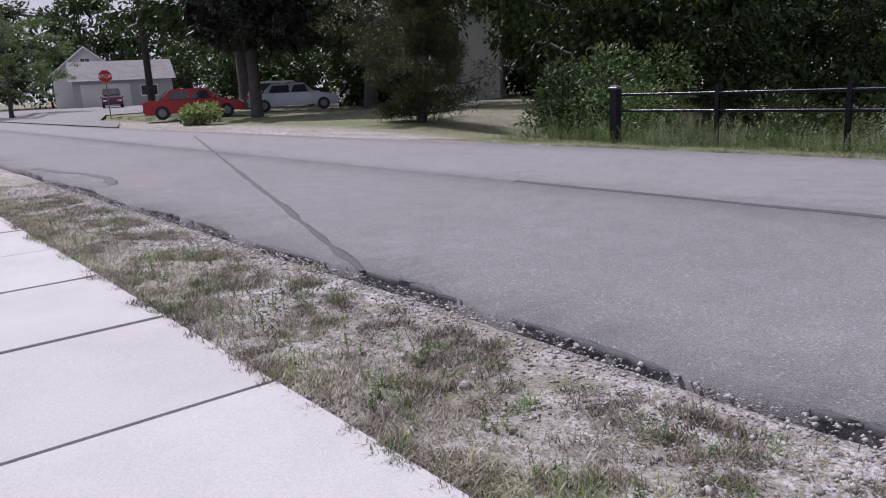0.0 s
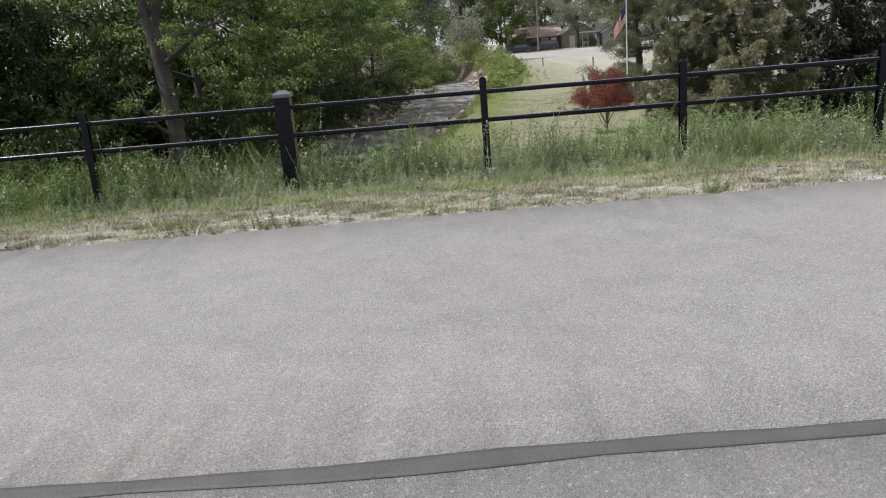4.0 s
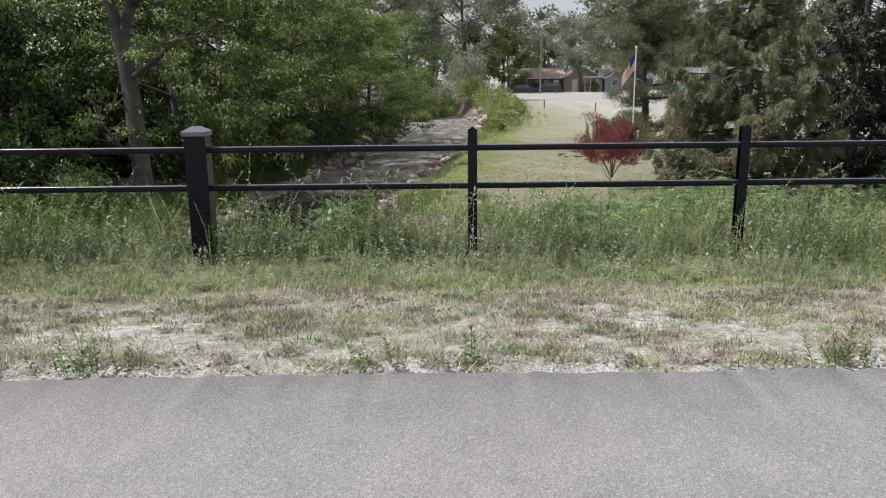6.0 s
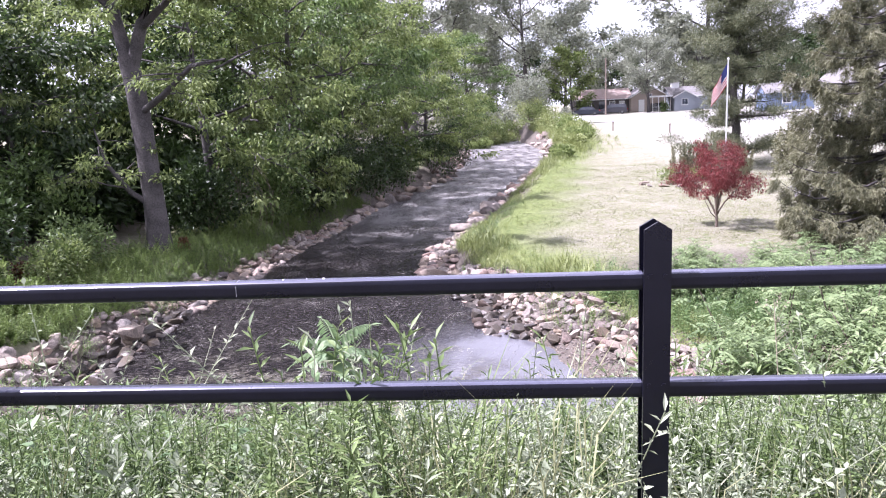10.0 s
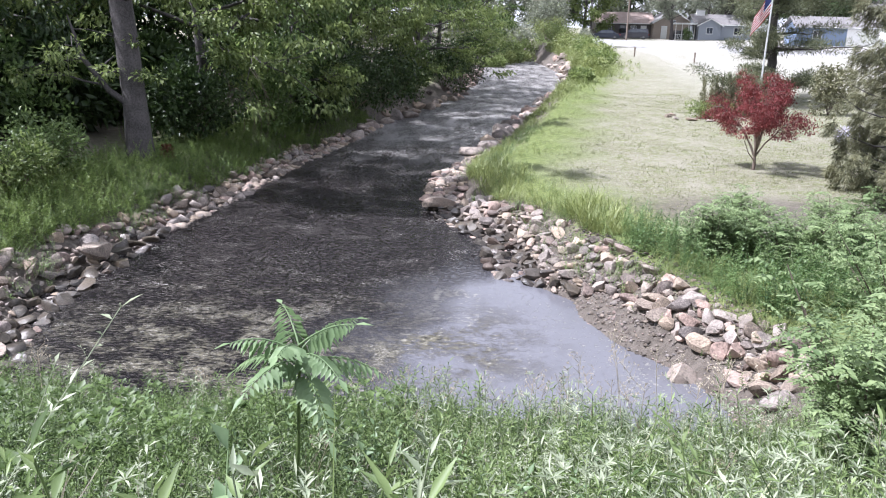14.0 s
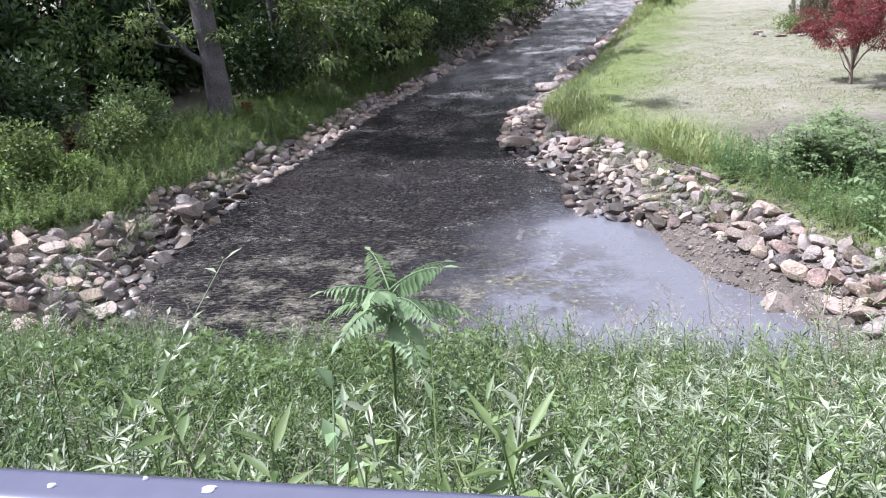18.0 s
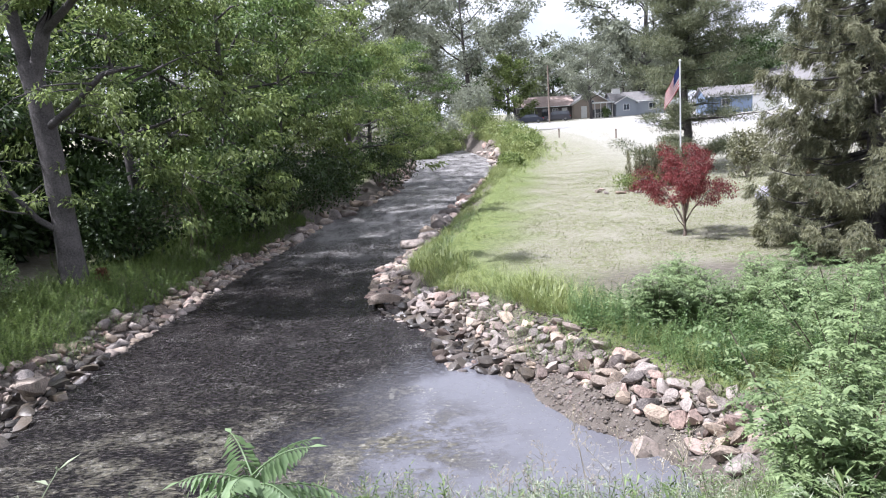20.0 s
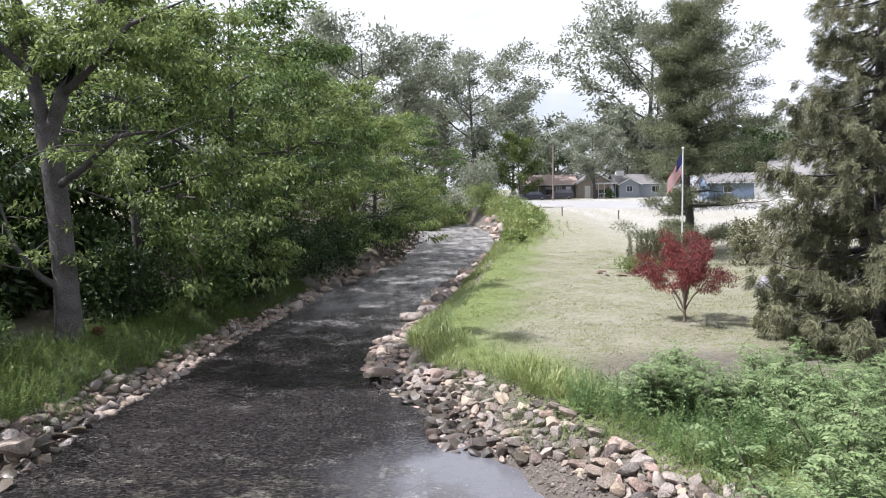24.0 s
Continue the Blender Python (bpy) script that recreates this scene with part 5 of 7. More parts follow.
wood_a = tree_parts(12, 4.6, 0.20, 26000, 0.19, M_leaf, 8, start=0.12, limbs=18, droop=0.3, clump=0.055, forks=6, flat=0.4)
wood_b = tree_parts(10.5, 4.4, 0.17, 26000, 0.19, M_leaf_bright, 21, start=0.10, limbs=18, droop=0.35, clump=0.058, forks=6, flat=0.4)
thin_a = tree_parts(12, 4.8, 0.20, 5000, 0.42, M_leaf, 9, start=0.12, limbs=12, droop=0.3, clump=0.10, forks=2, sides=5)
thin_dark = tree_parts(12, 4.8, 0.20, 9000, 0.36, M_leaf_shaded, 10, start=0.10, limbs=14, droop=0.3, clump=0.10, forks=2, sides=5)
WOOD = ((-8.7, 25.5, 1, 1.05, 20), (-7.0, 31, 0, 1.05, 140), (-5.7, 37.5, 1, 1.0, 250), (-3.5, 45.5, 1, 0.95, 60), (-2.6, 53, 0, 0.85, 190), (-13.5, 21, 3, 0.62, 300), (-14, 30, 3, 0.8, 10), (-18.5, 14.5, 3, 0.85, 80),
        (-23, 18.5, 3, 1.25, 170), (-20, 25, 2, 0.7, 220), (-12, 40, 2, 1.0, 35), (-8, 62, 0, 1.0, 45),
        (-25, 28, 2, 0.8, 75), (-18, 36, 2, 0.9, 150), (-30, 24, 3, 1.1, 200), (-14, 50, 2, 1.2, 330), (-21, 12, 3, 1.0, 60))
for i, (tx, ty, kind_, s, a) in enumerate(WOOD):
    tree("wood_tree", (tx, ty, gz(tx, ty) - 0.1), (wood_a, wood_b, thin_a, thin_dark)[kind_], "leafy green tree in the thicket along the creek", a, s, "thicket trees")
# most of these bushes take the leaf copy with shade darkened in
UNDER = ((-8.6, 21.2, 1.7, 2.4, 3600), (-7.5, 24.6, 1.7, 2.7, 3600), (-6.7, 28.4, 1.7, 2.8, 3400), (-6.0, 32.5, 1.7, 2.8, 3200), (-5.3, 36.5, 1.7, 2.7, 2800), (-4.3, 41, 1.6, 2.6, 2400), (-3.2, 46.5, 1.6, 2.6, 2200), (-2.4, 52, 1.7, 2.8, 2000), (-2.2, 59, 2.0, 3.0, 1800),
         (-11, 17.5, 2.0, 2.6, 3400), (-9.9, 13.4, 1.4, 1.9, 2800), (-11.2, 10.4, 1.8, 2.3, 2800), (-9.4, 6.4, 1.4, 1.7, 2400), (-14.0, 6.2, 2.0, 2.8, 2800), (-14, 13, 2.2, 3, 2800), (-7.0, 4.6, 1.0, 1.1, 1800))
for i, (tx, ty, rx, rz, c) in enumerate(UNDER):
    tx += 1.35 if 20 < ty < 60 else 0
    bush("bush", (tx, ty, gz(tx, ty)), (rx, rx, rz), c, 0.18, (M_leaf_shaded, M_leaf, M_leaf_shaded, M_leaf_shaded)[i % 4], "dense dark green bush under the creek trees", seed=40 + i)

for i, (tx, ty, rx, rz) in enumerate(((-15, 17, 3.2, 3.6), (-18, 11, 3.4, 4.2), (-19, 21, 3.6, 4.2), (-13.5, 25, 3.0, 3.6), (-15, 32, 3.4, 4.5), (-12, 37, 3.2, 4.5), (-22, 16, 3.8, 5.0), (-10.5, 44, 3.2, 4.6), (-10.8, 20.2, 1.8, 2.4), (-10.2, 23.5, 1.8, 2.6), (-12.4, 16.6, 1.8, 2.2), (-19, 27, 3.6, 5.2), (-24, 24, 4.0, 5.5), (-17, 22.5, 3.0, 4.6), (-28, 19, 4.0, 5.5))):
    bush("thicket", (tx, ty, gz(tx, ty)), (rx, rx, rz), 2600, 0.36, M_leaf_shaded, "deep shaded thicket behind the creek trees", seed=300 + i, lobes=16)
M_rust = leaf_mat("rusty_leaf", (0.09, 0.04, 0.022), (0.24, 0.11, 0.06), trans=0.2)
for tx, ty, rx, rz in ((-8.5, 13.2, 0.35, 0.6), (-6.75, 18.2, 0.22, 0.4)):
    bush("rusty_plant", (tx, ty, gz(tx, ty)), (rx, rx, rz), 420, 0.09, M_rust, "withered rusty brown plant on the bank", "plant", seed=410 + int(tx), lobes=6)
for i, (tx, ty, rx, rz) in enumerate(((-7.9, 10.2, 0.6, 0.75), (-8.6, 12.2, 0.7, 0.85), (-7.4, 11.7, 0.5, 0.6), (-9.3, 10.4, 0.7, 0.9), (-7.6, 8.9, 0.6, 0.8), (-8.7, 8.2, 0.7, 0.9))):
    bush("bank_herb", (tx, ty, gz(tx, ty)), (rx, rx, rz), 1300, 0.085, M_bank_herb, "light green leafy herb clump on the creek bank", "plant", seed=420 + i, lobes=12)
for i, (tx, ty, rx, rz) in enumerate(((-8.6, 11.2, 1.1, 1.2), (-9.2, 9.2, 1.0, 1.1), (-7.8, 13.6, 0.9, 0.9), (-8.3, 15.4, 1.0, 1.2), (-10.2, 11.6, 1.2, 1.7))):
    bush("leafy_shrub", (tx, ty, gz(tx, ty)), (rx, rx, rz), 2200, 0.11, (M_leaf_bright, M_weed)[i % 2], "light green leafy shrub above the creek rocks", seed=330 + i, lobes=12)


def spray_tree(stems, ends, leaf, count, clump, m, seed, flat=0.5, needle=0.5, bark=None, sides=6, hang=-0.1):
    """Meshes of a tree from its stems and the places where its leaves gather."""
    r = np.random.default_rng(seed)
    ends = np.asarray(ends)
    c = r.integers(0, len(ends), count)
    off = unit(r.normal(size=(count, 3))) * r.uniform(0.1, 1, (count, 1)) ** 0.6
    cl = clump * r.uniform(0.6, 1.3, len(ends))
    p = ends[c] + off * cl[c][:, None] * [1, 1, flat]
    d = unit(off + r.normal(0, 0.5, (count, 3)) + [0, 0, hang])
    n = r.normal(0, 0.5, (count, 3)) + [0, 0, 1]
    return mesh_np("trunk", *tubes(stems, sides), bark or M_bark, True), mesh_np("crown", *leaves(p, d, n, leaf * r.uniform(0.6, 1.35, count), leaf * needle * r.uniform(0.7, 1.2, count)), m)


tree("bank_tree", (-7.38, 17.9, gz(-7.38, 17.9) - 0.05), forked_tree(), "tall leafy tree with a forked grey trunk on the bank")


def maple_meshes():
    r = np.random.default_rng(33)
    stems, ends = [(np.array([[0, 0, -0.05], [0.02, 0, 0.15], [0.0, 0.02, 0.36]]), [0.07, 0.055, 0.05])], []
    for i in range(10):
        a = i * 2.4 + r.uniform(-0.3, 0.3)
        reach = (0.15, 1.3, 0.75, 1.2, 0.35, 1.35, 0.95, 1.15, 0.55, 1.3)[i] * r.uniform(0.9, 1.1)
        top = 2.48 - 0.85 * (reach / 1.3) ** 1.6 + r.uniform(-0.08, 0.08)
        t = np.linspace(0, 1, 8)[:, None]
        s = np.array([0, 0.02, 0.32]) + np.array([math.cos(a) * reach, math.sin(a) * reach, 0]) * t ** 1.15 + np.array([0, 0, top - 0.34]) * (t * (1.35 - 0.35 * t)) + 0.045 * r.normal(size=(8, 3)) * t
        stems.append((s, np.linspace(0.032, 0.007, 8)))
        for j in range(4, 8):
            for q in range(4):
                b = a + r.uniform(-1.4, 1.4)
                ln = r.uniform(0.2, 0.55)
                tip = s[j] + [math.cos(b) * ln, math.sin(b) * ln, r.uniform(-0.22, 0.06)]
                stems.append((np.stack([s[j], (s[j] + tip) / 2 + [0, 0, 0.05], tip]), [0.009, 0.006, 0.003]))
                ends += [tip, tip, (s[j] + tip) / 2]
    stems.append((np.array([[0, 0, 0.25], [-0.25, -0.1, 0.45], [-0.5, -0.15, 0.85]]), [0.02, 0.015, 0.008]))
    ends = np.array(ends)
    ends[:, 2] = np.maximum(np.round(ends[:, 2] / 0.24) * 0.24 + r.normal(0, 0.085, len(ends)), 0.98)
    return spray_tree(stems, ends, 0.06, 20000, 0.28, M_leaf_red, 12, 0.34, 0.5, M_twig, hang=-0.45)


tree("red_maple", (8.62, 20.4, gz(8.62, 20.4)), maple_meshes(), "small dark red Japanese maple on the lawn", 0.0, (0.78, 0.78, 1.0))


def spruce_meshes(h, radius, seed, whorls, per, sprays, gap=0.03, taper=0.75, big=1.0, m=None):
    """Straight trunk, drooping boughs turned up at their tips, hung with curtains of branchlets."""
    r = np.random.default_rng(seed)
    z = np.linspace(0, h, 8)
    stems = [(np.stack([0 * z, 0 * z, z], 1), np.linspace(0.02 * h, 0.02, 8))]
    P, D, L = [], [], []
    for w in range(whorls):
        f = gap + (0.985 - gap) * (w + 0.5 * r.uniform()) / whorls
        for q in range(per):
            a = q * 2 * math.pi / per + w * 1.9 + r.uniform(-0.5, 0.5)
            ln = (radius * (1 - f) ** taper + 0.1) * r.uniform(0.55, 1.12)
            t = np.linspace(0, 1, 7)[:, None]
            way, across = np.array([math.cos(a), math.sin(a), 0.0]), np.array([-math.sin(a), math.cos(a), 0.0])
            sag = r.uniform(0.2, 0.5)
            b = np.array([0, 0, (f + r.uniform(-0.012, 0.012)) * h]) + way * ln * t + np.array([0, 0, ln]) * (0.1 * t - sag * np.sin(t * 2.1) * 0.6 + 0.35 * sag * t ** 4)
            b[:, 2] = np.maximum(b[:, 2], 0.12)
            stems.append((b, np.linspace(0.0045 * h * (1 - f) + 0.006, 0.004, 7)))
            hung = max(5, int(9 * ln))
            u0, s0 = r.uniform(0.15, 1.0, hung) ** 0.8, r.normal(0, 0.13, hung) * ln
            s0 *= np.clip(1.2 - u0, 0.25, 1)
            drop = (0.10 + 0.13 * ln) * r.uniform(0.3, 1.4, hung)
            n = max(14, int(sprays * (ln / radius) ** 1.3))
            k = r.integers(0, hung, n)
            v = r.uniform(0, 1, n)
            base = np.stack([np.interp(u0[k], t[:, 0], b[:, j]) for j in range(3)], 1)
            p = base + across * s0[k][:, None] + way * (r.normal(0, 0.05, (n, 1)) + 0.12 * v[:, None]) + across * r.normal(0, 0.035, (n, 1)) + np.array([0, 0, -1.0]) * (v * drop[k] + 0.12 * np.abs(s0[k]) - 0.03)[:, None]
            P.append(p)
            D.append(way * r.uniform(0.0, 0.8, (n, 1)) + across * r.normal(0, 0.5, (n, 1)) + np.array([0, 0, -1.0]) * r.uniform(-0.1, 1.2, (n, 1)))
            L.append(big * np.clip(0.07 + 0.035 * ln, 0.07, 0.16) * r.uniform(0.5, 1.3, n))
    P, D, L = np.concatenate(P), np.concatenate(D), np.concatenate(L)
    P[:, 2] = np.maximum(P[:, 2], 0.05)
    return mesh_np("trunk", *tubes(stems, 5), M_bark, True), mesh_np("crown", *leaves(P, D, r.normal(0, 0.7, (len(P), 3)) + [0, 0, 0.9], L, L * (0.24 if big > 1.5 else 0.095), 0.3), m or M_needle)


def pine_meshes(h, radius, seed, count, gap=0.1, leaf=0.24, bare=(0, 0), profile=((0, 0.25, 0.45, 0.62, 0.8, 1), (0.95, 0.95, 1.0, 1.0, 0.75, 0.25)), m=None, lean=0.0):
    """White pine: uneven tiers of level boughs ending in soft needle pads."""
    r = np.random.default_rng(seed)
    z = np.linspace(0, h, 8)
    stems, ends = [(np.stack([0.012 * h * np.sin(z), 0.01 * h * np.sin(z * 0.8), z], 1), np.linspace(0.019 * h, 0.02, 8))], []
    tiers = 15
    for w in range(tiers):
        f = gap + (0.97 - gap) * w / tiers
        for q in range(6):
            a = q * 1.047 + w * 0.8 + r.uniform(-0.4, 0.4)
            if bare[0] < f < bare[1] and r.uniform() < 0.3:
                continue
            ln = radius * np.interp(f, *profile) * r.uniform(0.4, 1.3) * (0.85 + 0.25 * math.sin(w * 1.7 + q)) * (1 + lean * math.cos(a)) + 0.2
            t = np.linspace(0, 1, 6)[:, None]
            b = np.array([0, 0, (f + r.uniform(-0.035, 0.035)) * h]) + np.array([math.cos(a), math.sin(a), 0]) * ln * t + np.array([0, 0, ln]) * (0.10 * t + 0.2 * t ** 2 - 0.25 * (1 - f) * t) + 0.03 * ln * r.normal(size=(6, 3)) * t
            stems.append((b, np.linspace(0.006 * h * (1.1 - f), 0.008, 6)))
            for j in (1, 2, 3, 4, 5, 3, 4, 5):
                e = b[j] + r.normal(0, 0.14, 3) * ln
                e[2] = b[j][2] + r.uniform(-0.03, 0.2)
                ends.append(e)
    return spray_tree(stems, ends, leaf, count, 0.046 * h, m or M_pine, seed, 0.42, 0.14, hang=0.3)


spruce_me = spruce_meshes(12.5, 3.15, 4, 30, 9, 3100)
spruce_far = spruce_meshes(12.5, 3.6, 5, 24, 7, 420, big=2.0, m=M_needle_dark)
tree("spruce", (11.9, 16.9, gz(11.9, 16.9) - 0.05), spruce_me, "tall dark spruce with drooping branches on the lawn")
tree("pine", (14.87, 38.9, gz(14.87, 38.9) - 0.05), pine_meshes(13.4, 3.3, 6, 95000, 0.08, leaf=0.22, bare=(0.1, 0.34), lean=0.25, profile=((0, 0.3, 0.55, 0.8, 1), (1.0, 1.0, 0.9, 0.6, 0.15))), "tall soft-needled white pine with layered boughs")
for tx, ty, s, a in ((17.6, 20.8, 0.85, 70), (22.0, 23.0, 1.0, 160), (25.5, 17.0, 0.9, 260)):
    tree("spruce", (tx, ty, gz(tx, ty) - 0.05), spruce_far, "dark spruce farther along the lawn's edge", a, s, "garden spruces")
for i, (tx, ty, rx, rz) in enumerate(((16.6, 15.0, 1.3, 1.6), (19.5, 17.0, 1.6, 2.0), (22.5, 14.5, 1.6, 1.9), (26, 21, 2.2, 3.0), (28, 13, 2.2, 2.6), (32, 18, 3.0, 4.5), (34, 26, 3.2, 5.0), (30, 30, 2.6, 3.6))):
    bush("garden_bush", (tx, ty, gz(tx, ty)), (rx, rx, rz), 2000, 0.17, (M_leaf_shaded, M_leaf)[i % 2], "dark green garden bush beside the spruces", seed=360 + i, lobes=12)


# ---- rocks ----
def rock_mesh(seed, flat=0.7, angular=0.35):
    r = np.random.default_rng(seed)
    bm = bmesh.new()
    bmesh.ops.create_icosphere(bm, subdivisions=2, radius=0.5)
    cuts = [unit(r.normal(size=3)) for _ in range(9)]
    lim = r.uniform(0.17, 0.40, 9)
    stretch = np.array([r.uniform(1.1, 1.6), r.uniform(0.85, 1.2), flat * r.uniform(0.9, 1.3)])
    for v in bm.verts:
        p = np.array(v.co)
        for c, q in zip(cuts, lim):
            e = p @ c - q
            if e > 0:
                p = p - c * e * (0.82 + 0.4 * angular)
        p *= 1 + 0.018 * r.normal()
        v.co = p * stretch
    me = bpy.data.meshes.new("rock")
    bm.to_mesh(me)
    bm.free()
    me.materials.append(M_rock)
    me.polygons.foreach_set("use_smooth", np.ones(len(me.polygons), bool))
    me.set_sharp_from_angle(angle=radians(24 if seed % 3 else 45))
    return me


rocks = [rock_mesh(100 + i, 0.72 + 0.06 * (i % 4), 0.15 + 0.08 * (i % 4)) for i in range(12)]
wet_rocks = []
for me in rocks:
    wm = me.copy()
    wm.materials.clear()
    wm.materials.append(M_rock_wet)
    wet_rocks.append(wm)
rr = np.random.default_rng(5)


def rock_spots(edge_y, edge_x, sign, n, y0, y1, wy, wx, size, tries=4):
    """Places and sizes of tumbled rocks along an edge, largest first, packed close."""
    yy = y0 + (y1 - y0) * rr.uniform(size=n * tries) ** 1.25
    wd = np.interp(yy, wy, wx) * (0.85 + 0.25 * fractal(yy, 0 * yy, 0.8, sign))
    inner = np.interp(yy, [9.5, 11.6, 12.4], [0.95, 0.75, -0.1]) if sign > 0 else -0.1
    d = inner + rr.uniform(0, 1, n * tries) ** 1.15 * (wd - inner)
    xx = np.interp(yy, edge_y, edge_x) + sign * d
    ss = np.sort(size * np.clip(rr.lognormal(0, 0.55, n * tries), 0.35, 2.6))[::-1]
    X, Y, S = [], [], []
    for x, y, s in zip(xx, yy, ss):
        if len(X) >= n:
            break
        if X and (((np.array(X) - x) ** 2 + (np.array(Y) - y) ** 2) < (0.33 * (np.array(S) + s)) ** 2).any():
            continue
        X.append(x), Y.append(y), S.append(s)
    return np.array(X), np.array(Y), np.array(S)


def riprap(name, label, spots, single):
    """The nearest rocks as pieces of their own, the rest joined."""
    root = thing(name, (0, 0, 0), label, "rocks")
    X, Y, S = spots
    Z = np.maximum(height(X, Y), WATER_Z - 0.05) + 0.14 * S
    order = np.argsort(Y + 6.0 * (S < 0.2))
    for i in order[:single]:
        m = pose(X[i], Y[i], Z[i], rr.uniform(-25, 25), rr.uniform(-25, 25), rr.uniform(0, 360)) @ Matrix.Diagonal((S[i], S[i], S[i], 1))
        wet = Z[i] < WATER_Z + 0.10 + 0.2 * S[i]
        part("rock", (wet_rocks if wet else rocks)[rr.integers(0, 12)], None, root, at=m)
    rest = order[single:]
    if len(rest):
        me = mesh_np("rubble", *scatter(rock_arrays, np.stack([X, Y, Z], 1)[rest], S[rest], rr, 0.2), M_rock_joined)
        tagged(part("rubble", me, None, root), kind="stuff")
    return root


M_rock_joined = rock_mat("rock_joined", (0.10, 0.083, 0.073), (0.40, 0.34, 0.295), True)
rock_arrays = []
for me in rocks[:6]:
    v = np.empty(len(me.vertices) * 3, np.float32)
    me.vertices.foreach_get("co", v)
    f = np.empty(len(me.loops), np.int32)
    me.loops.foreach_get("vertex_index", f)
    rock_arrays.append((v.reshape(-1, 3).astype(float), f.reshape(-1, 3)))
riprap("riprap_right", "tumbled pinkish-grey rocks edging the creek by the lawn", rock_spots(RIGHT_Y, RIGHT_X, 1, 1700, 7.6, 27, [8, 10, 12, 16, 18, 22, 26], [2.0, 2.2, 2.1, 1.7, 1.3, 0.9, 0.4], 0.128), 295)
riprap("riprap_left", "tumbled grey rocks edging the creek under the trees", rock_spots(LEFT_Y, LEFT_X, -1, 1300, 6.6, 30, [7, 9, 11, 18, 22, 30], [2.6, 2.3, 1.2, 0.9, 0.8, 0.6], 0.135), 295)
riprap("riprap_right_far", "small rocks edging the far creek by the lawn", rock_spots(RIGHT_Y, RIGHT_X, 1, 160, 26, 85, [26, 40, 80], [0.6, 0.6, 1.3], 0.34), 0)
riprap("riprap_left_far", "small rocks edging the far creek under the trees", rock_spots(LEFT_Y, LEFT_X, -1, 90, 29, 80, [26, 80], [0.8, 1.2], 0.32), 0)
x, y = rng.uniform(1.6, 5.4, 11000), rng.uniform(7.6, 15, 11000)
d = x - np.interp(y, RIGHT_Y, RIGHT_X)
keep = (d > 0.1) & (d < 2.1)
x, y = x[keep], y[keep]
M_mud_stone = rock_mat("mud_stone", (0.065, 0.056, 0.05), (0.27, 0.235, 0.21), True)
stuff("creek_pebbles", scatter(pebble, on_ground(x, y), rng.lognormal(-3.1, 0.45, len(x)), rr, 0.4), M_mud_stone, "small stones and gravel between the creek rocks", "gravel")
flat_me = rock_mesh(300, 0.55, 0.4)
flat_me.materials.clear()
flat_me.materials.append(rock_mat("slab_rock", (0.2, 0.165, 0.14), (0.42, 0.355, 0.31)))
tagged(part("flat_boulder", flat_me, None, at=pose(0.3, 17.5, WATER_Z + 0.2, 3, -3, 12) @ Matrix.Diagonal((0.78, 0.6, 0.72, 1))), "large flat-topped pale boulder at the water's edge", "rock")
tagged(part("boulder", rocks[3], None, at=pose(-5.55, 12.3, WATER_Z + 0.25, 12, 20, 60) @ Matrix.Diagonal((0.62, 0.5, 0.55, 1))), "large tilted tan boulder on the creek bank", "rock")
tagged(part("boulder", rocks[5], None, at=pose(4.75, 10.3, -2.72, 8, -14, 30) @ Matrix.Diagonal((0.75, 0.7, 0.7, 1))), "large pink-grey boulder among smaller rocks", "rock")

for bx, by, sx_, sz_, k_, a_ in ((4.25, 8.8, 0.66, 0.6, 1, 20), (4.75, 8.4, 0.5, 0.45, 7, 140), (4.72, 9.35, 0.45, 0.42, 9, 75), (4.1, 11.5, 0.42, 0.4, 2, 200), (4.5, 10.6, 0.4, 0.36, 8, 310), (5.15, 8.9, 0.42, 0.4, 10, 250), (-4.95, 8.3, 0.62, 0.4, 4, 30), (-4.6, 7.7, 0.6, 0.42, 6, 100), (-5.3, 9.0, 0.45, 0.35, 11, 60)):
    tagged(part("boulder", rocks[k_], None, at=pose(bx, by, max(gz(bx, by), WATER_Z - 0.05) + 0.12 * sz_, 10, -8, a_) @ Matrix.Diagonal((0.72 * sx_, 0.6 * sx_, 0.66 * sz_, 1))), "pale angular boulder in the creek edging", "rock", "edge boulders")

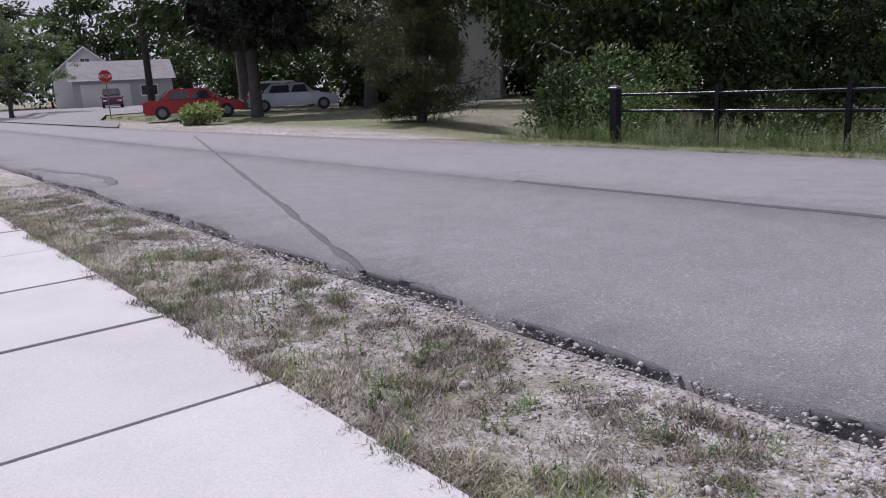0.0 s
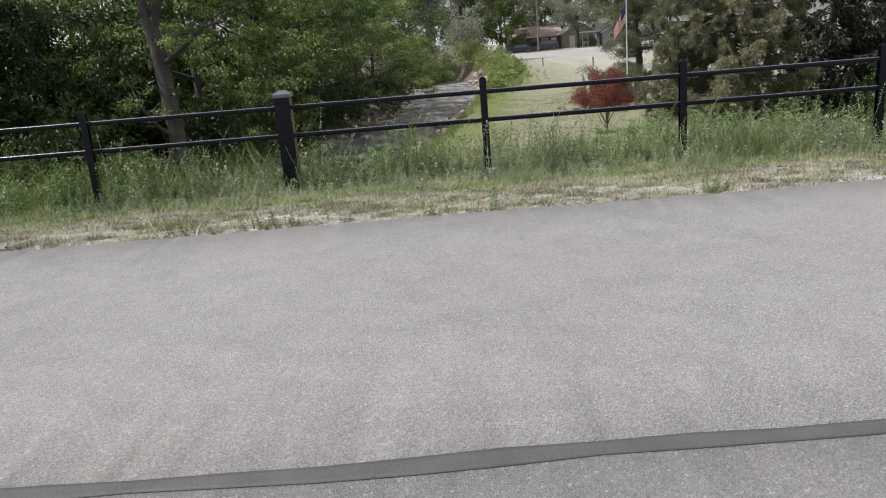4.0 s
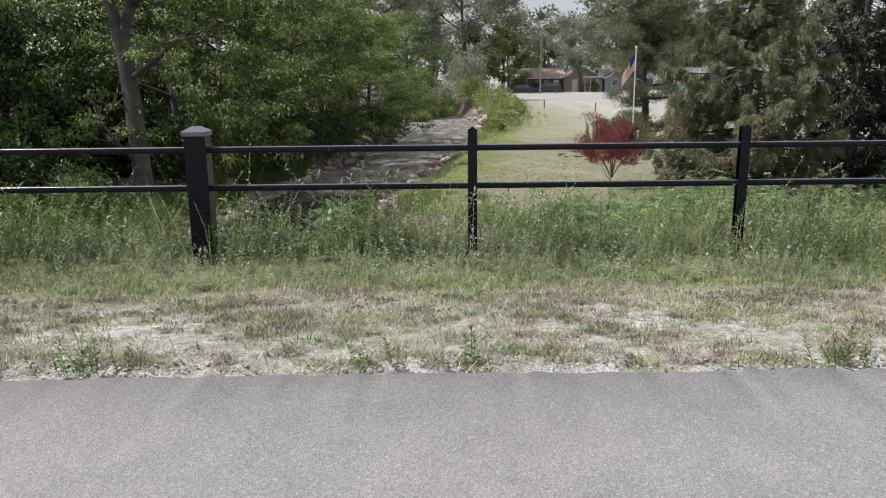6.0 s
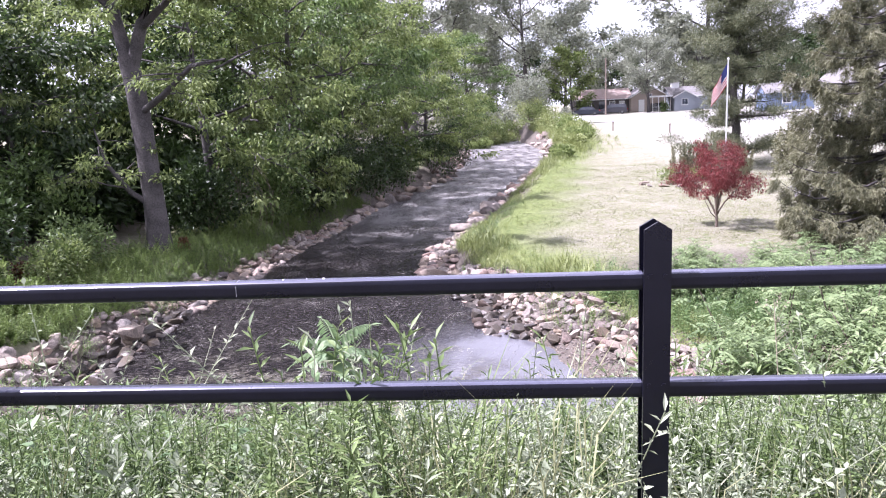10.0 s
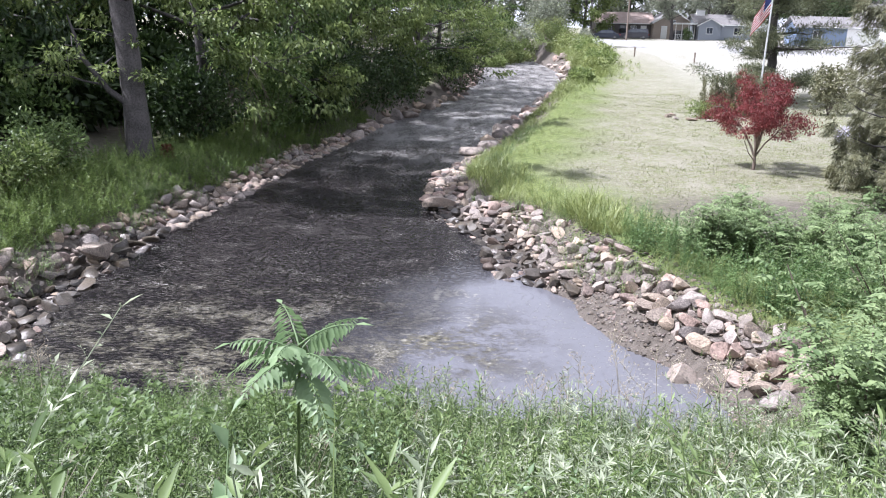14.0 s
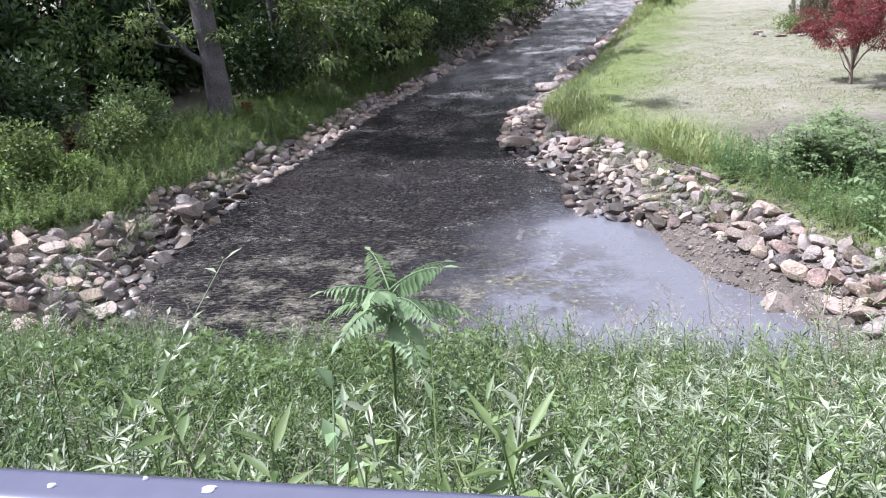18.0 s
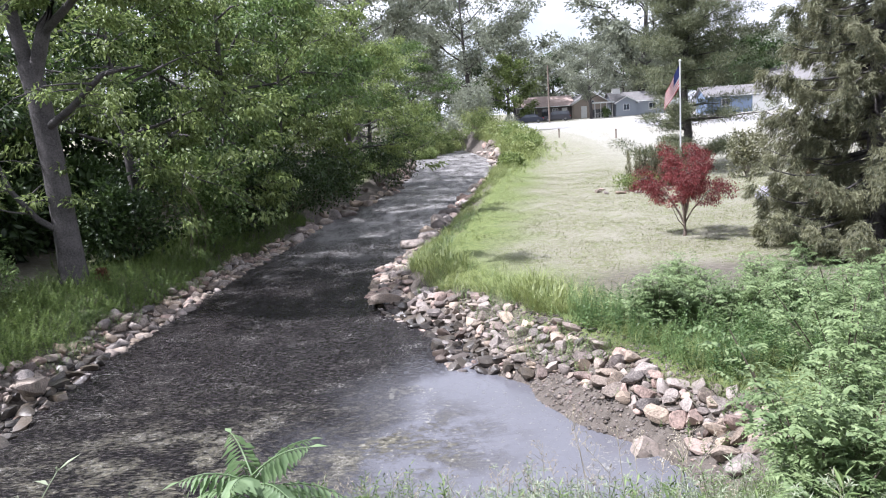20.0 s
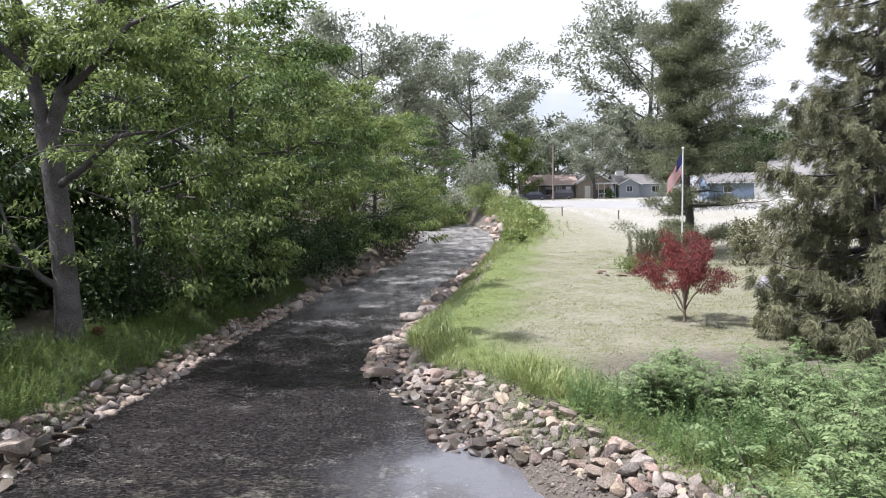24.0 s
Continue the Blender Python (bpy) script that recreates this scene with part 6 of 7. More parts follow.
# ---- sumac shoot ----
def sumac(place, h, fronds, seed, label, m):
    r = np.random.default_rng(seed)
    root = thing("sumac", place, label, "plant")
    z = np.linspace(0, h, 6)
    stem = np.stack([0.05 * np.sin(z), 0.04 * np.sin(1.5 * z), z], 1)
    part("stem", mesh_np("stem", *tubes([(stem, np.linspace(0.011, 0.006, 6))], 6), M_weed, True), None, root)
    for i in range(fronds):
        a = i * 2.4 + r.uniform(-0.3, 0.3)
        f = 1 - 0.15 * (i / fronds) ** 1.2
        ln = (0.26 + 0.12 * (i / fronds)) * r.uniform(0.9, 1.15)
        s = np.linspace(0, 1, 7)[:, None]
        way = np.array([math.cos(a), math.sin(a), 0])
        up = 0.95 - 0.7 * (i / fronds)
        b = stem[-1] * [1, 1, 0] + [0, 0, h * f] + way * ln * s + np.array([0, 0, 1]) * ln * (up * s - (0.45 + 0.35 * i / fronds) * s ** 2)
        k = 11
        u = np.linspace(0.22, 0.98, k)
        pts = np.stack([np.interp(u, s[:, 0], b[:, j]) for j in range(3)], 1)
        ac = np.array([-way[1], way[0], 0])
        ll = 0.11 * np.sin(np.pi * (0.25 + 0.68 * u)) * r.uniform(0.9, 1.1, k)
        fr = part("frond", mesh_np("frond", *tubes([(b, np.linspace(0.005, 0.002, 7))], 4), m), None, root)
        for sgn in (-1, 1):
            d = ac * sgn * 0.8 + way * 0.4 + np.array([0, 0, -0.6])
            for q in range(k):
                ld = (d + r.normal(0, 0.06, 3))[None]
                part("leaflet", mesh_np("leaflet", *leaves(pts[q:q + 1], ld, (np.array([0, 0, 1.0]) + 0.4 * way)[None], ll[q], ll[q] * 0.4, 0.15), m), None, fr)
        part("leaflet", mesh_np("leaflet", *leaves(b[-1:], (b[-1:] - b[-2:-1]), np.array([[0, 0, 1.0]]), 0.09, 0.03, 0.1), m), None, fr)
    return root


sumac((0.83, 2.55, gz(0.83, 2.55)), 1.0, 12, 2, "young sumac shoot with toothed feathery fronds", M_sumac)
# feathery shrubs on the near right bank
def frond_arrays(ln, k, seed, rise=0.5):
    r = np.random.default_rng(seed)
    t = np.linspace(0, 1, 3)
    b = np.stack([ln * t * (1 - 0.15 * t), 0 * t, ln * (rise * t - 0.6 * t ** 2)], 1)
    u = np.linspace(0.2, 0.97, k)
    pts = np.stack([np.interp(u, t, b[:, j]) for j in range(3)], 1)
    ll = 0.26 * ln * np.sin(np.pi * (0.3 + 0.6 * u)) * r.uniform(0.85, 1.15, k)
    pieces = [tubes([(b, np.linspace(0.004, 0.0015, 3))], 3)]
    for sgn in (-1, 1):
        pieces.append(leaves(pts, np.tile([0.45, 0.9 * sgn, -0.2], (k, 1)) + r.normal(0, 0.08, (k, 3)), np.tile([0.2, 0, 1.0], (k, 1)), ll, ll * 0.5, 0.15))
    return join(pieces)


FRONDS = [frond_arrays(0.42, 6, 1, 0.4), frond_arrays(0.36, 5, 2, 0.9), frond_arrays(0.45, 6, 3, 0.65), frond_arrays(0.38, 6, 4, 1.3)]


def feather_bush(place, r0, h0, count, seed, label):
    r = np.random.default_rng(seed)
    root = thing("feather_shrub", place, label, "bush")
    stems, P = [], []
    for i in range(11):
        a, q = r.uniform(0, 6.28), r.uniform(0.2, 1) * r0
        t = np.linspace(0, 1, 6)[:, None]
        s = np.array([math.cos(a) * q, math.sin(a) * q, 0]) * t + np.array([0, 0, h0 * r.uniform(0.5, 1.15)]) * t ** 0.9
        stems.append((s, np.linspace(0.016, 0.005, 6)))
        for u in r.uniform(0.3, 1.0, count // 11):
            P.append([np.interp(u, t[:, 0], s[:, j]) for j in range(3)])
    part("branchwork", mesh_np("branchwork", *tubes(stems, 4), M_twig), None, root)
    P = np.array(P) + r.normal(0, 0.09, (len(P), 3))
    part("foliage", mesh_np("foliage", *scatter(FRONDS, P, r.uniform(0.38, 0.8, len(P)), r, 0.5), M_feather), None, root)
    return root


M_feather = leaf_mat("feather_leaf", (0.10, 0.16, 0.06), (0.30, 0.38, 0.18), trans=0.4)
for i, (bx, by, r0, h0) in enumerate(((4.9, 5.6, 0.8, 1.9), (6.2, 6.4, 1.0, 2.0), (7.6, 6.8, 1.1, 2.0), (5.6, 4.2, 0.8, 1.6), (7.0, 4.9, 1.0, 1.9), (8.6, 5.4, 1.1, 1.9), (6.6, 8.4, 0.9, 1.5), (8.4, 8.6, 1.1, 1.6), (10.2, 7.4, 1.3, 1.9), (10.2, 9.8, 1.2, 1.4), (7.4, 9.8, 0.9, 1.3), (9.2, 10.7, 1.0, 1.3), (5.3, 11.7, 0.7, 0.85), (6.4, 11.4, 0.8, 1.0), (6.1, 12.7, 0.7, 0.85), (7.4, 12.2, 0.8, 1.0), (4.3, 4.4, 0.5, 1.3))):
    feather_bush((bx, by, gz(bx, by) - 0.03), r0, h0, 660, 70 + i, "light green feathery-leaved shrub on the bank")

# ---- bed behind the maple ----
def juniper(place, r0, h0, seed):
    """An upright shrub of pointed plumes thick with short needles."""
    r = np.random.default_rng(seed)
    root = thing("juniper", place, "upright spiky dark green juniper in a stone-edged bed", "bush", "bed junipers")
    stems, P, D = [], [], []
    for i in range(17):
        a, q = r.uniform(0, 6.28), r0 * math.sqrt(r.uniform(0, 1))
        top = np.array([math.cos(a) * q * 1.2, math.sin(a) * q * 1.2, h0 * r.uniform(0.6, 1.08) * (1 - 0.25 * q / r0)])
        foot = top * [0.55, 0.55, 0]
        stems.append((np.stack([foot, (foot + top) / 2, top]), [0.02, 0.014, 0.004]))
        u = r.uniform(0.02, 1, 260)
        off = r.normal(0, 1, (260, 3)) * [1, 1, 0.2]
        P.append(foot + (top - foot) * u[:, None] + off * (0.11 * (1.02 - u))[:, None])
        D.append(off * 0.5 + [0, 0, 1.3])
    part("branchwork", mesh_np("branchwork", *tubes(stems, 4), M_twig), None, root)
    P, D = np.concatenate(P), np.concatenate(D)
    part("foliage", mesh_np("foliage", *leaves(P, D, r.normal(0, 1, (len(P), 3)), r.uniform(0.07, 0.14, len(P)), 0.02), M_needle), None, root)


for i, (bx, by, r0, h0) in enumerate(((10.6, 32.5, 0.6, 1.9), (11.2, 32.9, 0.6, 1.8), (11.8, 32.6, 0.6, 2.0), (12.4, 33.2, 0.65, 1.8), (13.1, 32.9, 0.65, 1.7))):
    juniper((bx, by, gz(bx, by)), r0, h0, 120 + i)
bush("dark_shrub", (16.0, 34.0, gz(16, 34)), (0.9, 0.9, 1.9), 2600, 0.14, M_needle, "rounded dark green evergreen shrub", seed=131)
bush("red_shrub", (15.0, 25.5, gz(15, 25.5)), (0.7, 0.7, 1.1), 1500, 0.1, M_leaf_red, "small dark red shrub beside the spruce", seed=132)
bush("bed_plants", (10.3, 31.6, gz(10.3, 31.6)), (1.1, 0.7, 0.6), 1500, 0.09, M_leaf_bright, "low light green plants in a stone-edged bed", "weeds", seed=133)
bush("pale_flowers", (13.1, 25.0, gz(13.1, 25)), (0.6, 0.5, 0.6), 900, 0.07, mat("lilac_petals", (0.45, 0.42, 0.55), (0.7, 0.68, 0.8), bump=0, random=0.4, island=True), "mound of pale lilac flowers", "flowers", seed=134)

# ---- flagpole ----
M_pole = mat("pole_metal", (0.62, 0.62, 0.62), (0.75, 0.75, 0.75), rough=0.4, metal=0.3, bump=0.02)
fx, fy = 12.9, 33.8
fl = thing("flagpole", (fx, fy, gz(fx, fy)), "white metal flagpole with a hanging striped flag", "flagpole")
part("pole", cyl(0.04, 0.028, 0, 5.35, n=10), M_pole, fl)
bm = bmesh.new()
bmesh.ops.create_uvsphere(bm, u_segments=10, v_segments=8, radius=0.06, matrix=Matrix.Translation((0, 0, 5.40)))
part("finial", bm, M_pole, fl)
M_red, M_blue = mat("flag_red", (0.38, 0.03, 0.04), (0.5, 0.05, 0.06), rough=0.8, bump=0.1, trans=0.3), mat("flag_blue", (0.02, 0.03, 0.12), (0.04, 0.05, 0.18), rough=0.8, bump=0.1, trans=0.2)
M_cloth = mat("flag_white", (0.7, 0.7, 0.7), (0.8, 0.8, 0.8), rough=0.8, bump=0.1, trans=0.3)


def cloth(u0, u1, v0, v1, m, name, parent, label=""):
    """A piece of the flag, hanging in folds away from the pole; u along, v down."""
    U, V = np.meshgrid(np.linspace(u0, u1, 12), np.linspace(v0, v1, 4), indexing="ij")
    X = -0.04 - 0.95 * U * (0.62 + 0.1 * V)
    Y = 0.10 * np.sin(7 * U + 2 * V) * U
    Z = 5.22 - 1.0 * V - 1.15 * U * (1 - 0.15 * V)
    i, j = np.meshgrid(np.arange(11), np.arange(3), indexing="ij")
    k = i * 4 + j
    part(name, mesh_np(name, np.stack([X, Y, Z], -1).reshape(-1, 3), np.stack([k, k + 4, k + 5, k + 1], -1).reshape(-1, 4), m, True), None, parent, label)


flag = part("flag", bmesh.new(), M_cloth, fl, "faded red and white striped flag with a blue corner")
for i in range(13):
    v0, v1 = i / 13, (i + 1) / 13
    cloth(0.42 if i < 7 else 0, 1, v0, v1, M_red if i % 2 == 0 else M_cloth, "stripe", flag)
cloth(0, 0.42, 0, 7 / 13, M_blue, "canton", flag)


# ---- houses ----
def siding(name, c):
    return mat(name, tuple(v * 0.88 for v in c), c, scale=0.8, fine=12, rough=0.75, bump=0.1)


M_tan, M_greyblue, M_offwhite = siding("tan_siding", (0.36, 0.30, 0.25)), siding("greyblue_siding", (0.33, 0.36, 0.40)), siding("white_siding", (0.72, 0.72, 0.72))
M_shingle, M_redroof, M_blueroof = mat("grey_shingle", (0.11, 0.105, 0.105), (0.22, 0.21, 0.205), scale=1.2, fine=14, rough=0.9, bump=0.5), mat("brown_shingle", (0.26, 0.19, 0.165), (0.44, 0.35, 0.31), scale=1.2, fine=14, rough=0.9, bump=0.5), siding("blue_siding", (0.20, 0.26, 0.37))
M_dark_siding = siding("dark_siding", (0.10, 0.09, 0.085))
M_door = siding("panel_door", (0.60, 0.60, 0.60))


def window(parent, x, z, w, h, y=-0.02):
    wd = part("window", box(x - w / 2 - 0.07, x + w / 2 + 0.07, y - 0.05, y + 0.04, z - 0.07, z + h + 0.07, 0.01), M_white, parent, "white-framed window")
    part("pane", box(x - w / 2, x - 0.02, y - 0.058, y - 0.045, z, z + h), M_glass, wd)
    part("pane", box(x + 0.02, x + w / 2, y - 0.058, y - 0.045, z, z + h), M_glass, wd)
    part("sill", box(x - w / 2 - 0.1, x + w / 2 + 0.1, y - 0.12, y, z - 0.12, z - 0.07), M_white, wd)


def house(place, turn, label, w, d, wall, ridge, m_wall, m_roof, gable_front=False, windows=(), doors=(), chimney=None, overhang=0.4, name="house"):
    """A one-storey house: its front at y = 0, running back along +y."""
    root = thing(name, place, label, "house", turn=turn)
    body = part("wall", box(0, w, 0, d, -0.6, wall, 0.01), m_wall, root)
    o, t = overhang, 0.14
    if gable_front:
        bm = bmesh.new()
        for s in (-1, 1):
            x1 = w / 2 + s * (w / 2 + o)
            zz = wall - (ridge - wall) * o / (w / 2)
            vs = [bm.verts.new(v) for v in ((w / 2, -o, ridge), (x1, -o, zz), (x1, d + o, zz), (w / 2, d + o, ridge), (w / 2, -o, ridge + t), (x1, -o, zz + t), (x1, d + o, zz + t), (w / 2, d + o, ridge + t))]
            for f in ((0, 1, 2, 3), (4, 7, 6, 5), (0, 4, 5, 1), (1, 5, 6, 2), (2, 6, 7, 3)):
                bm.faces.new([vs[i] for i in f])
        bmesh.ops.recalc_face_normals(bm, faces=bm.faces)
        part("roof", bm, m_roof, root)
        for y in (0.003, d - 0.003):
            g = bmesh.new()
            g.faces.new([g.verts.new(v) for v in ((0, y, wall), (w, y, wall), (w / 2, y, ridge - 0.02))])
            part("gable", g, m_wall, root)
        for s in (-1, 1):
            x1, zz = w / 2 + s * (w / 2 + o), wall - (ridge - wall) * o / (w / 2)
            b = bmesh.new()
            vs = [b.verts.new(v) for v in ((w / 2, -o - 0.03, ridge + t), (x1, -o - 0.03, zz + t), (x1, -o - 0.03, zz - 0.06), (w / 2, -o - 0.03, ridge - 0.06))]
            f = b.faces.new(vs)
            ex = bmesh.ops.extrude_face_region(b, geom=[f])
            bmesh.ops.translate(b, verts=[v for v in ex["geom"] if isinstance(v, bmesh.types.BMVert)], vec=(0, -0.03, 0))
            bmesh.ops.recalc_face_normals(b, faces=b.faces)
            part("trim", b, M_white, root)
    else:
        zz = wall - (ridge - wall) * o / (d / 2)
        part("roof", prism([(-o, zz), (d / 2, ridge), (d + o, zz), (d + o, zz + t), (d / 2, ridge + t), (-o, zz + t)], -o, w + o), m_roof, root)
        for x in (0.003, w - 0.003):
            g = bmesh.new()
            g.faces.new([g.verts.new(v) for v in ((x, 0, wall), (x, d, wall), (x, d / 2, ridge - 0.02))])
            part("gable", g, m_wall, root)
        part("gutter", box(-o, w + o, -o - 0.1, -o, zz, zz + 0.12, 0.02), M_white, root)
    for x, z, ww, hh in windows:
        window(root, x, z, ww, hh)
    for x, ww, hh, m in doors:
        dr = part("door", box(x, x + ww, -0.05, 0.03, 0.0, hh, 0.01), m, root, "closed panel door")
        for i in range(max(1, int(ww))):
            for j in range(4):
                pw = ww / max(1, int(ww))
                part("panel", box(x + i * pw + 0.1, x + (i + 1) * pw - 0.1, -0.065, -0.045, 0.12 + j * hh / 4, (j + 1) * hh / 4 - 0.05, 0.006), m, dr)
    if chimney:
        ch = part("chimney", box(chimney[0], chimney[0] + 1.3, chimney[1], chimney[1] + 0.9, wall, ridge + 0.7, 0.02), M_white, root, "white-painted brick chimney")
        part("chimney_cap", box(chimney[0] - 0.08, chimney[0] + 1.38, chimney[1] - 0.08, chimney[1] + 0.98, ridge + 0.7, ridge + 0.82, 0.01), M_concrete, ch)
    return root


def fz(x, y):
    return gz(x, y)


house((27.0, 135, fz(28, 134)), 0, "tan gabled house with a white-trimmed front", 6.4, 9, 2.6, 4.5, M_tan, M_shingle, True, ((3.2, 2.5, 0.7, 0.5),), ((1.3, 1.0, 2.1, M_white), (3.4, 1.9, 1.4, M_glass)))
house((17.6, 137, fz(20, 134) + 0.1), 0, "long dark house wing with a reddish-brown roof", 9.6, 8, 2.5, 4.2, M_dark_siding, M_redroof, False, ((6.4, 0.8, 0.9, 1.2), (2.0, 0.9, 1.2, 1.1)), ((7.6, 1.0, 2.1, M_white), (4.0, 1.2, 2.1, M_glass)))
gh = house((33.0, 130, fz(33, 129)), 0, "grey-blue bungalow with a white chimney", 8.8, 8, 2.4, 3.9, M_greyblue, M_shingle, False, ((2.0, 1.1, 1.1, 0.9), (6.6, 0.9, 1.2, 1.0)), (), (0.6, 3.4))
house((33.0, 128.5, fz(33, 128)), 0, "small grey-blue gabled entrance wing with white trim", 3.4, 4, 2.3, 3.2, M_greyblue, M_shingle, True, ((1.7, 1.0, 0.9, 0.9),))
porch = thing("porch", (29.6, 129.6, fz(30, 129)), "white open porch with slim columns", "porch")
part("roof", box(-0.3, 3.3, -0.3, 2.6, 2.35, 2.6, 0.02), M_white, porch)
for x in (0.0, 1.0, 2.0, 3.0):
    part("column", cyl(0.07, 0.06, -0.4, 2.35, x=x, n=8), M_white, porch)
part("railing", box(0, 3, -0.03, 0.03, 0.7, 0.78), M_white, porch)
for i in range(12):
    part("baluster", box(0.12 + i * 0.25, 0.16 + i * 0.25, -0.02, 0.02, -0.1, 0.7), M_white, porch)
house((39.5, 104, fz(42, 103)), -8, "blue garage behind the pine", 11, 7, 2.4, 3.6, M_blueroof, M_shingle, False, ((2.5, 1.0, 1.0, 0.9),), ((6.0, 4.0, 2.2, M_white),), name="garage")
house((50, 98, fz(51, 97)), 12, "white gabled house behind the spruce", 9, 11, 3.2, 6.6, M_offwhite, M_shingle, True, ((4.5, 3.4, 1.0, 1.2), (2.4, 1.0, 1.2, 1.3)))


# ---- vehicles ----
M_tyre = mat("tyre", (0.015, 0.015, 0.016), (0.03, 0.03, 0.03), fine=60, rough=0.9, bump=0.2)
M_rim = mat("rim", (0.12, 0.12, 0.125), (0.2, 0.2, 0.21), rough=0.4, metal=0.9, bump=0.02)
M_lamp = mat("tail_lamp", (0.35, 0.02, 0.02), (0.45, 0.03, 0.03), rough=0.2, bump=0)
M_head = mat("head_lamp", (0.6, 0.6, 0.62), (0.75, 0.75, 0.76), rough=0.15, bump=0)


def paint(name, c, metal=0.3):
    return mat(name, tuple(v * 0.9 for v in c), c, scale=1, fine=5, rough=0.25, bump=0, metal=metal, spec=0.6)


def car(name, place, turn, m, label, length=4.7, high=1.45, boxy=False):
    """A parked car, its nose towards +x, on its own four wheels."""
    root = thing(name, place, label, "car", turn=turn)
    L, W, H = length, 1.78, high
    lower = [(-L / 2, 0.35), (-L / 2 + 0.05, 0.85 * H / 1.45), (-L / 2 + 0.15, 0.93 * H / 1.45), (L / 2 - 1.35, 0.95 * H / 1.45), (L / 2 - 0.2, 0.78 * H / 1.45), (L / 2, 0.55), (L / 2 - 0.03, 0.30), (-L / 2 + 0.05, 0.25)]
    bm = prism(lower, -W / 2, W / 2)
    bmesh.ops.rotate(bm, verts=bm.verts, cent=(0, 0, 0), matrix=Matrix.Rotation(radians(-90), 3, "Z"))
    bmesh.ops.bevel(bm, geom=list(bm.edges), offset=0.06, segments=2, affect="EDGES")
    part("body", bm, m, root)
    back = -L / 2 + (0.12 if boxy else 0.75)
    cab = [(back, 0.90 * H / 1.45), (back + (0.2 if boxy else 0.55), H), (0.55, H), (1.15, 0.92 * H / 1.45)]
    bm = prism(cab, -W / 2 + 0.10, W / 2 - 0.10)
    bmesh.ops.rotate(bm, verts=bm.verts, cent=(0, 0, 0), matrix=Matrix.Rotation(radians(-90), 3, "Z"))
    for v in bm.verts:
        if v.co.z > H - 0.05:
            v.co.y *= 0.84
    bmesh.ops.bevel(bm, geom=list(bm.edges), offset=0.04, segments=2, affect="EDGES")
    part("roof", bm, m, root)
    zlo, zhi = 0.965 * H / 1.45, H - 0.12
    for s in (-1, 1):
        for x0, x1 in ((back + 0.38, -0.22), (-0.12, 0.62)):
            b = bmesh.new()
            vs = [b.verts.new(v) for v in ((x0, s * (W / 2 - 0.105), zlo), (x1 + 0.15 * (x1 > 0), s * (W / 2 - 0.105), zlo), (x1, s * (W / 2 - 0.205), zhi), (x0 + 0.18, s * (W / 2 - 0.205), zhi))]
            f = b.faces.new(vs)
            ex = bmesh.ops.extrude_face_region(b, geom=[f])
            bmesh.ops.translate(b, verts=[v for v in ex["geom"] if isinstance(v, bmesh.types.BMVert)], vec=(0, s * 0.03, 0))
            bmesh.ops.recalc_face_normals(b, faces=b.faces)
            part("side_window", b, M_glass, root)
        part("mirror", box(0.85, 1.0, s * (W / 2 + 0.05) - 0.08, s * (W / 2 + 0.05) + 0.08, 0.92, 1.04, 0.02), m, root)
        part("headlight", box(L / 2 - 0.25, L / 2 - 0.03, s * 0.62 - 0.18, s * 0.62 + 0.18, 0.58, 0.72, 0.03), M_head, root)
        part("tail_light", box(-L / 2 - 0.01, -L / 2 + 0.12, s * 0.66 - 0.18, s * 0.66 + 0.18, 0.68, 0.86, 0.03), M_lamp, root)
        for x in (-L / 2 + 0.85, L / 2 - 0.85):
            rot = Matrix.Translation((x, s * (W / 2 - 0.10), 0.32)) @ Matrix.Rotation(radians(90), 4, "X")
            wheel = part("wheel", cyl(0.32, 0.32, -0.11, 0.11, n=20, m=rot), M_tyre, root)
            part("rim", cyl(0.185, 0.185, -0.118, 0.118, n=12, m=rot), M_rim, wheel)
    for x0, x1, z0, z1 in ((0.66, 1.12, zlo, H - 0.09), (back + 0.02, back + 0.42, zlo - 0.02, H - 0.09)):
        b = bmesh.new()
        xa, xb = (x1, x0) if x0 > 0 else (x0, x1)
        vs = [b.verts.new(v) for v in ((xa, -0.66, z0), (xa, 0.66, z0), (xb, 0.56, z1), (xb, -0.56, z1))]
        f = b.faces.new(vs)
        ex = bmesh.ops.extrude_face_region(b, geom=[f])
        bmesh.ops.translate(b, verts=[v for v in ex["geom"] if isinstance(v, bmesh.types.BMVert)], vec=(0.06 if x0 > 0 else -0.06, 0, 0.03))
        bmesh.ops.recalc_face_normals(b, faces=b.faces)
        part("windscreen", b, M_glass, root)
    part("number_plate", box(-L / 2 - 0.015, -L / 2, -0.17, 0.17, 0.5, 0.62), M_white, root)
    return root


car("sedan", (18.0, 127, fz(18.0, 127) + 0.02), 172, paint("dark_blue_paint", (0.03, 0.035, 0.05)), "dark blue sedan parked before the far houses")
car("suv", (22.8, 128, fz(22.8, 128) + 0.02), 168, paint("dark_grey_paint", (0.05, 0.05, 0.06)), "dark grey estate car parked before the far houses", 4.6, 1.65, True)
car("van", (8.0, 150, fz(8, 150)), 90, paint("pale_paint", (0.6, 0.6, 0.6)), "small white car far up the street", 4.5, 1.5)
car("red_car", (-35.2, 0.4, fz(-35, 0.4) + 0.02), 69, paint("red_paint", (0.30, 0.012, 0.016)), "bright red sedan parked on a drive", 4.6, 1.38)
M_silver = paint("silver_paint", (0.40, 0.45, 0.52), 0.4)
car("silver_car", (-36.3, 6.3, fz(-36, 6) + 0.02), 62, M_silver, "silver-blue sedan parked under a tree", 4.8, 1.45)
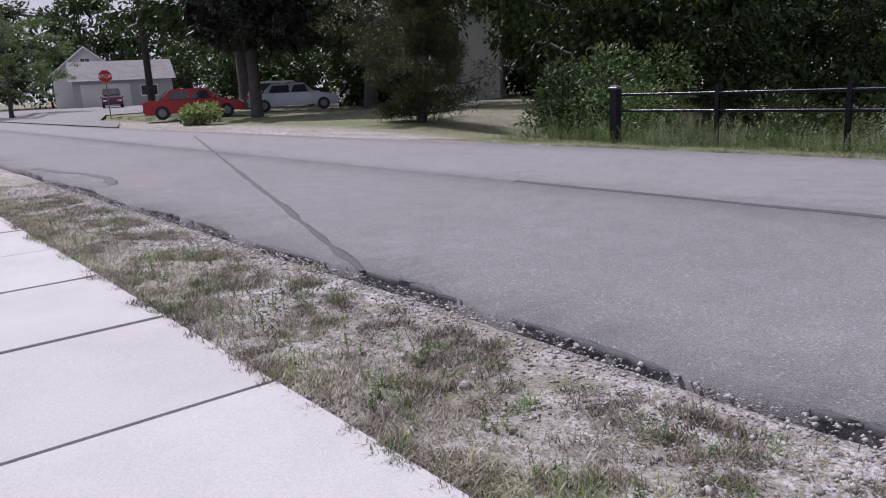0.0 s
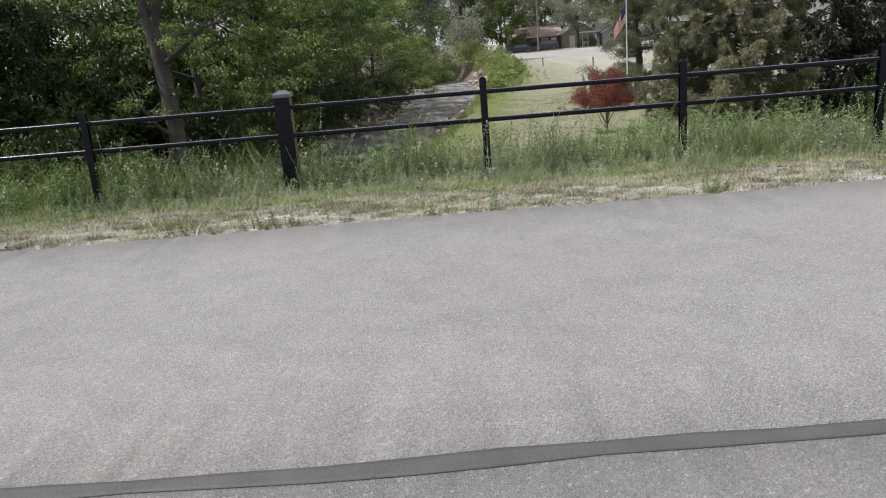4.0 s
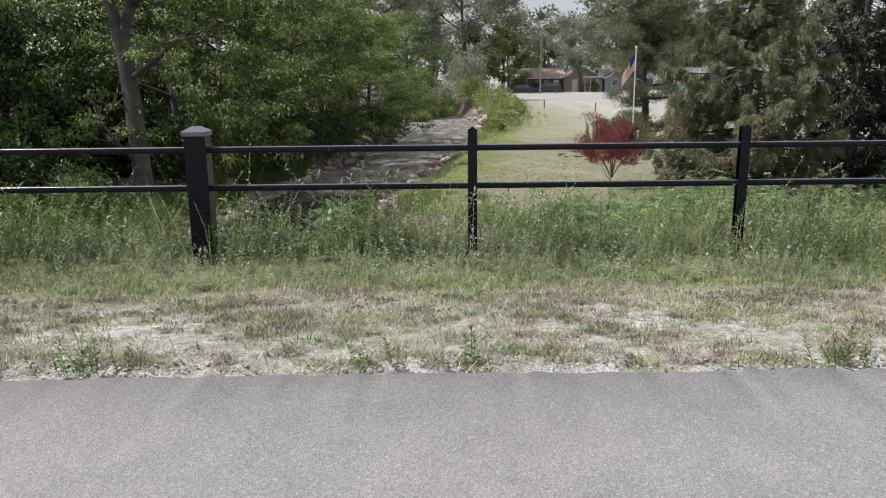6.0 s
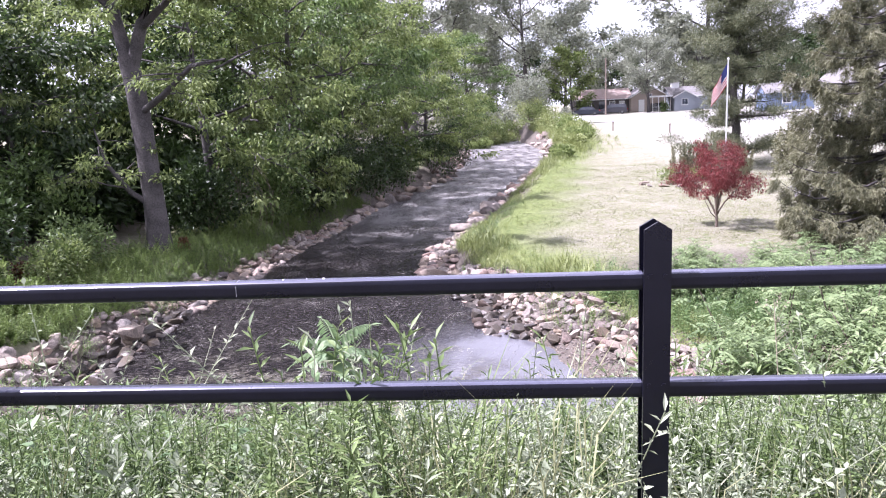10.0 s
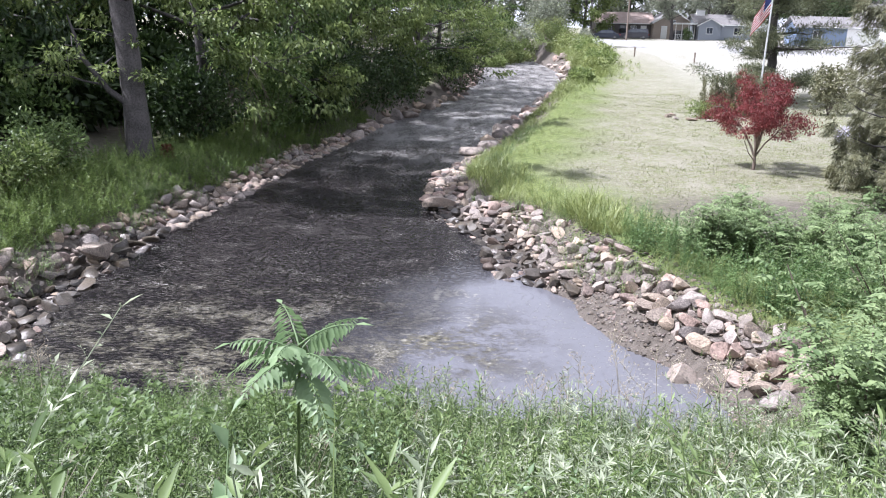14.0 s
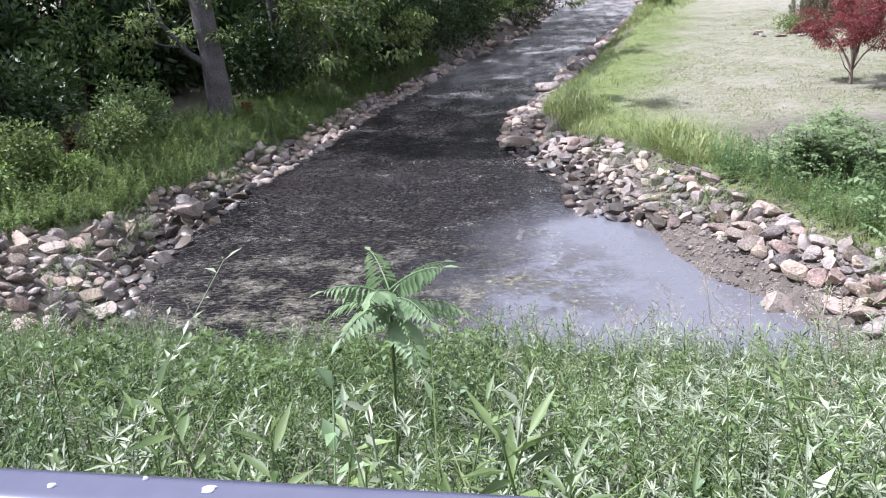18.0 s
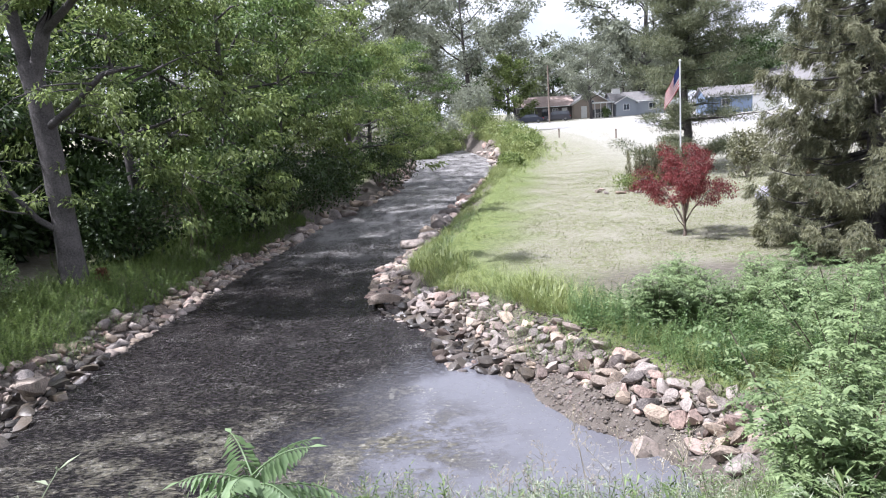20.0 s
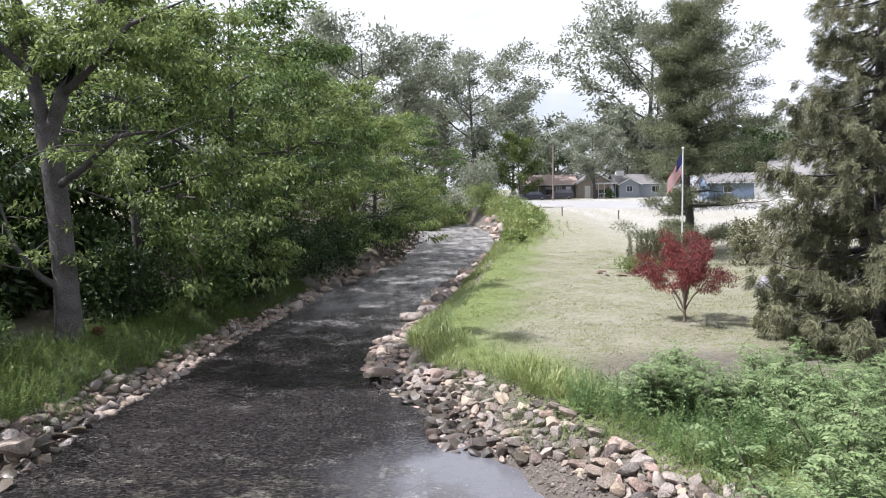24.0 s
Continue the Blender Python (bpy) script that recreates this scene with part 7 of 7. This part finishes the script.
car("white_suv", (-42.8, 9.2, fz(-42.8, 9.2) + 0.02), 62, paint("white_paint_car", (0.62, 0.62, 0.64), 0.1), "white estate car behind the silver sedan", 4.7, 1.62, True)
car("minivan", (-74.5, 7.6, fz(-74.5, 7.6) + 0.05), -15, paint("maroon_paint", (0.10, 0.03, 0.05)), "dark maroon minivan before the garage", 4.8, 1.75, True)

# ---- the far street and its furniture ----
M_street = mat("far_street", (0.22, 0.215, 0.21), (0.31, 0.305, 0.30), scale=0.4, fine=8, rough=0.9, bump=0.1)
t = np.linspace(0, 1, 40)
mid_x = np.interp(t, [0, 0.25, 0.5, 0.75, 1], [-6, 13, 19, 31, 62])
mid_y = np.interp(t, [0, 0.25, 0.5, 0.75, 1], [168, 128, 108, 88, 74])
wid = np.interp(t, [0, 0.3, 0.6, 1], [4, 8, 11, 9])
ring = []
for sgn in (-1, 1):
    xs, ys = mid_x + 0.45 * sgn * wid, mid_y + 0.9 * sgn * wid
    ring.append(np.stack([xs, ys, height(xs, ys) + 0.05], 1))
rows = [ring[0] + (ring[1] - ring[0]) * f for f in np.linspace(0, 1, 9)]
for r_ in rows:
    r_[:, 2] = height(r_[:, 0], r_[:, 1]) + 0.05
for r_ in (rows[0], rows[-1]):
    r_[:, 2] -= 0.4
k = 40
i = np.arange(k - 1)
me = mesh_np("far_street", np.concatenate(rows), np.concatenate([np.stack([q * k + i, q * k + i + 1, (q + 1) * k + i + 1, (q + 1) * k + i], 1) for q in range(8)]), M_street)
tagged(new("far_street", me), "pale sunlit street before the far houses", "road", kind="structure")

M_wood = mat("weathered_wood", (0.13, 0.10, 0.08), (0.26, 0.21, 0.17), scale=3, fine=30, rough=0.9, bump=0.5)
M_wire = mat("wire", (0.02, 0.02, 0.02), (0.04, 0.04, 0.04), rough=0.6, bump=0)


def utility_pole(place, h, r, label, arm=True, m=None):
    root = thing("utility_pole", place, label, "pole")
    part("pole", cyl(r, r * 0.7, -0.3, h, n=10), m or M_wood, root)
    if arm:
        part("crossarm", box(-1.1, 1.1, -0.06, 0.06, h - 1.0, h - 0.87, 0.01), m or M_wood, root)
        for x in (-1.0, -0.4, 0.4, 1.0):
            part("insulator", cyl(0.04, 0.03, h - 0.87, h - 0.72, x=x, n=8), M_glass, root)
    return root


M_darkwood = mat("dark_pole", (0.014, 0.012, 0.011), (0.035, 0.03, 0.028), scale=3, fine=30, rough=0.9, bump=0.5)
utility_pole((-56.0, 5.2, fz(-56, 5)), 11.5, 0.28, "tall dark wooden utility pole at the street corner", m=M_darkwood)
utility_pole((20.6, 122, fz(20.6, 122)), 9.0, 0.14, "slim grey wooden utility pole by the far street", False)
wires = thing("overhead_wires", (-56.0, 5.2, 10.8), "thin black overhead wires from the pole", "wires")
for dy in (-0.8, 0.0, 0.8):
    tt = np.linspace(0, 1, 14)[:, None]
    p = np.array([0, dy, 0.2]) + np.array([-60.0, -26.0 + dy, -0.5]) * tt + np.array([0, 0, -6.0]) * tt * (1 - tt)
    part("wire", mesh_np("wire", *tubes([(p, np.full(14, 0.03))], 4), M_wire), None, wires)

# stop sign
sign = thing("stop_sign", (-47.2, -0.2, fz(-47.2, -0.2)), "red octagonal stop sign on a thin leaning post", "sign", turn=-12)
part("post", box(-0.03, 0.03, -0.03, 0.03, -0.2, 2.85, 0.004), M_wood, sign)
M_signred, M_signwhite = mat("sign_red", (0.36, 0.012, 0.015), (0.45, 0.02, 0.025), rough=0.5, bump=0), mat("sign_white", (0.75, 0.75, 0.75), (0.82, 0.82, 0.82), rough=0.5, bump=0)
face = Matrix.Translation((0.05, 0, 2.5)) @ Matrix.Rotation(radians(90), 4, "Y")
plate = part("border", cyl(0.41, 0.41, -0.008, 0.008, n=8, m=face @ Matrix.Rotation(radians(22.5), 4, "Z")), M_signwhite, sign)
part("plate", cyl(0.385, 0.385, -0.008, 0.012, n=8, m=face @ Matrix.Rotation(radians(22.5), 4, "Z")), M_signred, sign)
txt = bpy.data.curves.new("lettering", "FONT")
txt.body, txt.size, txt.align_x, txt.align_y, txt.extrude = "STOP", 0.30, "CENTER", "CENTER", 0.004
txt.materials.append(M_signwhite)
lt = new("lettering", txt)
lt.parent = sign
lt.matrix_basis = pose(0.07, 0, 2.5, 90, 0, 90)

# ---- west side, by the corner ----
garage = house((-85, 6.8, fz(-84, 8) + 0.05), 75, "grey-roofed house with a wide white garage door", 9.8, 9, 2.8, 4.7, siding("pale_grey_siding", (0.36, 0.36, 0.38)), M_shingle, False, ((7.4, 1.0, 1.6, 1.0),), ((0.7, 4.8, 2.3, M_door),))
house((-91.5, 6.4, fz(-90, 7) + 0.05), 75, "white gabled wing with a small shuttered window", 7, 9, 3.6, 6.4, M_offwhite, M_shingle, True, ((3.5, 4.3, 0.9, 0.9),))
house((-39.5, 11.5, fz(-36, 14)), 44, "tall white house behind the pine", 9.5, 8, 5.2, 7.0, M_offwhite, M_shingle, False, ((6.7, 0.7, 0.9, 1.6), (6.7, 3.2, 0.9, 1.2), (2.6, 0.7, 1.0, 1.6), (2.6, 3.2, 1.0, 1.2)), ((0.6, 1.0, 2.1, M_dark_siding),))
tree("corner_pine", (-18.7, 1.5, gz(-18.7, 1.5) - 0.05), pine_meshes(8.8, 1.95, 16, 60000, 0.07, 0.2, profile=((0, 0.3, 0.6, 1), (1.0, 0.95, 0.7, 0.2)), m=M_corner), "dark full pine growing close to the road")
dark_tree = tree_parts(13, 5.6, 0.34, 14000, 0.40, M_leaf_shaded, 44, start=0.26, limbs=14, droop=0.3, clump=0.13)
tree("dark_spruce", (-31.0, 1.6, gz(-31, 1.6) - 0.05), spruce_meshes(15, 3.7, 14, 20, 9, 1100, gap=0.24, big=2.1, m=M_needle_dark), "huge dark spruce standing over the parked cars", 40)
tree("shade_tree", (-43.5, 7.0, gz(-43.5, 7) - 0.05), dark_tree, "large dark shade tree over the parked cars", 160, 1.1)
tree("street_tree", (-70, -1.5, gz(-70, -1.5)), wood_a, "broad green tree at the street corner", 250, 0.75)
tree("shade_tree", (-31.8, 8.2, gz(-31.8, 8.2) - 0.05), dark_tree, "large dark shade tree beside the white house", 30, 0.8)
bush("flower_bed", (-29.2, -1.7, gz(-29.2, -1.7)), (1.3, 1.0, 0.75), 1800, 0.2, M_leaf_bright, "low yellow-green flowering plants by the drive", "plants", seed=201)
bush("roadside_bush", (-12.6, 2.2, gz(-12.6, 2.2)), (1.9, 1.7, 2.5), 4200, 0.17, M_leaf_shaded, "tall tangled bush at the end of the fence", seed=202, lobes=14)
bush("roadside_bush", (-11.4, 2.2, gz(-11.4, 2.2)), (1.4, 1.4, 1.7), 3000, 0.15, M_leaf, "tangled green bush behind the fence end", seed=203, lobes=14)
bush("roadside_bush", (-13.2, 4.6, gz(-13.2, 4.6)), (1.6, 1.5, 2.8), 3200, 0.17, M_leaf_shaded, "tall tangled bush at the end of the fence", seed=204, lobes=14)
far_tree = tree_parts(16, 6.0, 0.34, 4800, 0.9, M_leaf_shaded, 61, start=0.14, limbs=12, droop=0.2, clump=0.13, sides=4)
row_tree = tree_parts(20, 7.4, 0.36, 3200, 0.95, M_leaf_hazed, 79, start=0.16, limbs=12, droop=-0.2, clump=0.10, sides=4)
for i, (tx, ty, s) in enumerate(((-105, 2, 0.8), (-108, 14, 0.95), (-104, 26, 0.85), (-100, 38, 0.9), (-92, 46, 0.9), (-84, 52, 0.95), (-112, -12, 0.9), (-110, -26, 0.95), (-74, 40, 0.8), (-66, 34, 0.75), (-60, 42, 0.9), (-52, 36, 0.9), (-46, 28, 0.9))):
    tree("far_tree", (tx, ty, gz(tx, ty) - 0.1), far_tree, "dark green tree behind the corner houses", i * 77, s, "corner trees")

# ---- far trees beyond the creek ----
airy = tree_parts(22, 7.8, 0.42, 15000, 0.52, M_leaf_hazed, 71, start=0.24, limbs=15, droop=-0.35, clump=0.085, forks=3)
airy_b = tree_parts(20, 6.8, 0.36, 13500, 0.52, M_leaf_hazed, 78, start=0.2, limbs=15, droop=-0.25, clump=0.09, forks=3)
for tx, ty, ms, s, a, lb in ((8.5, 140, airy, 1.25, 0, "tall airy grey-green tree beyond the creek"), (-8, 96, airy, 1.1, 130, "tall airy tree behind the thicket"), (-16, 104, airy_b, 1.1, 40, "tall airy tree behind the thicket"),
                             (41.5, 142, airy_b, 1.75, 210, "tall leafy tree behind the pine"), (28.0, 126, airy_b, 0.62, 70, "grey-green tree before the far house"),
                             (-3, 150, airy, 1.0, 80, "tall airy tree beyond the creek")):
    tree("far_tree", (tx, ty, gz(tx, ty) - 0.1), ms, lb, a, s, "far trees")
tree("young_tree", (16.2, 134, gz(16, 134)), tree_parts(12, 3.0, 0.2, 5000, 0.5, M_leaf_bright, 83, start=0.1, limbs=13, droop=-0.3, clump=0.1), "narrow yellow-green tree by the far street", 0, 1.0)
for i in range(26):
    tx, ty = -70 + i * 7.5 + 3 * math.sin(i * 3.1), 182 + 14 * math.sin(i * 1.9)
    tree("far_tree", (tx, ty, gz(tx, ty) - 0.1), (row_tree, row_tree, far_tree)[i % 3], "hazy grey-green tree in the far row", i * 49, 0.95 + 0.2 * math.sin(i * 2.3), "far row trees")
for i, (tx, ty) in enumerate(((52, 112), (60, 104), (66, 90), (58, 78), (50, 124), (44, 142), (70, 70), (40, 150), (62, 58))):
    tree("far_tree", (tx, ty, gz(tx, ty) - 0.1), (far_tree, row_tree)[i % 2], "green tree behind the far gardens", i * 61, 0.62 + 0.1 * math.sin(i * 2.0), "garden trees")
for i, (bx, by, r0, h0) in enumerate(((6.6, 49, 0.9, 0.6), (8.3, 56, 1.2, 0.9), (9.6, 63, 1.4, 1.1), (10.0, 70, 1.6, 1.3), (10.2, 78, 1.8, 1.6), (9.4, 88, 2.2, 2.0), (8.4, 98, 2.6, 2.4), (8.0, 110, 3.0, 2.8))):
    bush("creek_brush", (bx, by, gz(bx, by)), (r0, r0 * 1.8, h0), 1700, 0.24, (M_leaf_bright, M_grass_lime)[i % 2], "bright green brush along the far creek", seed=220 + i, lobes=14)
for i, (bx, by, r0, h0) in enumerate(((0.6, 84, 1.6, 1.3), (1.6, 90, 1.8, 1.5), (2.8, 95, 1.8, 1.5), (4.2, 99, 2.0, 1.5), (2.2, 106, 2.4, 2.0), (-0.5, 112, 2.6, 2.4), (5.5, 107, 2.4, 2.2), (-3.5, 104, 2.6, 2.6), (2.5, 118, 3.0, 3.4))):
    bush("creek_brush", (bx, by, gz(bx, by)), (r0, r0, h0), 1500, 0.26, (M_leaf_bright, M_grass_lime)[i % 2], "bright green brush closing the far creek bend", seed=340 + i, lobes=12)
bush("round_shrub", (8.0, 116, gz(8, 116)), (3.4, 3.4, 6.0), 3400, 0.4, M_leaf_hazed, "rounded grey-green shrub beyond the creek bend", seed=240, lobes=12)
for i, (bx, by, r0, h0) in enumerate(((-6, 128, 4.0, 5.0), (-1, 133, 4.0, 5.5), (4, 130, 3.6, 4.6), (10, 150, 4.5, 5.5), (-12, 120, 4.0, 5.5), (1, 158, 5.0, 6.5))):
    bush("far_brush", (bx, by, gz(bx, by)), (r0, r0, h0), 1800, 0.5, (M_leaf_hazed, M_leaf_bright)[i % 2], "grey-green brush beyond the creek bend", seed=380 + i, lobes=14)
bush("round_shrub", (13.6, 112, gz(13.6, 112)), (1.2, 1.2, 1.6), 900, 0.25, M_leaf_hazed, "small round shrub by the far street", seed=241)
bush("round_shrub", (31.0, 127, gz(31, 127)), (0.9, 0.9, 1.6), 900, 0.2, M_leaf, "clipped dark shrub before the porch", seed=242)
for px, py, h0 in ((14.5, 76.5, 0.75), (18.6, 69.5, 0.7)):
    mk = thing("marker_post", (px, py, gz(px, py)), "short dark marker post on the lawn", "post")
    part("post", box(-0.06, 0.06, -0.06, 0.06, -0.1, h0, 0.01), M_wood, mk)
    part("top", box(-0.08, 0.08, -0.07, 0.07, h0, h0 + 0.16, 0.03), M_wood, mk)
for i in range(7):
    a = i * 0.5
    bx, by = 10.3 + 1.6 * math.cos(2.6 + a), 31.8 + 1.2 * math.sin(2.6 + a)
    tagged(part("edging_stone", rocks[i], None, at=pose(bx, by, gz(bx, by) + 0.04, 0, 0, i * 50) @ Matrix.Diagonal((0.4, 0.3, 0.25, 1))), "pale stone edging a garden bed", "stone", "bed edging stones")

# hedge and low growth that close the corner behind the houses
for i in range(12):
    hx_, hy_ = -98 - 4 * math.sin(i * 2.1), -40 + i * 8.0
    bush("hedge", (hx_, hy_, gz(hx_, hy_)), (4.5, 5.0, 7.0), 1700, 0.65, M_leaf_shaded, "dark green hedge behind the corner houses", seed=260 + i, lobes=10)
for i, (hx_, hy_) in enumerate(((-36.5, 11.8), (-49, 13.5), (-53, 11.5), (-46, 22), (-52, 27), (-58, 30), (-64, 33), (-36, 24), (-30, 26))):
    bush("hedge", (hx_, hy_, gz(hx_, hy_)), (3.4, 3.4, 3.6), 1800, 0.5, M_leaf_shaded, "dark green hedge behind the parked cars", seed=280 + i, lobes=10)

# droppings on the rail, bare hanging twigs, a rusty plant
for bx, by, s in ((1.43, 0.004, 0.006), (1.305, -0.002, 0.0035), (1.375, 0.012, 0.0022)):
    bm = bmesh.new()
    bmesh.ops.create_icosphere(bm, subdivisions=2, radius=1.0, matrix=Matrix.Translation((bx, by, RAIL_TOP + 0.0285)) @ Matrix.Rotation(0.5, 4, "Z") @ Matrix.Diagonal((s, s * 0.55, 0.0022, 1)))
    for v in bm.verts:
        v.co.x += 0.25 * s * math.sin(900 * v.co.y)
    tagged(part("bird_dropping", bm, M_drop), "white dried bird dropping on the rail", "dropping")
r_ = np.random.default_rng(77)
twigs = thing("hanging_twigs", (-6.3, 22.3, gz(-6.3, 22.3)), "pale bare twigs hanging from the thicket", "twigs")
for i in range(9):
    top = np.array([r_.uniform(-0.6, 0.6), r_.uniform(-0.5, 0.5), r_.uniform(1.6, 2.6)])
    t = np.linspace(0, 1, 7)[:, None]
    p = top + np.array([r_.uniform(-0.2, 0.8), r_.uniform(-0.5, 0.1), -top[2] * r_.uniform(0.7, 1.0)]) * t + np.array([0.35, -0.1, 0]) * np.sin(t * 3) + 0.05 * r_.normal(size=(7, 3))
    part("twig", mesh_np("twig", *tubes([(p, np.linspace(0.011, 0.005, 7))], 5), M_twig), None, twigs)
